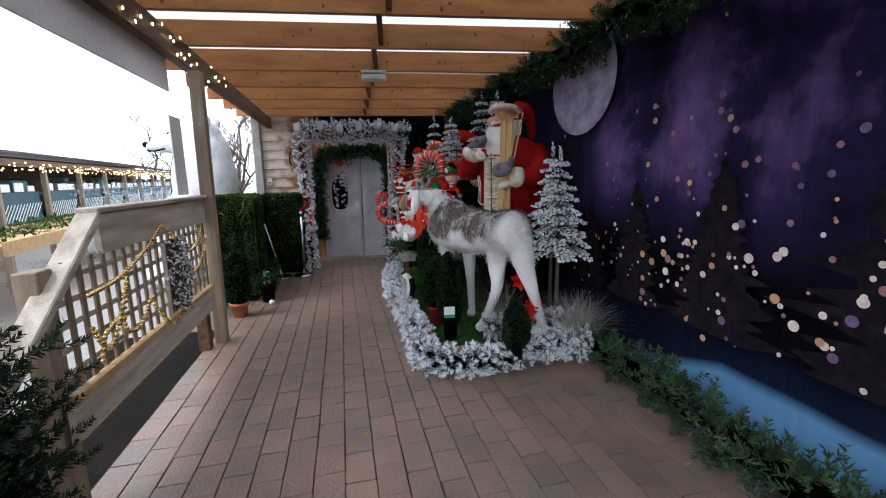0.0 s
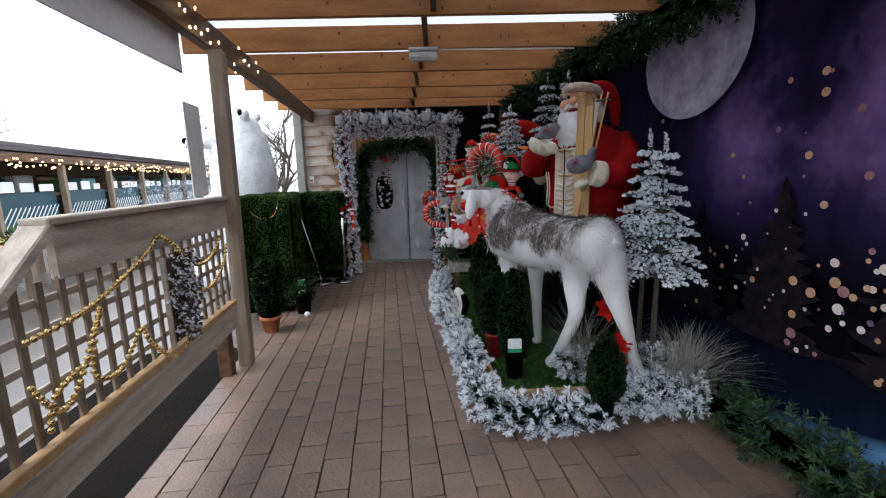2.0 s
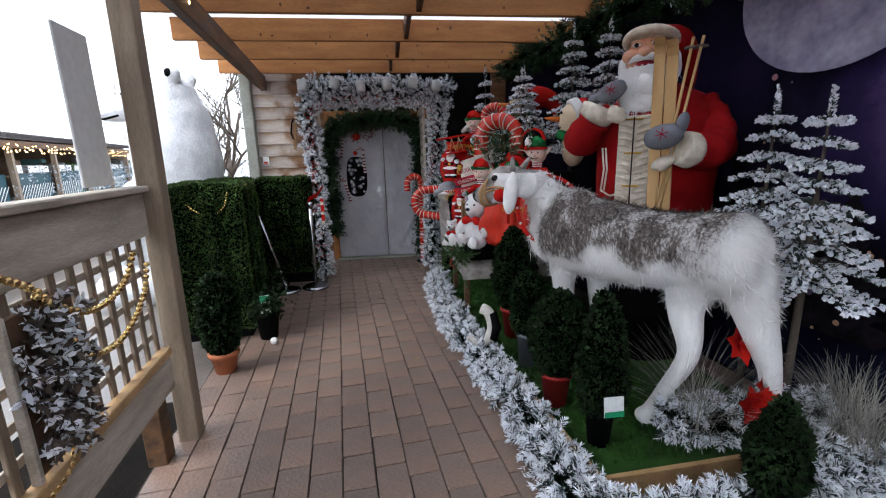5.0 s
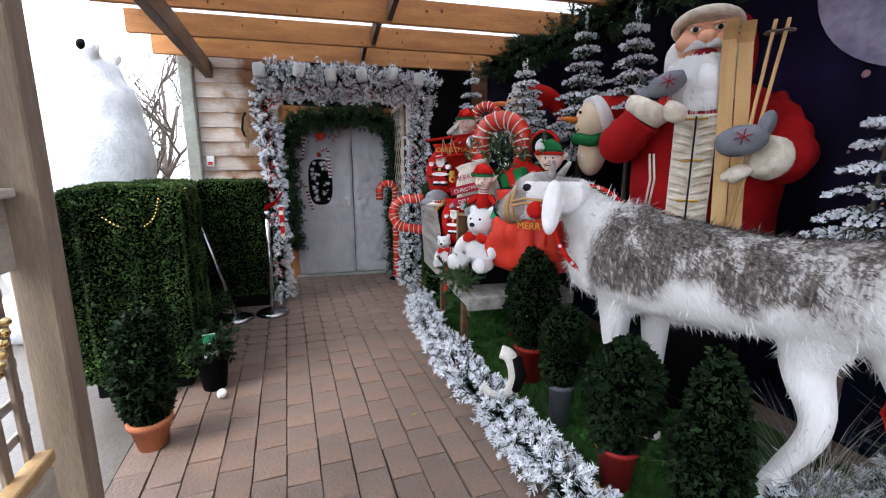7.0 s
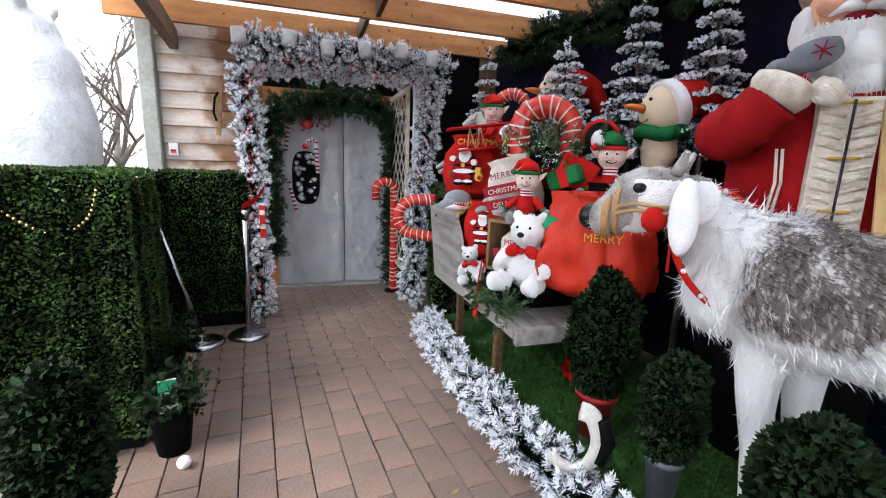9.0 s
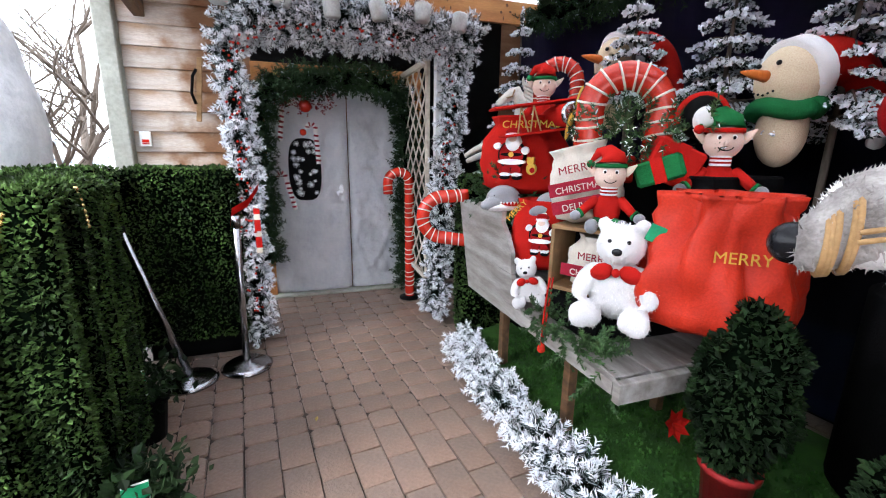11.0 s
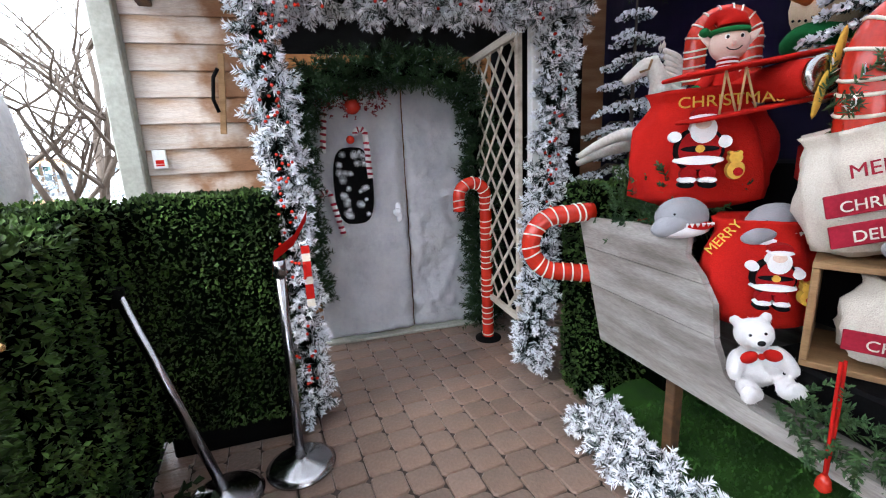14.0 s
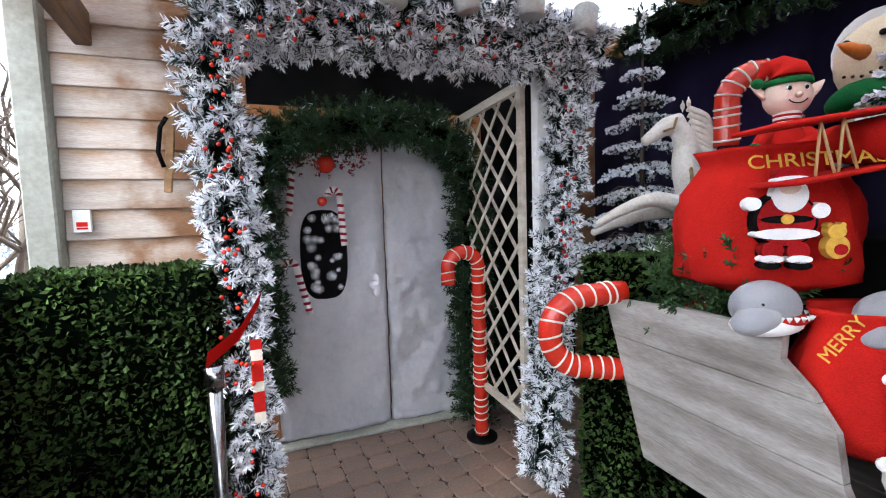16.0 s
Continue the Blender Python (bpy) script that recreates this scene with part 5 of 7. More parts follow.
lettering("MERRY", 0.06, gold_print, satin, Matrix.Translation((0.02, front_ - 0.004, 0.32)) @ Matrix.Rotation(radians(84), 4, "X"))

crate = thing("wooden_crate", Matrix.Translation((0.98, 5.47, 0.735)) @ Z(FRONT - 22), "open brown wooden crate on the sleigh", "crate")
for x0, x1, y0, y1, z0, z1 in ((-0.24, 0.24, -0.16, 0.16, 0, 0.02), (-0.24, 0.24, -0.16, 0.16, 0.31, 0.33), (-0.24, -0.22, -0.16, 0.16, 0.021, 0.309), (0.22, 0.24, -0.16, 0.16, 0.021, 0.309)):
    bm = bmesh.new()
    box(bm, x0, x1, y0, y1, z0, z1, 0.003)
    part("board", bm, crate_wood, crate)


def gift(m, s, mat, ribbon, label):
    t = thing("gift_box", m, label, "gift", "wrapped gift boxes")
    bm = bmesh.new()
    box(bm, -s[0], s[0], -s[1], s[1], 0, s[2], 0.012)
    part("wrapped_box", bm, mat, t)
    bm = bmesh.new()
    box(bm, -0.025, 0.025, -s[1] - 0.003, s[1] + 0.003, -0.001, s[2] + 0.003)
    part("ribbon", bm, ribbon, t)


gift(Matrix.Translation((1.12, 5.33, 1.29)) @ Z(-50) @ Matrix.Rotation(radians(-20), 4, "Y"), (0.10, 0.075, 0.11), green_felt, red_felt, "green gift box tied with red ribbon")
gift(Matrix.Translation((1.17, 5.41, 1.29)) @ Z(-30) @ Matrix.Rotation(radians(24), 4, "Y"), (0.11, 0.10, 0.18), red_felt, red_felt, "red gift box with a red bow")
gift(Matrix.Translation((1.16, 5.78, 1.26)) @ Z(-35), (0.14, 0.12, 0.14), red_felt, green_felt, "red gift box wedged among the toys")


def doll(name, m, bm, mats, label, category, group=""):
    ob = part(name, bm, mats)
    ob.matrix_world = m
    return tagged(ob, label, category, group)


ELF = [pale_felt, red_felt, green_felt, white_plush, black_shine, grey_plush, orange_paint]


def elf(m, label, hat=1):
    """A seated cloth elf, facing -y, its seat at the origin."""
    bm = bmesh.new()
    brim = 2 if hat == 1 else 1
    blob(bm, (0, 0, 0.13), (0.085, 0.07, 0.13), mi=1, rough=0.05)
    for k in range(5):
        lathe(bm, [(0.05, 0), (0.055, 0.008), (0.05, 0.016)], 16, Matrix.Translation((0, -0.012, 0.232 + 0.011 * k)), mi=1 if k % 2 else 3)
    blob(bm, (0, -0.01, 0.36), (0.098, 0.085, 0.092), mi=0)
    blob(bm, (0, -0.095, 0.352), (0.016, 0.016, 0.016), mi=0, sub=2)
    for s_ in (-1, 1):
        tube(bm, [(0.085 * s_, 0.0, 0.37), (0.12 * s_, 0, 0.40), (0.155 * s_, 0.0, 0.43)], [0.034, 0.026, 0.004], 8, mi=0, squash=0.4)
        blob(bm, (0.034 * s_, -0.082, 0.385), (0.014, 0.008, 0.016), mi=3, sub=2)
        blob(bm, (0.034 * s_, -0.089, 0.383), (0.008, 0.005, 0.010), mi=4, sub=2)
        tube(bm, [(0.075 * s_, 0, 0.2), (0.13 * s_, -0.05, 0.15), (0.16 * s_, -0.08, 0.12)], [0.035, 0.03, 0.028], 9, mi=1)
        tube(bm, [(0.16 * s_, -0.08, 0.12), (0.172 * s_, -0.088, 0.112)], 0.034, 10, mi=2)
        blob(bm, (0.192 * s_, -0.1, 0.10), (0.036, 0.034, 0.034), mi=5, sub=2)
        tube(bm, [(0.05 * s_, -0.02, 0.05), (0.075 * s_, -0.13, 0.05), (0.085 * s_, -0.2, 0.04)], [0.042, 0.038, 0.034], 9, mi=2)
        blob(bm, (0.088 * s_, -0.225, 0.055), (0.042, 0.045, 0.05), mi=5, sub=2)
    tube(bm, [Vector((0.04 * math.cos(a), -0.088 - 0.004 * abs(math.sin(a)), 0.345 + 0.03 * math.sin(a))) for a in lin(math.pi + 0.4, 2 * math.pi - 0.4, 8)], 0.003, 5, mi=4)
    tube(bm, [(0, 0, 0.41), (0, 0.0, 0.435)], [0.1, 0.098], 20, mi=brim)
    tube(bm, [(0, 0, 0.435), (0, 0.005, 0.47), (-0.03, 0.02, 0.505), (-0.08, 0.02, 0.505), (-0.12, 0.0, 0.45)], [0.096, 0.082, 0.055, 0.03, 0.012], 18, mi=hat)
    blob(bm, (-0.125, -0.005, 0.43), 0.027, mi=brim, sub=2)
    return doll("elf_doll", m, bm, ELF, label, "doll", "cloth elf dolls")


elf(Matrix.Translation((0.975, 6.17, 1.535)) @ Z(-30) @ Matrix.Diagonal((0.72, 0.72, 0.72, 1)), "cloth elf doll in red and white riding the toy plane", 1)
elf(Matrix.Translation((0.88, 5.40, 1.065)) @ Z(-38) @ Matrix.Diagonal((0.7, 0.7, 0.7, 1)), "seated cloth elf doll in a red suit and red hat", 1)
elf(Matrix.Translation((1.33, 5.235, 1.18)) @ Z(-40) @ Matrix.Diagonal((0.8, 0.8, 0.8, 1)), "cloth elf doll with a green hat over the satin sack", 2)
elf(Matrix.Translation((0.83, 6.34, 0.93)) @ Z(-20) @ Matrix.Diagonal((0.7, 0.7, 0.7, 1)), "small cloth elf doll tucked in the sleigh's end", 1)

# toy plane
t = thing("toy_biplane", Matrix.Translation((0.90, 5.92, 1.545)) @ Z(-12) @ Matrix.Rotation(radians(-8), 4, "Y"), "red painted wooden toy biplane hanging over the sacks", "toy plane")
for z, x0, x1, nm in ((0.13, -0.34, 0.36, "upper_wing"), (-0.02, -0.30, 0.20, "lower_wing")):
    bm = bmesh.new()
    box(bm, x0, x1, -0.075, 0.075, z, z + 0.014, 0.005)
    part(nm, bm, red_felt, t)
bm = bmesh.new()
tube(bm, [(0.02, 0.28, 0.05), (0.04, 0.1, 0.06), (0.05, -0.05, 0.06), (0.05, -0.13, 0.06)], [0.03, 0.06, 0.065, 0.055], 14)
part("fuselage", bm, red_felt, t)
for x in (-0.22, -0.15, 0.2):
    bm = bmesh.new()
    tube(bm, [(x, -0.05, -0.01), (x + 0.03, -0.05, 0.13)], 0.004, 6)
    tube(bm, [(x + 0.06, -0.05, -0.01), (x + 0.03, -0.05, 0.13)], 0.004, 6)
    part("strut", bm, raw_wood, t)
bm = bmesh.new()
lathe(bm, [(0.06, 0), (0.062, 0.02), (0.045, 0.024)], 20, Matrix.Translation((0.05, -0.135, 0.06)) @ Matrix.Rotation(radians(90), 4, "X"))
part("cowling", bm, chrome, t)
bm = bmesh.new()
blob(bm, (0.02, -0.168, 0.0), (0.016, 0.006, 0.075), rot=(0, 20, 0), sub=2)
blob(bm, (0.08, -0.168, 0.12), (0.016, 0.006, 0.075), rot=(0, 20, 0), sub=2)
part("propeller", bm, gold_print, t)


def skinned(bm, voxel, smooth=6):
    """The shapes of a bmesh run together into one skin."""
    me = bpy.data.meshes.new("tmp")
    bm.to_mesh(me)
    bm.free()
    ob = bpy.data.objects.new("tmp", me)
    scene.collection.objects.link(ob)
    r = ob.modifiers.new("r", "REMESH")
    r.mode, r.voxel_size = "VOXEL", voxel
    s_ = ob.modifiers.new("s", "SMOOTH")
    s_.iterations, s_.factor = smooth, 0.5
    done = bpy.data.meshes.new_from_object(ob.evaluated_get(bpy.context.evaluated_depsgraph_get()))
    bpy.data.objects.remove(ob)
    out = bmesh.new()
    out.from_mesh(done)
    for f in out.faces:
        f.smooth, f.material_index = True, 0
    bpy.data.meshes.remove(done)
    return out


def add_fur(bm, n, length, width, comb=(0, 0, -1), lift=0.5, mi=0, keep=None):
    p, nrm = surface_points(bm, n)
    if keep is not None:
        k = keep(p)
        p, nrm = p[k], nrm[k]
    n = len(p)
    c = np.asarray(comb, float)
    tang = unit(c - nrm * (nrm @ c)[:, None] + rng.normal(size=(n, 3)) * 0.35)
    d = unit(tang + nrm * lift)
    s_ = unit(np.cross(d, nrm)) * width
    L = length * rng.uniform(0.5, 1.2, (n, 1))
    for a, dd, ss, ll in zip(p, d, s_, L):
        f = bm.faces.new((bm.verts.new(a - ss), bm.verts.new(a + ss), bm.verts.new(a + dd * ll)))
        f.material_index = mi


def teddy(m, s, label, fur=2600):
    bm = bmesh.new()
    blob(bm, (0, 0, 0.17), (0.15, 0.13, 0.17)); blob(bm, (0, -0.03, 0.42), (0.125, 0.115, 0.115)); blob(bm, (0, -0.13, 0.395), (0.06, 0.05, 0.048))
    for q in (-1, 1):
        blob(bm, (0.095 * q, 0, 0.52), (0.042, 0.025, 0.042)); blob(bm, (0.15 * q, -0.08, 0.22), (0.055, 0.06, 0.12), rot=(-35, -25 * q, 0)); blob(bm, (0.11 * q, -0.17, 0.07), (0.065, 0.12, 0.065), rot=(0, 0, -18 * q)); blob(bm, (0.135 * q, -0.27, 0.09), (0.06, 0.035, 0.075))
    bm = skinned(bm, 0.014)
    add_fur(bm, fur, 0.017, 0.0035, (0, -0.2, -1), 0.8)
    blob(bm, (0, -0.182, 0.412), (0.026, 0.016, 0.02), mi=1, sub=2)
    for q in (-1, 1):
        blob(bm, (0.045 * q, -0.128, 0.455), 0.011, mi=1, sub=2)
        blob(bm, (0.07 * q, -0.125, 0.29), (0.06, 0.025, 0.045), rot=(0, 25 * q, 0), mi=2, sub=2)
    blob(bm, (0, -0.14, 0.295), (0.022, 0.02, 0.024), mi=2, sub=2)
    return doll("teddy_bear", m @ Matrix.Diagonal((s, s, s, 1)), bm, [white_fur, black_shine, red_felt], label, "soft toy", "white soft toys")


teddy(Matrix.Translation((0.80, 5.19, 0.715)) @ Z(-48), 0.79, "fluffy white teddy bear with a red spotted bow")
teddy(Matrix.Translation((0.685, 5.675, 0.63)) @ Z(-35) @ Matrix.Rotation(radians(-12), 4, "Y"), 0.45, "small fluffy white dog toy with a red ribbon", 900)
bm = bmesh.new()
box(bm, -0.03, 0.03, -0.002, 0.002, -0.035, 0.035, 0.001)
ob = part("ear_tag", bm, label_green)
ob.matrix_world = Matrix.Translation((0.85, 5.07, 1.11)) @ Z(-48) @ Matrix.Rotation(radians(20), 4, "Y")
tagged(ob, "green card tag hanging from the teddy's ear", "tag")


def shark(m, s, label):
    bm = bmesh.new()
    blob(bm, (0, 0, 0.12), (0.17, 0.13, 0.12), mi=0)
    blob(bm, (-0.14, -0.04, 0.085), (0.12, 0.085, 0.055), rot=(0, -18, 0), mi=0)
    blob(bm, (-0.04, -0.03, 0.05), (0.20, 0.12, 0.048), mi=1)
    blob(bm, (0.02, -0.085, 0.075), (0.125, 0.075, 0.026), mi=2)
    for k in range(11):
        a = math.pi * (k + 0.5) / 11
        tube(bm, [(0.02 + 0.13 * math.cos(a), -0.085 - 0.08 * math.sin(a), 0.10), (0.02 + 0.125 * math.cos(a), -0.085 - 0.078 * math.sin(a), 0.08)], [0.012, 0.002], 5, mi=1)
    blob(bm, (-0.13, -0.06, 0.15), 0.012, mi=3, sub=2); blob(bm, (0.11, -0.09, 0.15), 0.012, mi=3, sub=2)
    return doll("shark_toy", m @ Matrix.Diagonal((s, s, s, 1)), bm, [grey_plush, white_plush, red_felt, black_shine], label, "soft toy", "grey plush sharks")


shark(Matrix.Translation((0.66, 6.02, 1.075)) @ Z(5), 0.62, "grey plush shark with a red toothed mouth")
shark(Matrix.Translation((0.88, 5.83, 1.055)) @ Z(-5), 0.62, "second grey plush shark leaning on the sack")


def snowman(m, s, label, hatdir):
    bm = bmesh.new()
    blob(bm, (0, 0, 0.12), (0.10, 0.10, 0.16), mi=0)
    blob(bm, (0, 0, 0.34), (0.14, 0.13, 0.15), mi=0)
    tube(bm, [(0, -0.12, 0.35), (0, -0.2, 0.36), (0, -0.25, 0.365)], [0.026, 0.018, 0.004], 10, mi=4)
    for q in (-1, 1):
        blob(bm, (0.05 * q, -0.12, 0.40), 0.011, mi=3, sub=2)
    for k in range(5):
        blob(bm, (-0.05 + 0.025 * k, -0.125, 0.285 - 0.006 * (2 - abs(k - 2))), 0.006, mi=3, sub=1)
    ring = [Vector((0.12 * math.cos(a), 0.11 * math.sin(a), 0.215 + 0.012 * math.sin(3 * a))) for a in lin(0, 2 * math.pi, 22)]
    tube(bm, ring, 0.04, 10, mi=5)
    tube(bm, [(0, -0.015, 0.355), (0, -0.005, 0.358), (0, 0.06, 0.385), (0, 0.07, 0.39)], [0.14, 0.158, 0.152, 0.135], 22, mi=1)
    hx, hy = hatdir
    tube(bm, curve_pts([(0, 0.06, 0.385), (0.02 * hx, 0.15, 0.42), (0.1 * hx, 0.28, 0.39), (0.25 * hx, 0.36, 0.24), (0.33 * hx, 0.385, 0.10)], 5), list(lin(0.143, 0.02, 21)), 18, mi=2)
    blob(bm, (0.335 * hx, 0.385, 0.08), 0.035, mi=1, sub=2)
    return doll("snowman_doll", m @ Matrix.Diagonal((s, s, s, 1)), bm, [cream_felt, white_plush, red_felt, black_shine, orange_paint, green_felt], label, "doll", "felt snowman dolls")


snowman(Matrix.Translation((1.63, 5.20, 1.40)) @ Z(-101), 1.0, "cream felt snowman doll with a drooping red hat", (0.3, 0.95))
snowman(Matrix.Translation((1.47, 6.14, 1.60)) @ Z(-92), 1.05, "felt snowman doll with a red hat on top of the pile", (0.3, 0.9))
bm = bmesh.new()
blob(bm, (0, 0, 0), (0.09, 0.09, 0.10), mi=0); blob(bm, (0, -0.06, -0.01), (0.05, 0.05, 0.06), mi=1)
tube(bm, [Vector((0.1 * math.cos(a), 0.0, 0.1 * math.sin(a))) for a in lin(-0.3, math.pi + 0.3, 12)], 0.018, 8, mi=2)
doll("penguin_toy", Matrix.Translation((1.33, 5.36, 1.58)) @ Z(-40), bm, [black_matt, white_plush, red_felt], "black plush penguin with red earmuffs", "soft toy")

# carousel horse
bm = bmesh.new()
blob(bm, (0.10, 0, 0.10), (0.17, 0.085, 0.11), rot=(0, -25, 0))
tube(bm, curve_pts([(0.03, 0, 0.10), (-0.01, 0, 0.24), (-0.02, 0, 0.36), (-0.07, 0, 0.45)], 4), list(lin(0.08, 0.036, 13)), 14)
tube(bm, [(-0.03, 0, 0.455), (-0.10, 0, 0.43), (-0.18, 0, 0.375), (-0.20, 0, 0.36)], [0.036, 0.042, 0.027, 0.022], 12)
for q in (-1, 1):
    tube(bm, curve_pts([(-0.02, 0.04 * q, 0.06), (-0.16, 0.05 * q, 0.07 - 0.03 * q), (-0.30, 0.05 * q, 0.03 - 0.03 * q), (-0.42, 0.05 * q, -0.03 - 0.02 * q)], 4), list(lin(0.045, 0.018, 13)), 10)
    tube(bm, curve_pts([(0.2, 0.04 * q, 0.02), (0.26, 0.05 * q, -0.14), (0.2, 0.05 * q, -0.3)], 4), list(lin(0.05, 0.02, 9)), 10)
    blob(bm, (-0.02, 0.03 * q, 0.52), (0.012, 0.01, 0.03), sub=2)
bm = skinned(bm, 0.010, 4)
for k in range(12):
    f = k / 11
    tube(bm, curve_pts([(-0.02 + 0.05 * f, -0.02, 0.50 - 0.3 * f), (0.05 + 0.05 * f, -0.03, 0.46 - 0.3 * f), (0.07 + 0.05 * f, -0.03, 0.41 - 0.3 * f)], 3), [0.014] * 6 + [0.004], 6)
tube(bm, [(-0.075, -0.05, 0.455), (-0.09, -0.055, 0.41), (-0.13, -0.047, 0.40)], 0.006, 6, mi=1)
tube(bm, [Vector((0.0 + 0.03 * math.cos(a), 0.1 * math.cos(a), 0.15 + 0.1 * math.sin(a))) for a in lin(0, 2 * math.pi, 18)], 0.008, 6, mi=1)
doll("carousel_horse", Matrix.Translation((1.11, 6.64, 1.38)) @ Z(-28), bm, [horse_white, crate_wood], "aged white carousel horse rearing beside the arch", "figurine")
bm = bmesh.new()
box(bm, -0.12, 0.16, -0.16, 0.16, 0, 1.02, 0.01)
ob = part("plinth", bm, dark_core)
ob.location = (1.2, 6.62, 0.07)
tagged(ob, "dark plinth under the white carousel horse", "plinth")
screen = thing("leaf_screen", (0.93, 6.72, 0), "dark green leaf screen between arch and sleigh", "hedge")
bm = bmesh.new()
box(bm, -0.24, 0.26, -0.10, 0.16, 0, 1.22, 0.03)
bmesh.ops.subdivide_edges(bm, edges=bm.edges[:], cuts=6, use_grid_fill=True)
for v in bm.verts:
    v.co += Vector(noise.noise_vector(v.co * 9)) * 0.03
p, nrm = surface_points(bm, 7500)
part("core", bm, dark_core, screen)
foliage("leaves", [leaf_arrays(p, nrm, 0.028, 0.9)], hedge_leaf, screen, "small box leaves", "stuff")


# ---- the bearded figure with skis ----
def big_santa():
    bm = bmesh.new()
    lathe(bm, [(0.31, 0.91), (0.33, 1.0), (0.335, 1.1), (0.335, 1.2), (0.34, 1.3), (0.345, 1.4), (0.35, 1.5), (0.345, 1.6), (0.32, 1.7), (0.24, 1.82), (0.10, 1.9)], 36, mi=0)
    for v in bm.verts:
        a = math.atan2(v.co.y, v.co.x)
        k = 1 + 0.025 * math.sin(6 * a + 2.0 * v.co.z) + 0.03 * noise.noise(v.co * 5)
        v.co.x = v.co.x * k * 1.1 + 0.05
        v.co.y *= k * 0.92

    def arm(pts, r):
        line = curve_pts(pts, 6)
        tube(bm, line, [r[0] + (r[1] - r[0]) * k / (len(line) - 1) + 0.008 * math.sin(k * 1.9) for k in range(len(line))], 16, mi=0)
    arm([(-0.22, 0.0, 1.70), (-0.38, -0.10, 1.58), (-0.37, -0.26, 1.57), (-0.26, -0.33, 1.69)], (0.125, 0.10))
    arm([(0.27, 0.0, 1.72), (0.37, -0.05, 1.60), (0.40, -0.20, 1.47), (0.30, -0.37, 1.47)], (0.145, 0.095))
    tube(bm, [(-0.275, -0.325, 1.685), (-0.255, -0.33, 1.715), (-0.235, -0.335, 1.755), (-0.23, -0.335, 1.765)], [0.098, 0.116, 0.112, 0.08], 18, mi=1)
    blob(bm, (-0.12, -0.40, 1.70), (0.06, 0.04, 0.05), rot=(0, 35, 0), mi=1, rough=0.2)
    tube(bm, [(0.315, -0.36, 1.465), (0.30, -0.38, 1.47), (0.255, -0.42, 1.485), (0.25, -0.425, 1.487)], [0.09, 0.105, 0.098, 0.07], 18, mi=1)
    blob(bm, (0.17, -0.43, 1.40), (0.065, 0.045, 0.04), rot=(0, -25, 0), mi=1, rough=0.2)
    blob(bm, (-0.17, -0.34, 1.845), (0.095, 0.062, 0.058), rot=(0, -22, 0), mi=2, rough=0.1)
    blob(bm, (-0.27, -0.335, 1.81), (0.045, 0.036, 0.032), rot=(0, -10, 0), mi=2)
    blob(bm, (0.165, -0.475, 1.55), (0.105, 0.07, 0.072), rot=(0, -10, 0), mi=2, rough=0.08)
    blob(bm, (0.255, -0.46, 1.62), (0.034, 0.034, 0.065), rot=(0, 12, 0), mi=2)
    for c in ((-0.16, -0.404, 1.85), (0.165, -0.547, 1.565)):          # stitched stars on the mittens
        for a in (0.3, 1.4, 2.5):
            d = Vector((math.cos(a), 0, math.sin(a))) * 0.035
            tube(bm, [Vector(c) - d, Vector(c) + d], 0.003, 5, mi=7)
    rows_ = 18
    for k in range(rows_):                    # quilted front panel
        z = 0.95 + 0.74 * k / rows_
        y = -0.330 - 0.012 * math.sin(3 * z)
        box(bm, -0.115, 0.075, y - 0.012, y + 0.05, z, z + 0.74 / rows_ + 0.002, 0.0, mi=1)
        for q in (-1, 1):
            tube(bm, [(-0.02 + 0.014 * q, y - 0.012, z + 0.012), (-0.02 + 0.055 * q, y - 0.013, z + 0.03), (-0.02 + 0.088 * q, y - 0.008, z + 0.034)], [0.008, 0.013, 0.008], 7, mi=1)
        if k % 5 == 2:
            tube(bm, [(-0.07, y - 0.026, z + 0.02), (0.03, y - 0.026, z + 0.02)], 0.006, 6, mi=8)
    tube(bm, [(-0.02, -0.352, 0.95), (-0.02, -0.352, 1.3), (-0.02, -0.352, 1.68)], 0.005, 6, mi=5)
    for dx in (0.0, 0.02):
        tube(bm, [(-0.22 + dx, -0.275, 1.22), (-0.205 + dx, -0.28, 1.36), (-0.22 + dx, -0.285, 1.50)], 0.006, 8, mi=1)
    tube(bm, [(-0.22, -0.275, 1.22), (-0.15, -0.32, 1.19), (-0.11, -0.34, 1.2)], 0.006, 8, mi=1)
    # head
    blob(bm, (-0.01, -0.07, 2.05), (0.145, 0.145, 0.165), mi=3)
    for q in (-1, 1):
        blob(bm, (-0.01 + 0.085 * q, -0.185, 2.065), (0.058, 0.045, 0.043), mi=3)
        blob(bm, (-0.01 + 0.055 * q, -0.200, 2.125), (0.028, 0.014, 0.018), mi=6, sub=2)
        blob(bm, (-0.01 + 0.055 * q, -0.211, 2.123), (0.014, 0.007, 0.014), mi=5, sub=2)
        tube(bm, [(-0.01 + 0.022 * q, -0.215, 2.14), (-0.01 + 0.055 * q, -0.212, 2.148), (-0.01 + 0.09 * q, -0.195, 2.135)], 0.007, 6, mi=3)
        tube(bm, curve_pts([(-0.01, -0.225, 2.04), (-0.01 + 0.05 * q, -0.225, 2.045), (-0.01 + 0.10 * q, -0.20, 2.02)], 4), [0.012, 0.016, 0.02, 0.022, 0.02, 0.017, 0.012, 0.008, 0.004], 9, mi=4)
        blob(bm, (-0.01 + 0.145 * q, -0.07, 2.0), (0.045, 0.07, 0.10), mi=4, rough=0.15)
    blob(bm, (-0.01, -0.225, 2.078), (0.04, 0.04, 0.034), mi=3)
    blob(bm, (-0.01, -0.208, 2.008), (0.055, 0.018, 0.020), mi=7, sub=2)
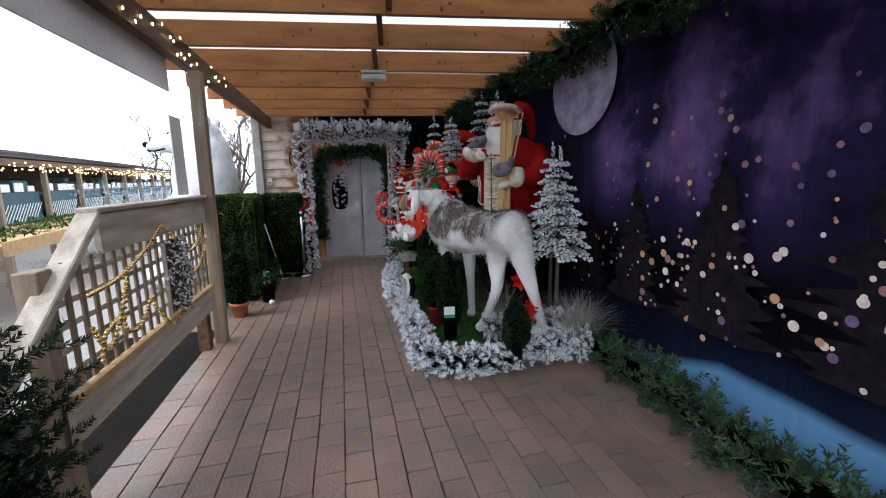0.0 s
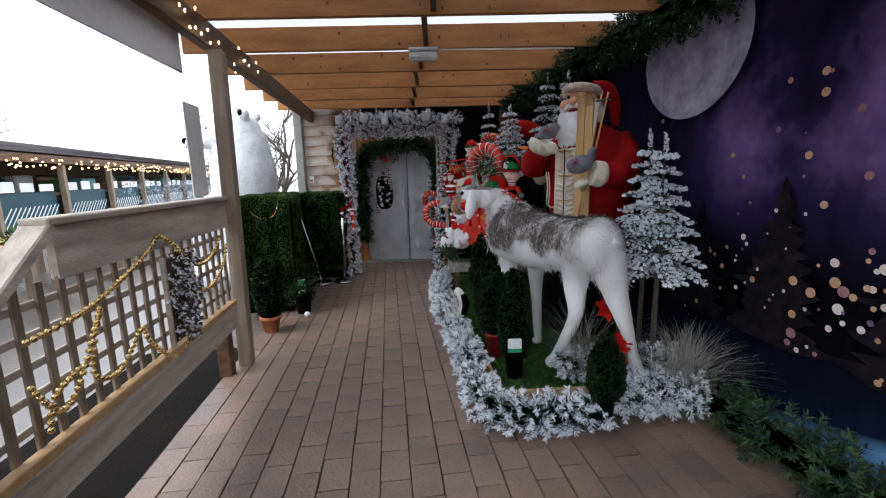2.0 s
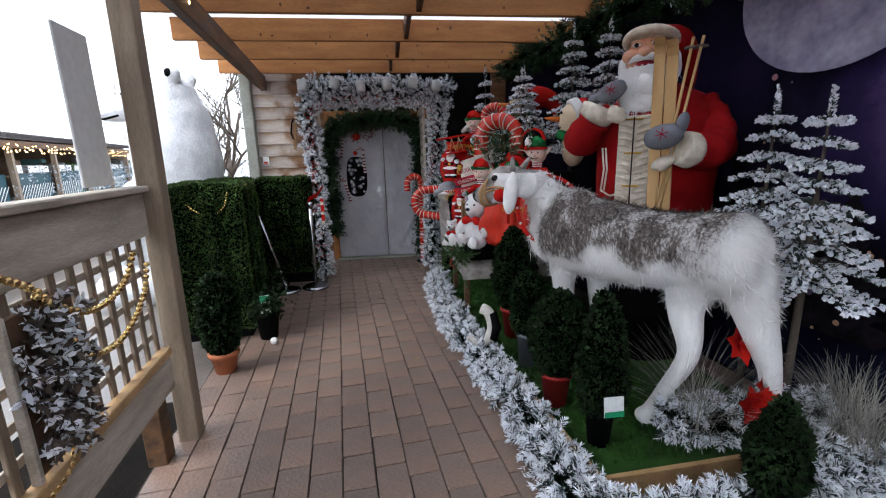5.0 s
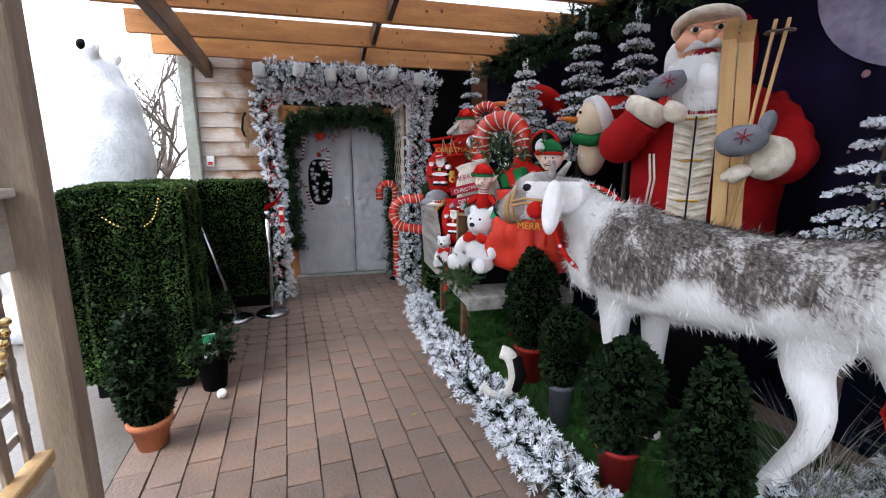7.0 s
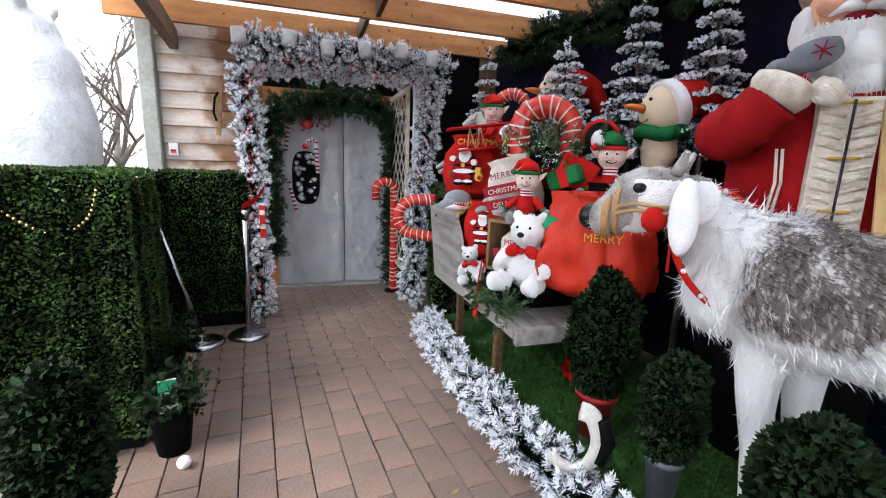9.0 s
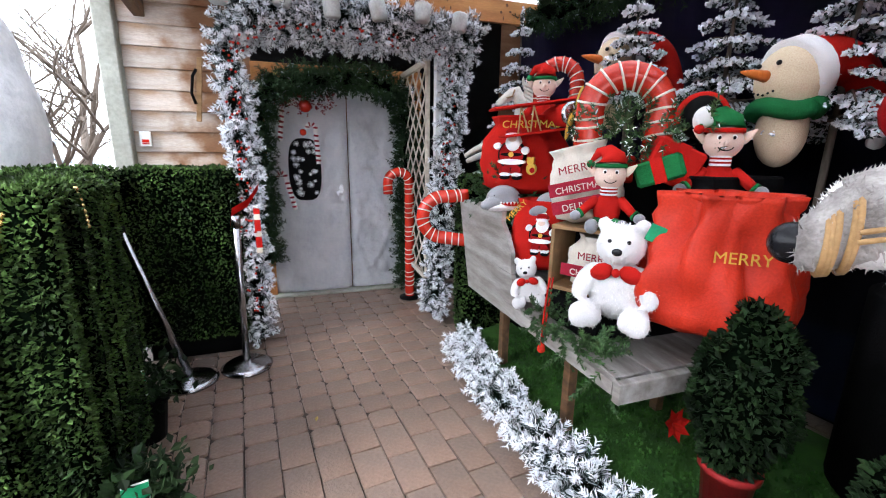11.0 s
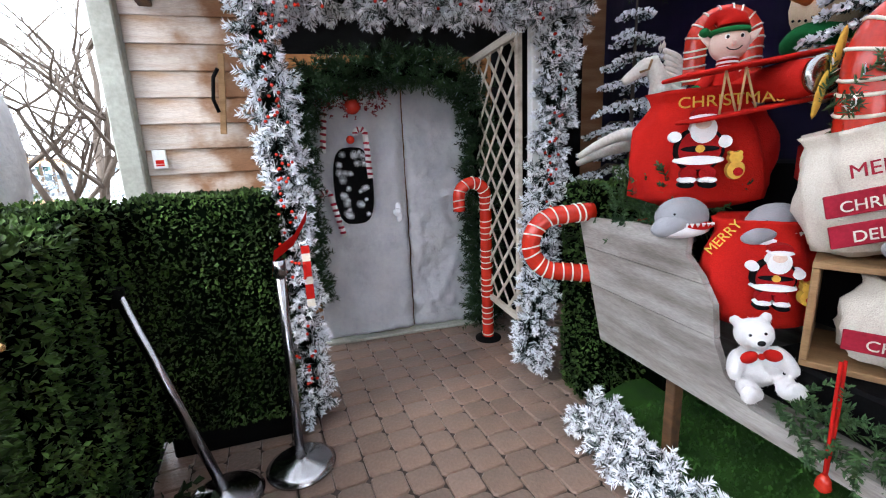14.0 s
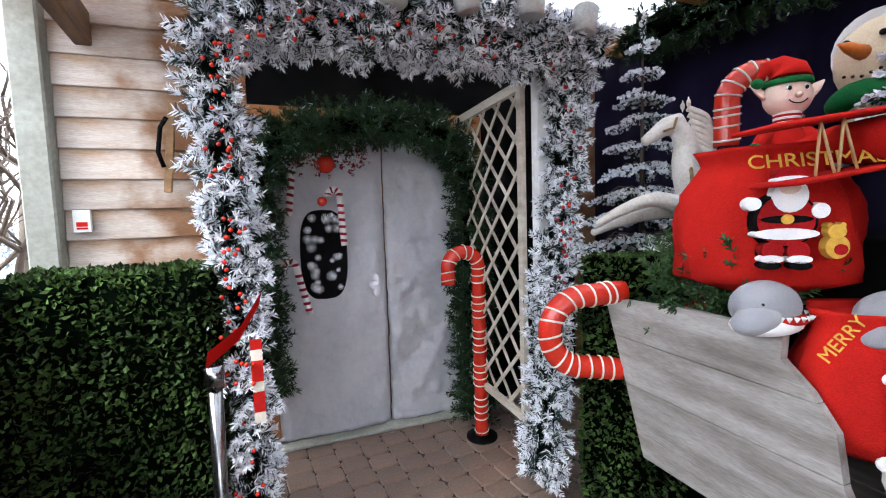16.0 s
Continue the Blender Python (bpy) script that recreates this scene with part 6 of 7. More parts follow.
    blob(bm, (-0.01, -0.15, 1.93), (0.165, 0.11, 0.085), mi=4, rough=0.12)
    blob(bm, (0.01, -0.20, 1.84), (0.15, 0.10, 0.13), mi=4, rough=0.14)
    blob(bm, (0.02, -0.235, 1.77), (0.10, 0.075, 0.08), mi=4, rough=0.14)
    for k in range(1300):
        a, z = random.uniform(-1.4, 1.4), random.uniform(1.74, 2.0)
        r = 0.175 * (0.62 + 0.38 * min(1, (z - 1.72) / 0.16))
        c = Vector((0.005 + r * math.sin(a), -0.14 - 0.09 * (2.0 - z) / 0.26 - r * 0.62 * math.cos(a), z))
        e_ = c + Vector((random.gauss(0, 0.014) - c.x * 0.08, -0.012, -random.uniform(0.03, 0.075)))
        s_ = Vector((0.0035, 0.001, 0))
        bm.faces.new([bm.verts.new(q) for q in (c - s_, c + s_, e_)]).material_index = 4
    ring = [Vector((-0.01 + 0.145 * math.cos(a), -0.065 + 0.15 * math.sin(a), 2.165 - 0.04 * math.sin(a))) for a in lin(0, 2 * math.pi, 26)]
    tube(bm, ring, 0.028, 12, mi=1)
    blob(bm, (-0.01, -0.055, 2.195), (0.145, 0.14, 0.05), mi=1)
    blob(bm, (0.03, 0.06, 2.14), (0.155, 0.13, 0.115), mi=0)
    tube(bm, curve_pts([(0.05, 0.05, 2.18), (0.14, 0.10, 2.18), (0.20, 0.13, 2.06), (0.21, 0.15, 1.88)], 4), list(lin(0.10, 0.03, 13)), 12, mi=0)
    return bm


SANTA = Matrix.Translation((1.84, 4.48, 0)) @ Z(-42)
doll("father_christmas_figure", SANTA, big_santa(), [santa_red, cream_fur, mitten_grey, skin, white_plush, black_shine, white_gloss, print_red, gold_print], "tall bearded winter figure in a red velvet coat", "figure")
bm = bmesh.new()
lathe(bm, [(0.34, 0), (0.34, 0.83), (0.32, 0.84)], 28)
ob = part("figure_plinth", bm, black_matt)
ob.location = (1.84, 4.48, 0.07)
tagged(ob, "round black plinth under the tall figure", "plinth")
t = thing("wooden_skis", SANTA, "pair of pale wooden skis with curved tips", "skis")
for dx in (-0.033, 0.035):
    bm = bmesh.new()
    line = [Vector((0.165 + dx - 0.047 * k / 7, -0.43 + 0.15 * k / 7, 0.95 + 1.09 * k / 7 - 0.02 * (dx > 0))) for k in range(8)]
    line += [line[-1] + Vector((0, -0.02, 0.04)), line[-1] + Vector((0.0, -0.06, 0.08))]
    rings = []
    for i, c in enumerate(line):
        w_ = 0.031 if i < 9 else 0.027
        rings.append([bm.verts.new(c + Vector(o)) for o in ((-w_, -0.007, 0), (w_, -0.007, 0), (w_, 0.007, 0), (-w_, 0.007, 0))])
    for a, b in zip(rings, rings[1:]):
        for k in range(4):
            bm.faces.new((a[k], a[(k + 1) % 4], b[(k + 1) % 4], b[k]))
    bm.faces.new(rings[0][::-1]); bm.faces.new(rings[-1])
    part("ski", bm, ski_wood, t)
t = thing("ski_poles", SANTA, "two thin wooden ski poles with leather baskets", "ski poles")
for dx in (0.0, 0.05):
    foot, top_ = Vector((0.135 + dx * 0.3, -0.47, 0.97)), Vector((0.255 + dx, -0.30, 2.10))
    bm = bmesh.new()
    tube(bm, [foot, top_], [0.008, 0.008], 8)
    part("pole", bm, ski_wood, t)
    bm = bmesh.new()
    tube(bm, [top_.lerp(foot, 0.05) + Vector((0.032 * math.cos(a), 0.032 * math.sin(a), 0)) for a in lin(0, 2 * math.pi, 16)], 0.006, 6)
    part("basket", bm, bark, t)

# ---- reindeer ----
deer_fur = bpy.data.materials.new("grey_and_white_deer_fur")
deer_fur.use_nodes = True
dn, dl = deer_fur.node_tree.nodes, deer_fur.node_tree.links
dtc, dsep = dn.new("ShaderNodeTexCoord"), dn.new("ShaderNodeSeparateXYZ")
dl.new(dtc.outputs["Object"], dsep.inputs[0])
wob, hair = dn.new("ShaderNodeTexNoise"), dn.new("ShaderNodeTexNoise")
wob.inputs["Scale"].default_value, wob.inputs["Detail"].default_value = 3.2, 3
hair.inputs["Scale"].default_value, hair.inputs["Detail"].default_value = 75.0, 6
hm = dn.new("ShaderNodeMapping")
hm.inputs["Scale"].default_value = (1.0, 1.0, 0.3)
dl.new(dtc.outputs["Object"], wob.inputs["Vector"])
dl.new(dtc.outputs["Object"], hm.inputs[0])
dl.new(hm.outputs[0], hair.inputs["Vector"])
def dmath(op, a, b):
    n = dn.new("ShaderNodeMath")
    n.operation = op
    for i, q in enumerate((a, b)):
        if isinstance(q, (int, float)):
            n.inputs[i].default_value = q
        else:
            dl.new(q, n.inputs[i])
    return n.outputs[0]
def drange(src, a, b, c=0.0, d=1.0):
    n = dn.new("ShaderNodeMapRange")
    n.interpolation_type = "SMOOTHSTEP"
    for k, v in (("From Min", a), ("From Max", b), ("To Min", c), ("To Max", d)):
        n.inputs[k].default_value = v
    dl.new(src, n.inputs["Value"])
    return n.outputs[0]
zz = dmath("ADD", dsep.outputs["Z"], dmath("MULTIPLY", dmath("SUBTRACT", wob.outputs["Fac"], 0.5), 0.62))
saddle = dmath("MULTIPLY", drange(zz, 0.84, 1.02), dmath("MULTIPLY", drange(dsep.outputs["Y"], 0.36, 0.52, 1.0, 0.0), drange(dsep.outputs["Y"], -0.42, -0.26)))
notch = dmath("MULTIPLY", drange(dsep.outputs["Y"], -0.06, 0.04), drange(dsep.outputs["Y"], 0.10, 0.20, 1.0, 0.0))
notch = dmath("MULTIPLY", notch, drange(zz, 0.96, 1.10, 1.0, 0.0))
saddle = dmath("MULTIPLY", saddle, dmath("SUBTRACT", 1.0, notch))
dgeo = dn.new("ShaderNodeNewGeometry")
saddle = dmath("MULTIPLY", saddle, drange(dgeo.outputs["Random Per Island"], 0.0, 1.0, 0.72, 1.25))
saddle = dmath("MULTIPLY", saddle, drange(hair.outputs["Fac"], 0.36, 0.62, 0.5, 1.0))
patchy = dn.new("ShaderNodeTexNoise")
patchy.inputs["Scale"].default_value, patchy.inputs["Detail"].default_value = 8.0, 6
dl.new(hm.outputs[0], patchy.inputs["Vector"])
saddle = dmath("MULTIPLY", saddle, drange(patchy.outputs["Fac"], 0.36, 0.58, 0.45, 1.1))
dramp = dn.new("ShaderNodeValToRGB")
dramp.color_ramp.elements[0].color, dramp.color_ramp.elements[1].color = (0.78, 0.765, 0.755, 1), (0.028, 0.024, 0.022, 1)
mid_ = dramp.color_ramp.elements.new(0.45)
mid_.color = (0.15, 0.125, 0.112, 1)
dl.new(saddle, dramp.inputs[0])
dl.new(dramp.outputs[0], dn["Principled BSDF"].inputs["Base Color"])
dn["Principled BSDF"].inputs["Roughness"].default_value = 0.9
dbp = dn.new("ShaderNodeBump")
dbp.inputs["Strength"].default_value, dbp.inputs["Distance"].default_value = 0.5, 0.02
dl.new(hair.outputs["Fac"], dbp.inputs["Height"])
dl.new(dbp.outputs[0], dn["Principled BSDF"].inputs["Normal"])

O = Vector((1.40, 3.60, 0))
def deer():
    L = lambda *q: Vector(q) - O
    bm = bmesh.new()
    tube(bm, curve_pts([L(1.61, 3.2, 1.03), L(1.55, 3.32, 1.02), L(1.43, 3.56, 0.99), L(1.26, 3.86, 0.99), L(1.12, 4.08, 1.02), L(1.06, 4.18, 1.03)], 4), [0.08, 0.13, 0.165, 0.185, 0.19, 0.19, 0.188, 0.188, 0.19, 0.195, 0.205, 0.215, 0.222, 0.225, 0.228, 0.225, 0.22, 0.205, 0.185, 0.15, 0.10], 18, squash=1.0)
    tube(bm, curve_pts([L(1.16, 4.02, 1.08), L(1.09, 4.2, 1.12), L(1.06, 4.34, 1.21), L(1.05, 4.45, 1.28)], 4), list(lin(0.19, 0.085, 13)), 16)
    blob(bm, L(1.06, 4.22, 0.98), (0.13, 0.13, 0.18))
    blob(bm, L(1.53, 3.36, 1.0), (0.14, 0.14, 0.19))
    legs = (([L(1.48, 3.42, 0.95), L(1.46, 3.46, 0.74), L(1.44, 3.38, 0.53), L(1.385, 3.44, 0.32), L(1.325, 3.49, 0.14)], (0.14, 0.088, 0.052, 0.040, 0.040)),
            ([L(1.60, 3.30, 0.95), L(1.65, 3.25, 0.72), L(1.71, 3.22, 0.52), L(1.77, 3.23, 0.32), L(1.83, 3.19, 0.14)], (0.13, 0.082, 0.052, 0.040, 0.042)),
            ([L(1.10, 4.06, 0.95), L(1.10, 4.07, 0.7), L(1.12, 4.05, 0.42), L(1.12, 4.02, 0.10)], (0.12, 0.07, 0.045, 0.036)),
            ([L(1.30, 4.05, 0.95), L(1.32, 4.06, 0.7), L(1.33, 4.05, 0.42), L(1.34, 4.02, 0.10)], (0.12, 0.07, 0.045, 0.036)))
    for pts, widths in legs:
        n = 4 * (len(pts) - 1) + 1
        tube(bm, curve_pts(pts, 4), [float(np.interp(k / 4, range(len(widths)), widths)) for k in range(n)], 12)
        blob(bm, pts[-1] + Vector((-0.012, 0, 0.0)), (0.052, 0.056, 0.045), sub=2)
    blob(bm, L(1.60, 3.21, 1.06), (0.035, 0.035, 0.06))
    bm = skinned(bm, 0.017, 6)
    add_fur(bm, 24000, 0.048, 0.0034, (0.25, -0.7, -0.6), 0.16, keep=lambda p: p[:, 2] > 0.75)
    add_fur(bm, 5200, 0.075, 0.0032, (0.1, -0.35, -1), 0.14, keep=lambda p: (p[:, 1] > 0.46) & (p[:, 2] > 0.85))
    add_fur(bm, 2500, 0.03, 0.003, (0, 0, -1), 0.25, keep=lambda p: p[:, 2] < 0.8)
    # head
    hd = bmesh.new()
    tube(hd, curve_pts([L(0.898, 4.258, 1.306), L(0.810, 4.379, 1.296), L(0.749, 4.415, 1.250), L(0.689, 4.451, 1.213), L(0.669, 4.479, 1.203)], 3), [0.07, 0.09, 0.105, 0.112, 0.11, 0.10, 0.09, 0.08, 0.072, 0.066, 0.062, 0.056, 0.04], 18)
    tube(hd, [L(0.898, 4.258, 1.296), L(1.06, 4.42, 1.26)], [0.09, 0.11], 14)
    blob(hd, L(0.792, 4.390, 1.227), (0.095, 0.085, 0.065))
    hd = skinned(hd, 0.012, 3)
    add_fur(hd, 2600, 0.022, 0.0025, (1, 0, -0.1), 0.2)
    for f in hd.faces:
        c_ = f.calc_center_median()
        f.material_index = 1 if c_.z > 1.361 or c_.x < -0.676 else 3
    tmp = bpy.data.meshes.new("tmp")
    hd.to_mesh(tmp)
    hd.free()
    bm.from_mesh(tmp)
    bpy.data.meshes.remove(tmp)
    head_c, head_d, head_s = L(0.810, 4.379, 1.296), Vector((0.590, -0.807, 0)), Vector((0.807, 0.590, 0))
    muzzle = L(0.689, 4.451, 1.203)
    blob(bm, muzzle - head_d * 0.035 + Vector((0, 0, 0.01)), (0.052, 0.052, 0.052), mi=2)
    for q in (-1, 1):
        blob(bm, head_c + head_s * 0.098 * q + Vector((0, 0, 0.035)), (0.024, 0.024, 0.02), mi=2, sub=2)
        blob(bm, head_c + head_d * 0.15 + head_s * 0.13 * q - Vector((0, 0, 0.05)), (0.045, 0.045, 0.13), rot=(10 * q, 10, 0), mi=3)
        tube(bm, [head_c + head_d * 0.10 + head_s * 0.05 * q + Vector((0, 0, 0.09)), head_c + head_d * 0.13 + head_s * 0.09 * q + Vector((0, 0, 0.16))], [0.022, 0.010], 8, mi=1)
    for k, r in ((0.50, 0.098), (0.56, 0.094), (0.74, 0.083), (0.80, 0.079), (0.86, 0.075)):      # rope halter
        c_ = head_c.lerp(muzzle, k)
        tube(bm, [c_ + head_s * r * math.cos(a) + Vector((0, 0, r * math.sin(a))) for a in lin(0, 2 * math.pi, 18)], 0.007, 6, mi=4)
    for z in (-0.01, 0.012):
        tube(bm, [head_c.lerp(muzzle, 0.5) - head_s * 0.1 + Vector((0, 0, z)), head_c - head_s * 0.112 + Vector((0, 0, z - 0.03)), head_c + head_d * 0.14 - head_s * 0.115 + Vector((0, 0, z - 0.04))], 0.007, 6, mi=4)
    blob(bm, head_c + head_d * 0.06 - head_s * 0.11 - Vector((0, 0, 0.07)), (0.05, 0.035, 0.045), mi=5, sub=2)
    tube(bm, [head_c + head_d * 0.12 - head_s * 0.115 - Vector((0, 0, h_)) for h_ in (0.07, 0.16, 0.24)], [0.02, 0.016, 0.02], 6, mi=5, squash=0.3)
    ring = [L(1.07, 4.24, 1.14) + Vector((0.205 * math.cos(a), 0.10 * math.sin(a) - 0.03 * math.cos(a), 0.215 * math.sin(a) - 0.02)) for a in lin(0, 2 * math.pi, 30)]
    tube(bm, ring, 0.012, 8, mi=5)
    for k in range(0, 30, 2):
        blob(bm, ring[k] * 1.0 + Vector((-0.006, -0.014, 0)), 0.010, mi=3, sub=1)
    return bm


head_fur = material("grey_brown_muzzle_fur", (0.46, 0.43, 0.41), (0.17, 0.15, 0.14), rough=0.9, scale=14, fine=120, bump=0.5)
gold_cord = material("gold_halter_cord", (0.42, 0.25, 0.11), rough=0.6)
ob = doll("reindeer_figure", Matrix.Translation(O), deer(), [deer_fur, head_fur, black_shine, white_fur, gold_cord, red_felt], "life-size grey and white furry reindeer with a red collar", "deer figure")

# ---- old ice skate at the display's edge ----
t = thing("ice_skate", Matrix.Translation((0.66, 4.42, 0.14)) @ Z(-35), "vintage black and white ice skate standing in the garland", "ice skate")
bm = bmesh.new()
tube(bm, curve_pts([(-0.10, 0, 0.06), (-0.03, 0, 0.02), (0.05, 0, 0.06), (0.08, 0, 0.17), (0.05, 0, 0.27), (0.0, 0, 0.29)], 4), [0.024] * 21, 10, squash=1.6)
part("sole", bm, horse_white, t)
bm = bmesh.new()
tube(bm, [(0.085, 0, 0.08), (0.112, 0, 0.17), (0.085, 0, 0.27)], [0.03, 0.034, 0.028], 10)
part("boot", bm, black_matt, t)

t = thing("toy_tassel", (0.60, 5.42, 0.48), "red pull cord with a wooden knob hanging over the sleigh", "pull cord")
for dx in (0.0, 0.018):
    bm = bmesh.new()
    tube(bm, curve_pts([(0.03 + dx, 0.02, 0.36), (0.0 + dx, 0.0, 0.2), (-0.012 + dx * 0.3, -0.01, 0.05)], 5), 0.0045, 6)
    part("cord", bm, red_felt, t)
bm = bmesh.new()
lathe(bm, [(0.014, 0), (0.02, 0.01), (0.016, 0.035), (0.007, 0.05)], 12, Matrix.Translation((-0.01, -0.01, 0)))
part("knob", bm, red_gloss, t)
leaf_yellow = material("fallen_yellow_leaf", (0.40, 0.33, 0.06), (0.28, 0.2, 0.05), rough=0.6)
for x, y, a in ((2.02, 1.68, 20), (-0.45, 5.9, 80), (-0.12, 3.05, 140), (0.2, 4.6, 30), (-0.5, 3.2, 200), (0.35, 2.2, 300)):
    bm = bmesh.new()
    vs = [bm.verts.new(q) for q in ((-0.022, 0, 0.002), (0, 0.010, 0.007), (0.028, 0, 0.002), (0, -0.010, 0.006))]
    bm.faces.new(vs)
    ob = part("fallen_leaf", bm, leaf_yellow)
    ob.matrix_world = Matrix.Translation((x, y, 0.001)) @ Z(a)
    tagged(ob, "small yellow fallen leaf lying on the paving", "leaf", "fallen leaves")

# ---- outside ----
bm = bmesh.new()
blob(bm, (-0.06, 0, 0.85), (0.47, 0.46, 0.92)); blob(bm, (0.04, 0, 1.55), (0.47, 0.42, 0.75)); blob(bm, (0.07, 0, 1.95), (0.38, 0.34, 0.42)); blob(bm, (0.05, 0, 2.2), (0.30, 0.29, 0.32)); blob(bm, (-0.22, 0, 2.15), (0.32, 0.23, 0.21)); blob(bm, (-0.52, 0, 2.09), (0.26, 0.12, 0.10))
for q in (-1, 1):
    blob(bm, (0.2, 0.19 * q, 2.46), (0.085, 0.06, 0.09)); blob(bm, (-0.38, 0.36 * q, 0.9), (0.2, 0.16, 0.5), rot=(0, 15, 0)); blob(bm, (-0.45, 0.36 * q, 0.18), (0.42, 0.22, 0.24))
bm = skinned(bm, 0.03, 5)
blob(bm, (-0.76, 0, 2.12), (0.05, 0.055, 0.05), mi=1, sub=2)
for q in (-1, 1):
    blob(bm, (-0.36, 0.14 * q, 2.27), 0.022, mi=1, sub=2)
    blob(bm, (0.17, 0.21 * q, 2.47), (0.045, 0.056, 0.05), mi=1, sub=2)
tube(bm, [(-0.42, -0.17, 2.05), (-0.60, -0.11, 2.02), (-0.72, -0.07, 2.03)], 0.012, 6, mi=1)
doll("polar_bear_statue", Matrix.Translation((-2.36, 6.97, -0.06)), bm, [material("white_painted_bear", (0.80, 0.81, 0.82), (0.62, 0.63, 0.65), rough=0.7, scale=9, fine=40, bump=1.0), black_matt], "giant white polar bear statue sitting outside", "statue")

teal = material("dark_teal_panel", (0.02, 0.07, 0.09), (0.012, 0.045, 0.06), rough=0.5, scale=2)
felt_roof = material("grey_brown_roof_felt", (0.10, 0.085, 0.085), (0.07, 0.06, 0.06), spec=0.1, rough=0.9, scale=1, fine=30)
stock = [material("stock_" + n_, c, rough=0.7, scale=6) for n_, c in (("brown", (0.25, 0.17, 0.11)), ("grey", (0.35, 0.34, 0.33)), ("aqua", (0.20, 0.45, 0.43)), ("white", (0.6, 0.6, 0.6)), ("green", (0.08, 0.16, 0.05)))]
AWAY = Matrix.Translation((-12.1, 15.2, 0)) @ Matrix.Rotation(radians(15), 4, "Z")
shed = thing("open_sales_shed", AWAY, "long low open-fronted sales shed with a dark felt roof", "shed")
bm = bmesh.new()
vs = [bm.verts.new(q) for q in ((0.4, -24, 2.42), (-4.5, -24, 3.35), (-4.5, 34, 3.35), (0.4, 34, 2.42))]
bm.faces.new(vs)
bmesh.ops.solidify(bm, geom=bm.faces[:], thickness=0.1)
part("roof", bm, felt_roof, shed)
bm = bmesh.new()
box(bm, 0.3, 0.42, -24, 34, 2.12, 2.36)
part("fascia", bm, dark_beam, shed)
bm = bmesh.new()
box(bm, -4.6, -4.4, -24, 34, -0.06, 3.2)
part("back_wall", bm, stock[0], shed)
bm = bmesh.new()
for k in range(420):
    blob(bm, (0.46 + random.uniform(-0.05, 0.08), random.uniform(-24, 34), random.uniform(1.95, 2.25)), (0.03, 0.03, 0.03), sub=1)
part("fairy_lights", bm, glow("amber_bulb", (1.0, 0.6, 0.25), 2.0), shed, "amber fairy lights under the eaves", kind="stuff")
for k in range(18):
    y = -23 + 3.2 * k
    bm = bmesh.new()
    box(bm, 0.2, 0.36, y, y + 0.16, -0.06, 2.12)
    part("post", bm, post_wood, shed)
    bm = bmesh.new()
    box(bm, 0.1, 0.16, y + 0.3, y + 3.0, 0.2, 1.25)
    panel = part("panel", bm, teal, shed, "dark teal panel")
    bm = bmesh.new()
    for j in range(12):
        box(bm, 0.165, 0.18, -0.75, 0.75, -0.012, 0.012, m=Matrix.Translation((0, y + 0.55 + 0.2 * j, 0.55)) @ Matrix.Rotation(radians(45), 4, "X") @ Matrix.Diagonal((1, 0.55, 1, 1)))
    part("trellis", bm, sheet_white, panel, "white trellis strips")
    for j in range(3):
        bm = bmesh.new()
        w_ = random.uniform(0.4, 0.8)
        yy = y + 0.4 + 0.85 * j
        box(bm, 0.2, 0.23, yy, yy + w_, 1.27, 1.27 + random.uniform(0.2, 0.3), 0.01)
        part("price_board", bm, sheet_white, shed, "white price board")
for k in range(90):
    bm = bmesh.new()
    s_ = (random.uniform(0.15, 0.4), random.uniform(0.2, 0.6), random.uniform(0.2, 0.55))
    box(bm, -s_[0], s_[0], -s_[1], s_[1], 0, s_[2] * 1.3, 0.05)
    ob = part("stock_box", bm, stock[k % 5])
    ob.matrix_world = AWAY @ Matrix.Translation((-1.2 - 0.9 * (k % 3), -23 + 0.64 * k, 1.2))
    tagged(ob, "boxed goods stacked on the shed's shelves", "goods", "stock in the shed")
bm = bmesh.new()
box(bm, -3.6, -0.6, -24, 34, 1.1, 1.19)
for k in range(20):
    box(bm, -0.8, -0.7, -23.5 + 3 * k, -23.4 + 3 * k, -0.06, 1.1)
part("shelf", bm, stock[0], shed)
for k in range(7):
    t = thing("plant_bench", Matrix.Translation((-5.2 - 0.55 * k, 5.0 + 2.3 * k, -0.06)) @ Matrix.Rotation(radians(14), 4, "Z"), "slatted timber sales bench with young plants", "bench", "timber plant benches")
    for j in range(5):
        bm = bmesh.new()
        box(bm, -0.6 + 0.24 * j, -0.4 + 0.24 * j, -1.0, 1.0, 0.66, 0.7)
        part("slat", bm, raw_wood, t)
    for x in (-0.62, 0.62):
        bm = bmesh.new()
        box(bm, x - 0.02, x + 0.02, -1.02, 1.02, 0.55, 0.76)
        part("side_board", bm, raw_wood, t)
        for y in (-0.95, 0.95):
            bm = bmesh.new()
            box(bm, x - 0.045, x + 0.045, y - 0.045, y + 0.045, 0, 0.55)
            part("leg", bm, post_wood, t)
    p = np.stack([rng.uniform(-0.5, 0.5, 350), rng.uniform(-0.9, 0.9, 350), rng.uniform(0.7, 0.86, 350)], 1)
    foliage("seedlings", [leaf_arrays(p, np.tile([0, 0, 1.0], (350, 1)), 0.08, 0.9)], hedge_leaf, t, kind="stuff")


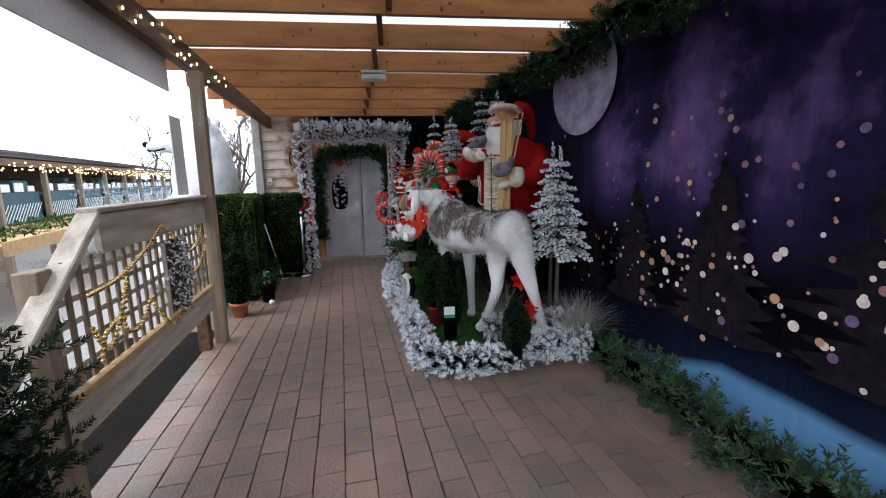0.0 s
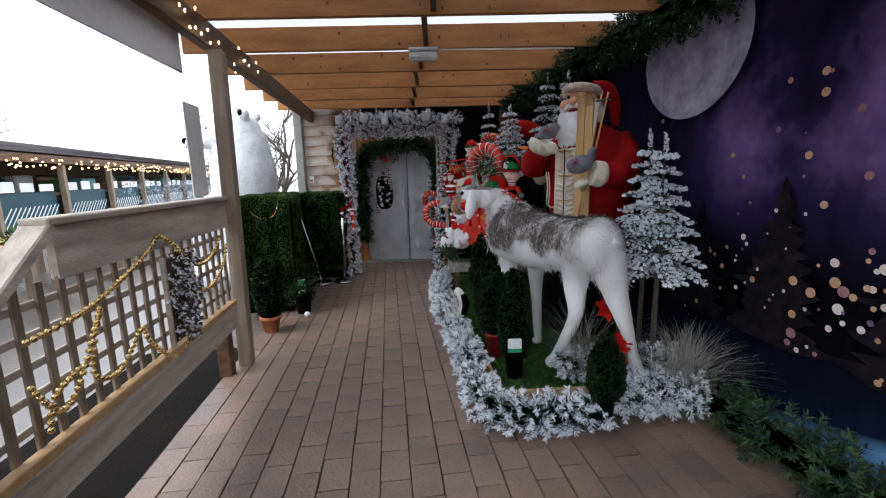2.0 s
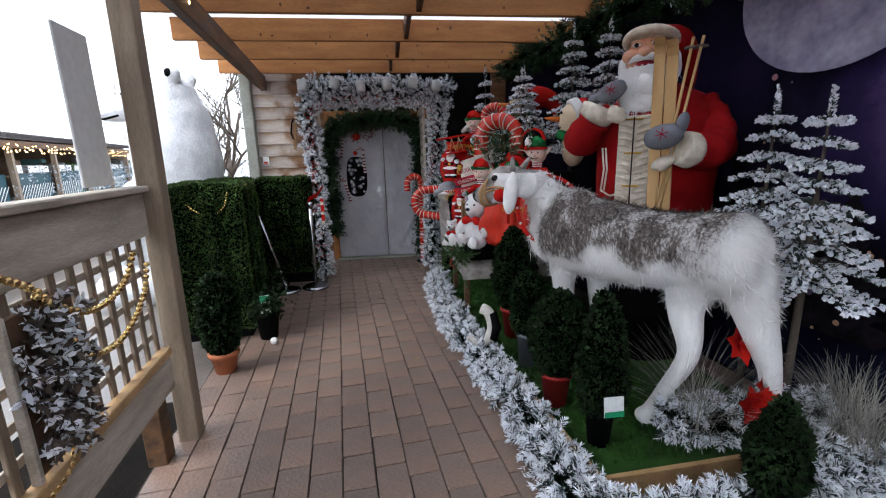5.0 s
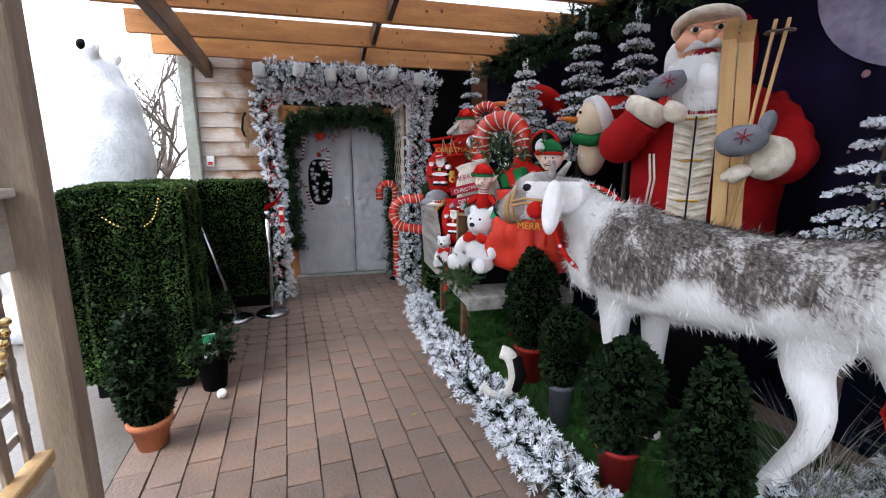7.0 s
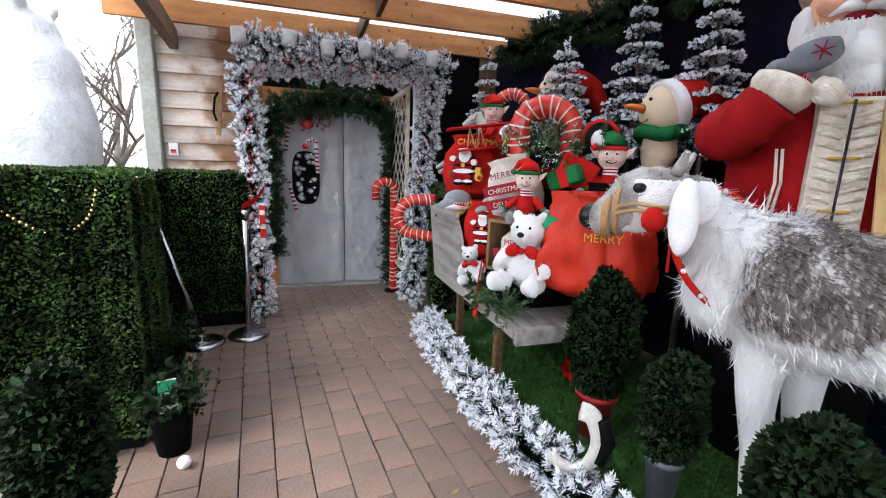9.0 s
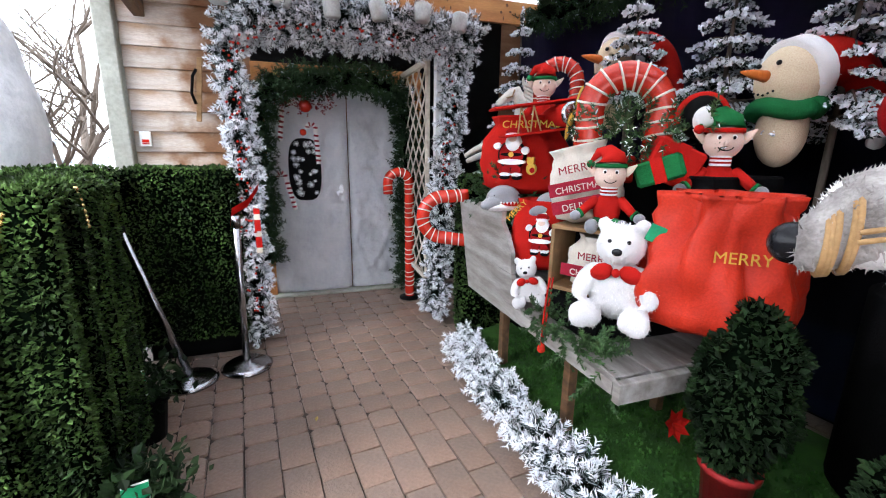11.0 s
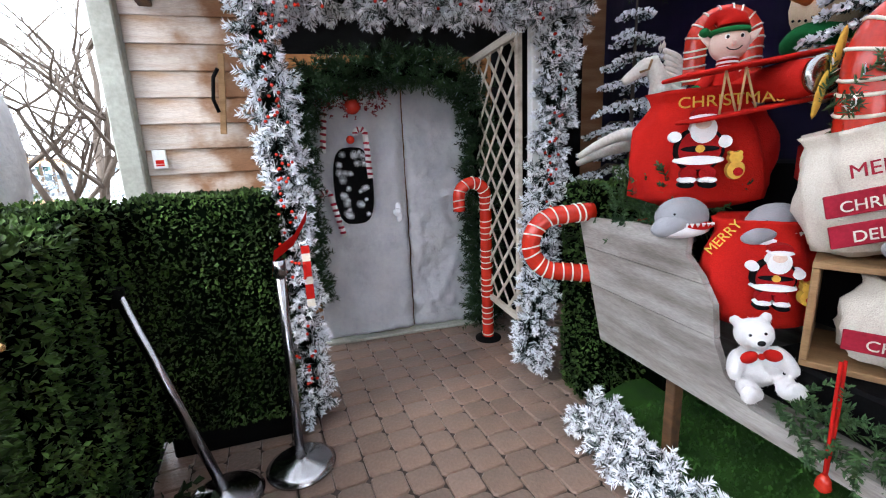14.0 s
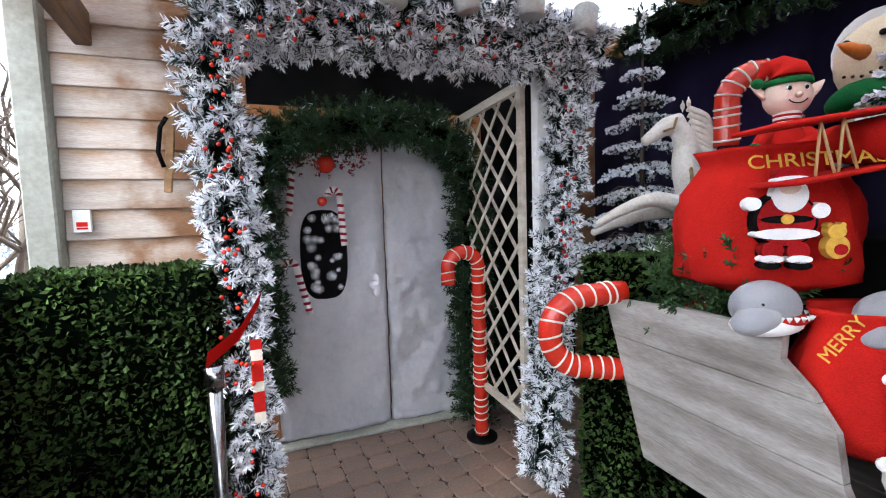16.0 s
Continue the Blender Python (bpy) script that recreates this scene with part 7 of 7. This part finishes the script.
def bare_tree(x, y, h, seed, label):
    r_ = random.Random(seed)
    t = thing("bare_tree", (x, y, -0.06), label, "tree", "leafless winter trees")
    bm, tw = bmesh.new(), bmesh.new()
    def grow(p, d, L, r, depth):
        pts = [p]
        for _ in range(3):
            d = (d + Vector((r_.gauss(0, 0.16), r_.gauss(0, 0.16), r_.uniform(-0.02, 0.12)))).normalized()
            pts.append(pts[-1] + d * L / 3)
        tube(bm if depth < 2 else tw, pts, [r, r * 0.85, r * 0.72, r * 0.6], 6 if depth < 2 else 4)
        if depth < 5:
            for k in range(3 if depth else 5):
                q = pts[r_.randint(1, 3)]
                side = Vector((r_.gauss(0, 1), r_.gauss(0, 1), r_.uniform(-0.1, 0.8))).normalized()
                grow(q, (d * 0.5 + side * 0.8).normalized(), L * r_.uniform(0.55, 0.75), r * 0.55, depth + 1)
    grow(Vector((0, 0, 0)), Vector((0, 0, 1)), h * 0.45, h * 0.018, 0)
    part("trunk", bm, bark, t)
    part("crown", tw, bark, t, "fine bare twigs", kind="stuff")
    return t


bare_tree(-3.22, 10.1, 4.2, 1, "bare dark winter tree behind the shed")
bare_tree(-4.4, 17.5, 6.0, 2, "bare winter tree in the yard")
bare_tree(-6.0, 26.0, 7.5, 3, "bare winter tree at the yard's edge")
bare_tree(-22.0, 44.0, 9.0, 4, "tall bare tree beyond the sales shed")
bare_tree(-30.0, 30.0, 9.0, 5, "tall bare tree beyond the sales shed")
p = np.stack([rng.uniform(-7, -2.2, 6000), rng.uniform(10.5, 12.5, 6000), rng.uniform(0.0, 1.5, 6000)], 1)
tagged(foliage("frosted_shrubs", [leaf_arrays(p, rng.normal(size=p.shape), 0.05, 1.0)], flock_grey, kind="stuff"), "pale frosted shrubs behind the statue", "shrubs")

# ---- paving blocks ----
BW, BL, GAP = 0.153, 0.233, 0.005
blocks = []
for k in range(8):
    b = bmesh.new()
    long_ = BL if k < 4 else BL * 0.66
    w_, l_ = BW / 2 - GAP / 2, long_ / 2 - GAP / 2
    ring_ = []
    for sx, sy in ((-1, -1), (1, -1), (1, 1), (-1, 1)):
        jx, jy = random.uniform(-0.003, 0.003), random.uniform(-0.004, 0.004)
        cut_ = (0.005 if k < 4 else 0.018) * random.uniform(0.5, 1.2)
        first, second = ((sx * w_ + jx, sy * (l_ - cut_) + jy), (sx * (w_ - cut_) + jx, sy * l_ + jy))
        ring_ += [first, second] if sx * sy > 0 else [second, first]
    top = [b.verts.new((x * (0.975 if k < 4 else 0.92), y * (0.985 if k < 4 else 0.94), 0.0)) for x, y in ring_]
    rim = [b.verts.new((x, y, -0.004 if k < 4 else -0.007)) for x, y in ring_]
    low = [b.verts.new((x, y, -0.03)) for x, y in ring_]
    b.faces.new(top)
    for i in range(8):
        j = (i + 1) % 8
        b.faces.new((rim[i], rim[j], top[j], top[i])).smooth = False
        b.faces.new((low[i], low[j], rim[j], rim[i]))
    me = bpy.data.meshes.new("paving_block")
    b.to_mesh(me)
    b.free()
    me.materials.append(paver)
    blocks.append(me)
far_v, far_f = [], []
made = 0
for c in range(25):
    u = -0.08 + BW * c
    off = BL * ((0.5 * c) % 1.0) + random.uniform(-0.02, 0.02)
    rows_ = [-5.0 + off + BL * r for r in range(46)]
    last_ = rows_[-1] + BL / 2
    rows_ += [last_ + BL * 0.66 * (r + 0.5) for r in range(26)]
    for r, v in enumerate(rows_):
        me = random.choice(blocks[:4] if r < 46 else blocks[4:])
        z = random.uniform(-0.002, 0.001)
        tilt = (random.uniform(-0.005, 0.005), random.uniform(-0.005, 0.005))
        m = Matrix.Translation((u + BW / 2, v, z)) @ Matrix.Rotation(tilt[0], 4, "X") @ Matrix.Rotation(tilt[1], 4, "Y")
        if 0.3 < u < 1.75 and 2.6 < v < 8.3 and made < 300 and ((v > 5.4) or (v > 2.6 and u > 0.3)):
            o = bpy.data.objects.new("paving_block", me)
            scene.collection.objects.link(o)
            o.parent = floor_bed
            o.matrix_local = m
            made += 1
        else:
            k = len(far_v)
            far_v += [(m @ q.co)[:] for q in me.vertices]
            far_f += [tuple(k + i for i in p_.vertices) for p_ in me.polygons]
raw("paving_field", far_v, far_f, paver, parent=floor_bed, kind="stuff")
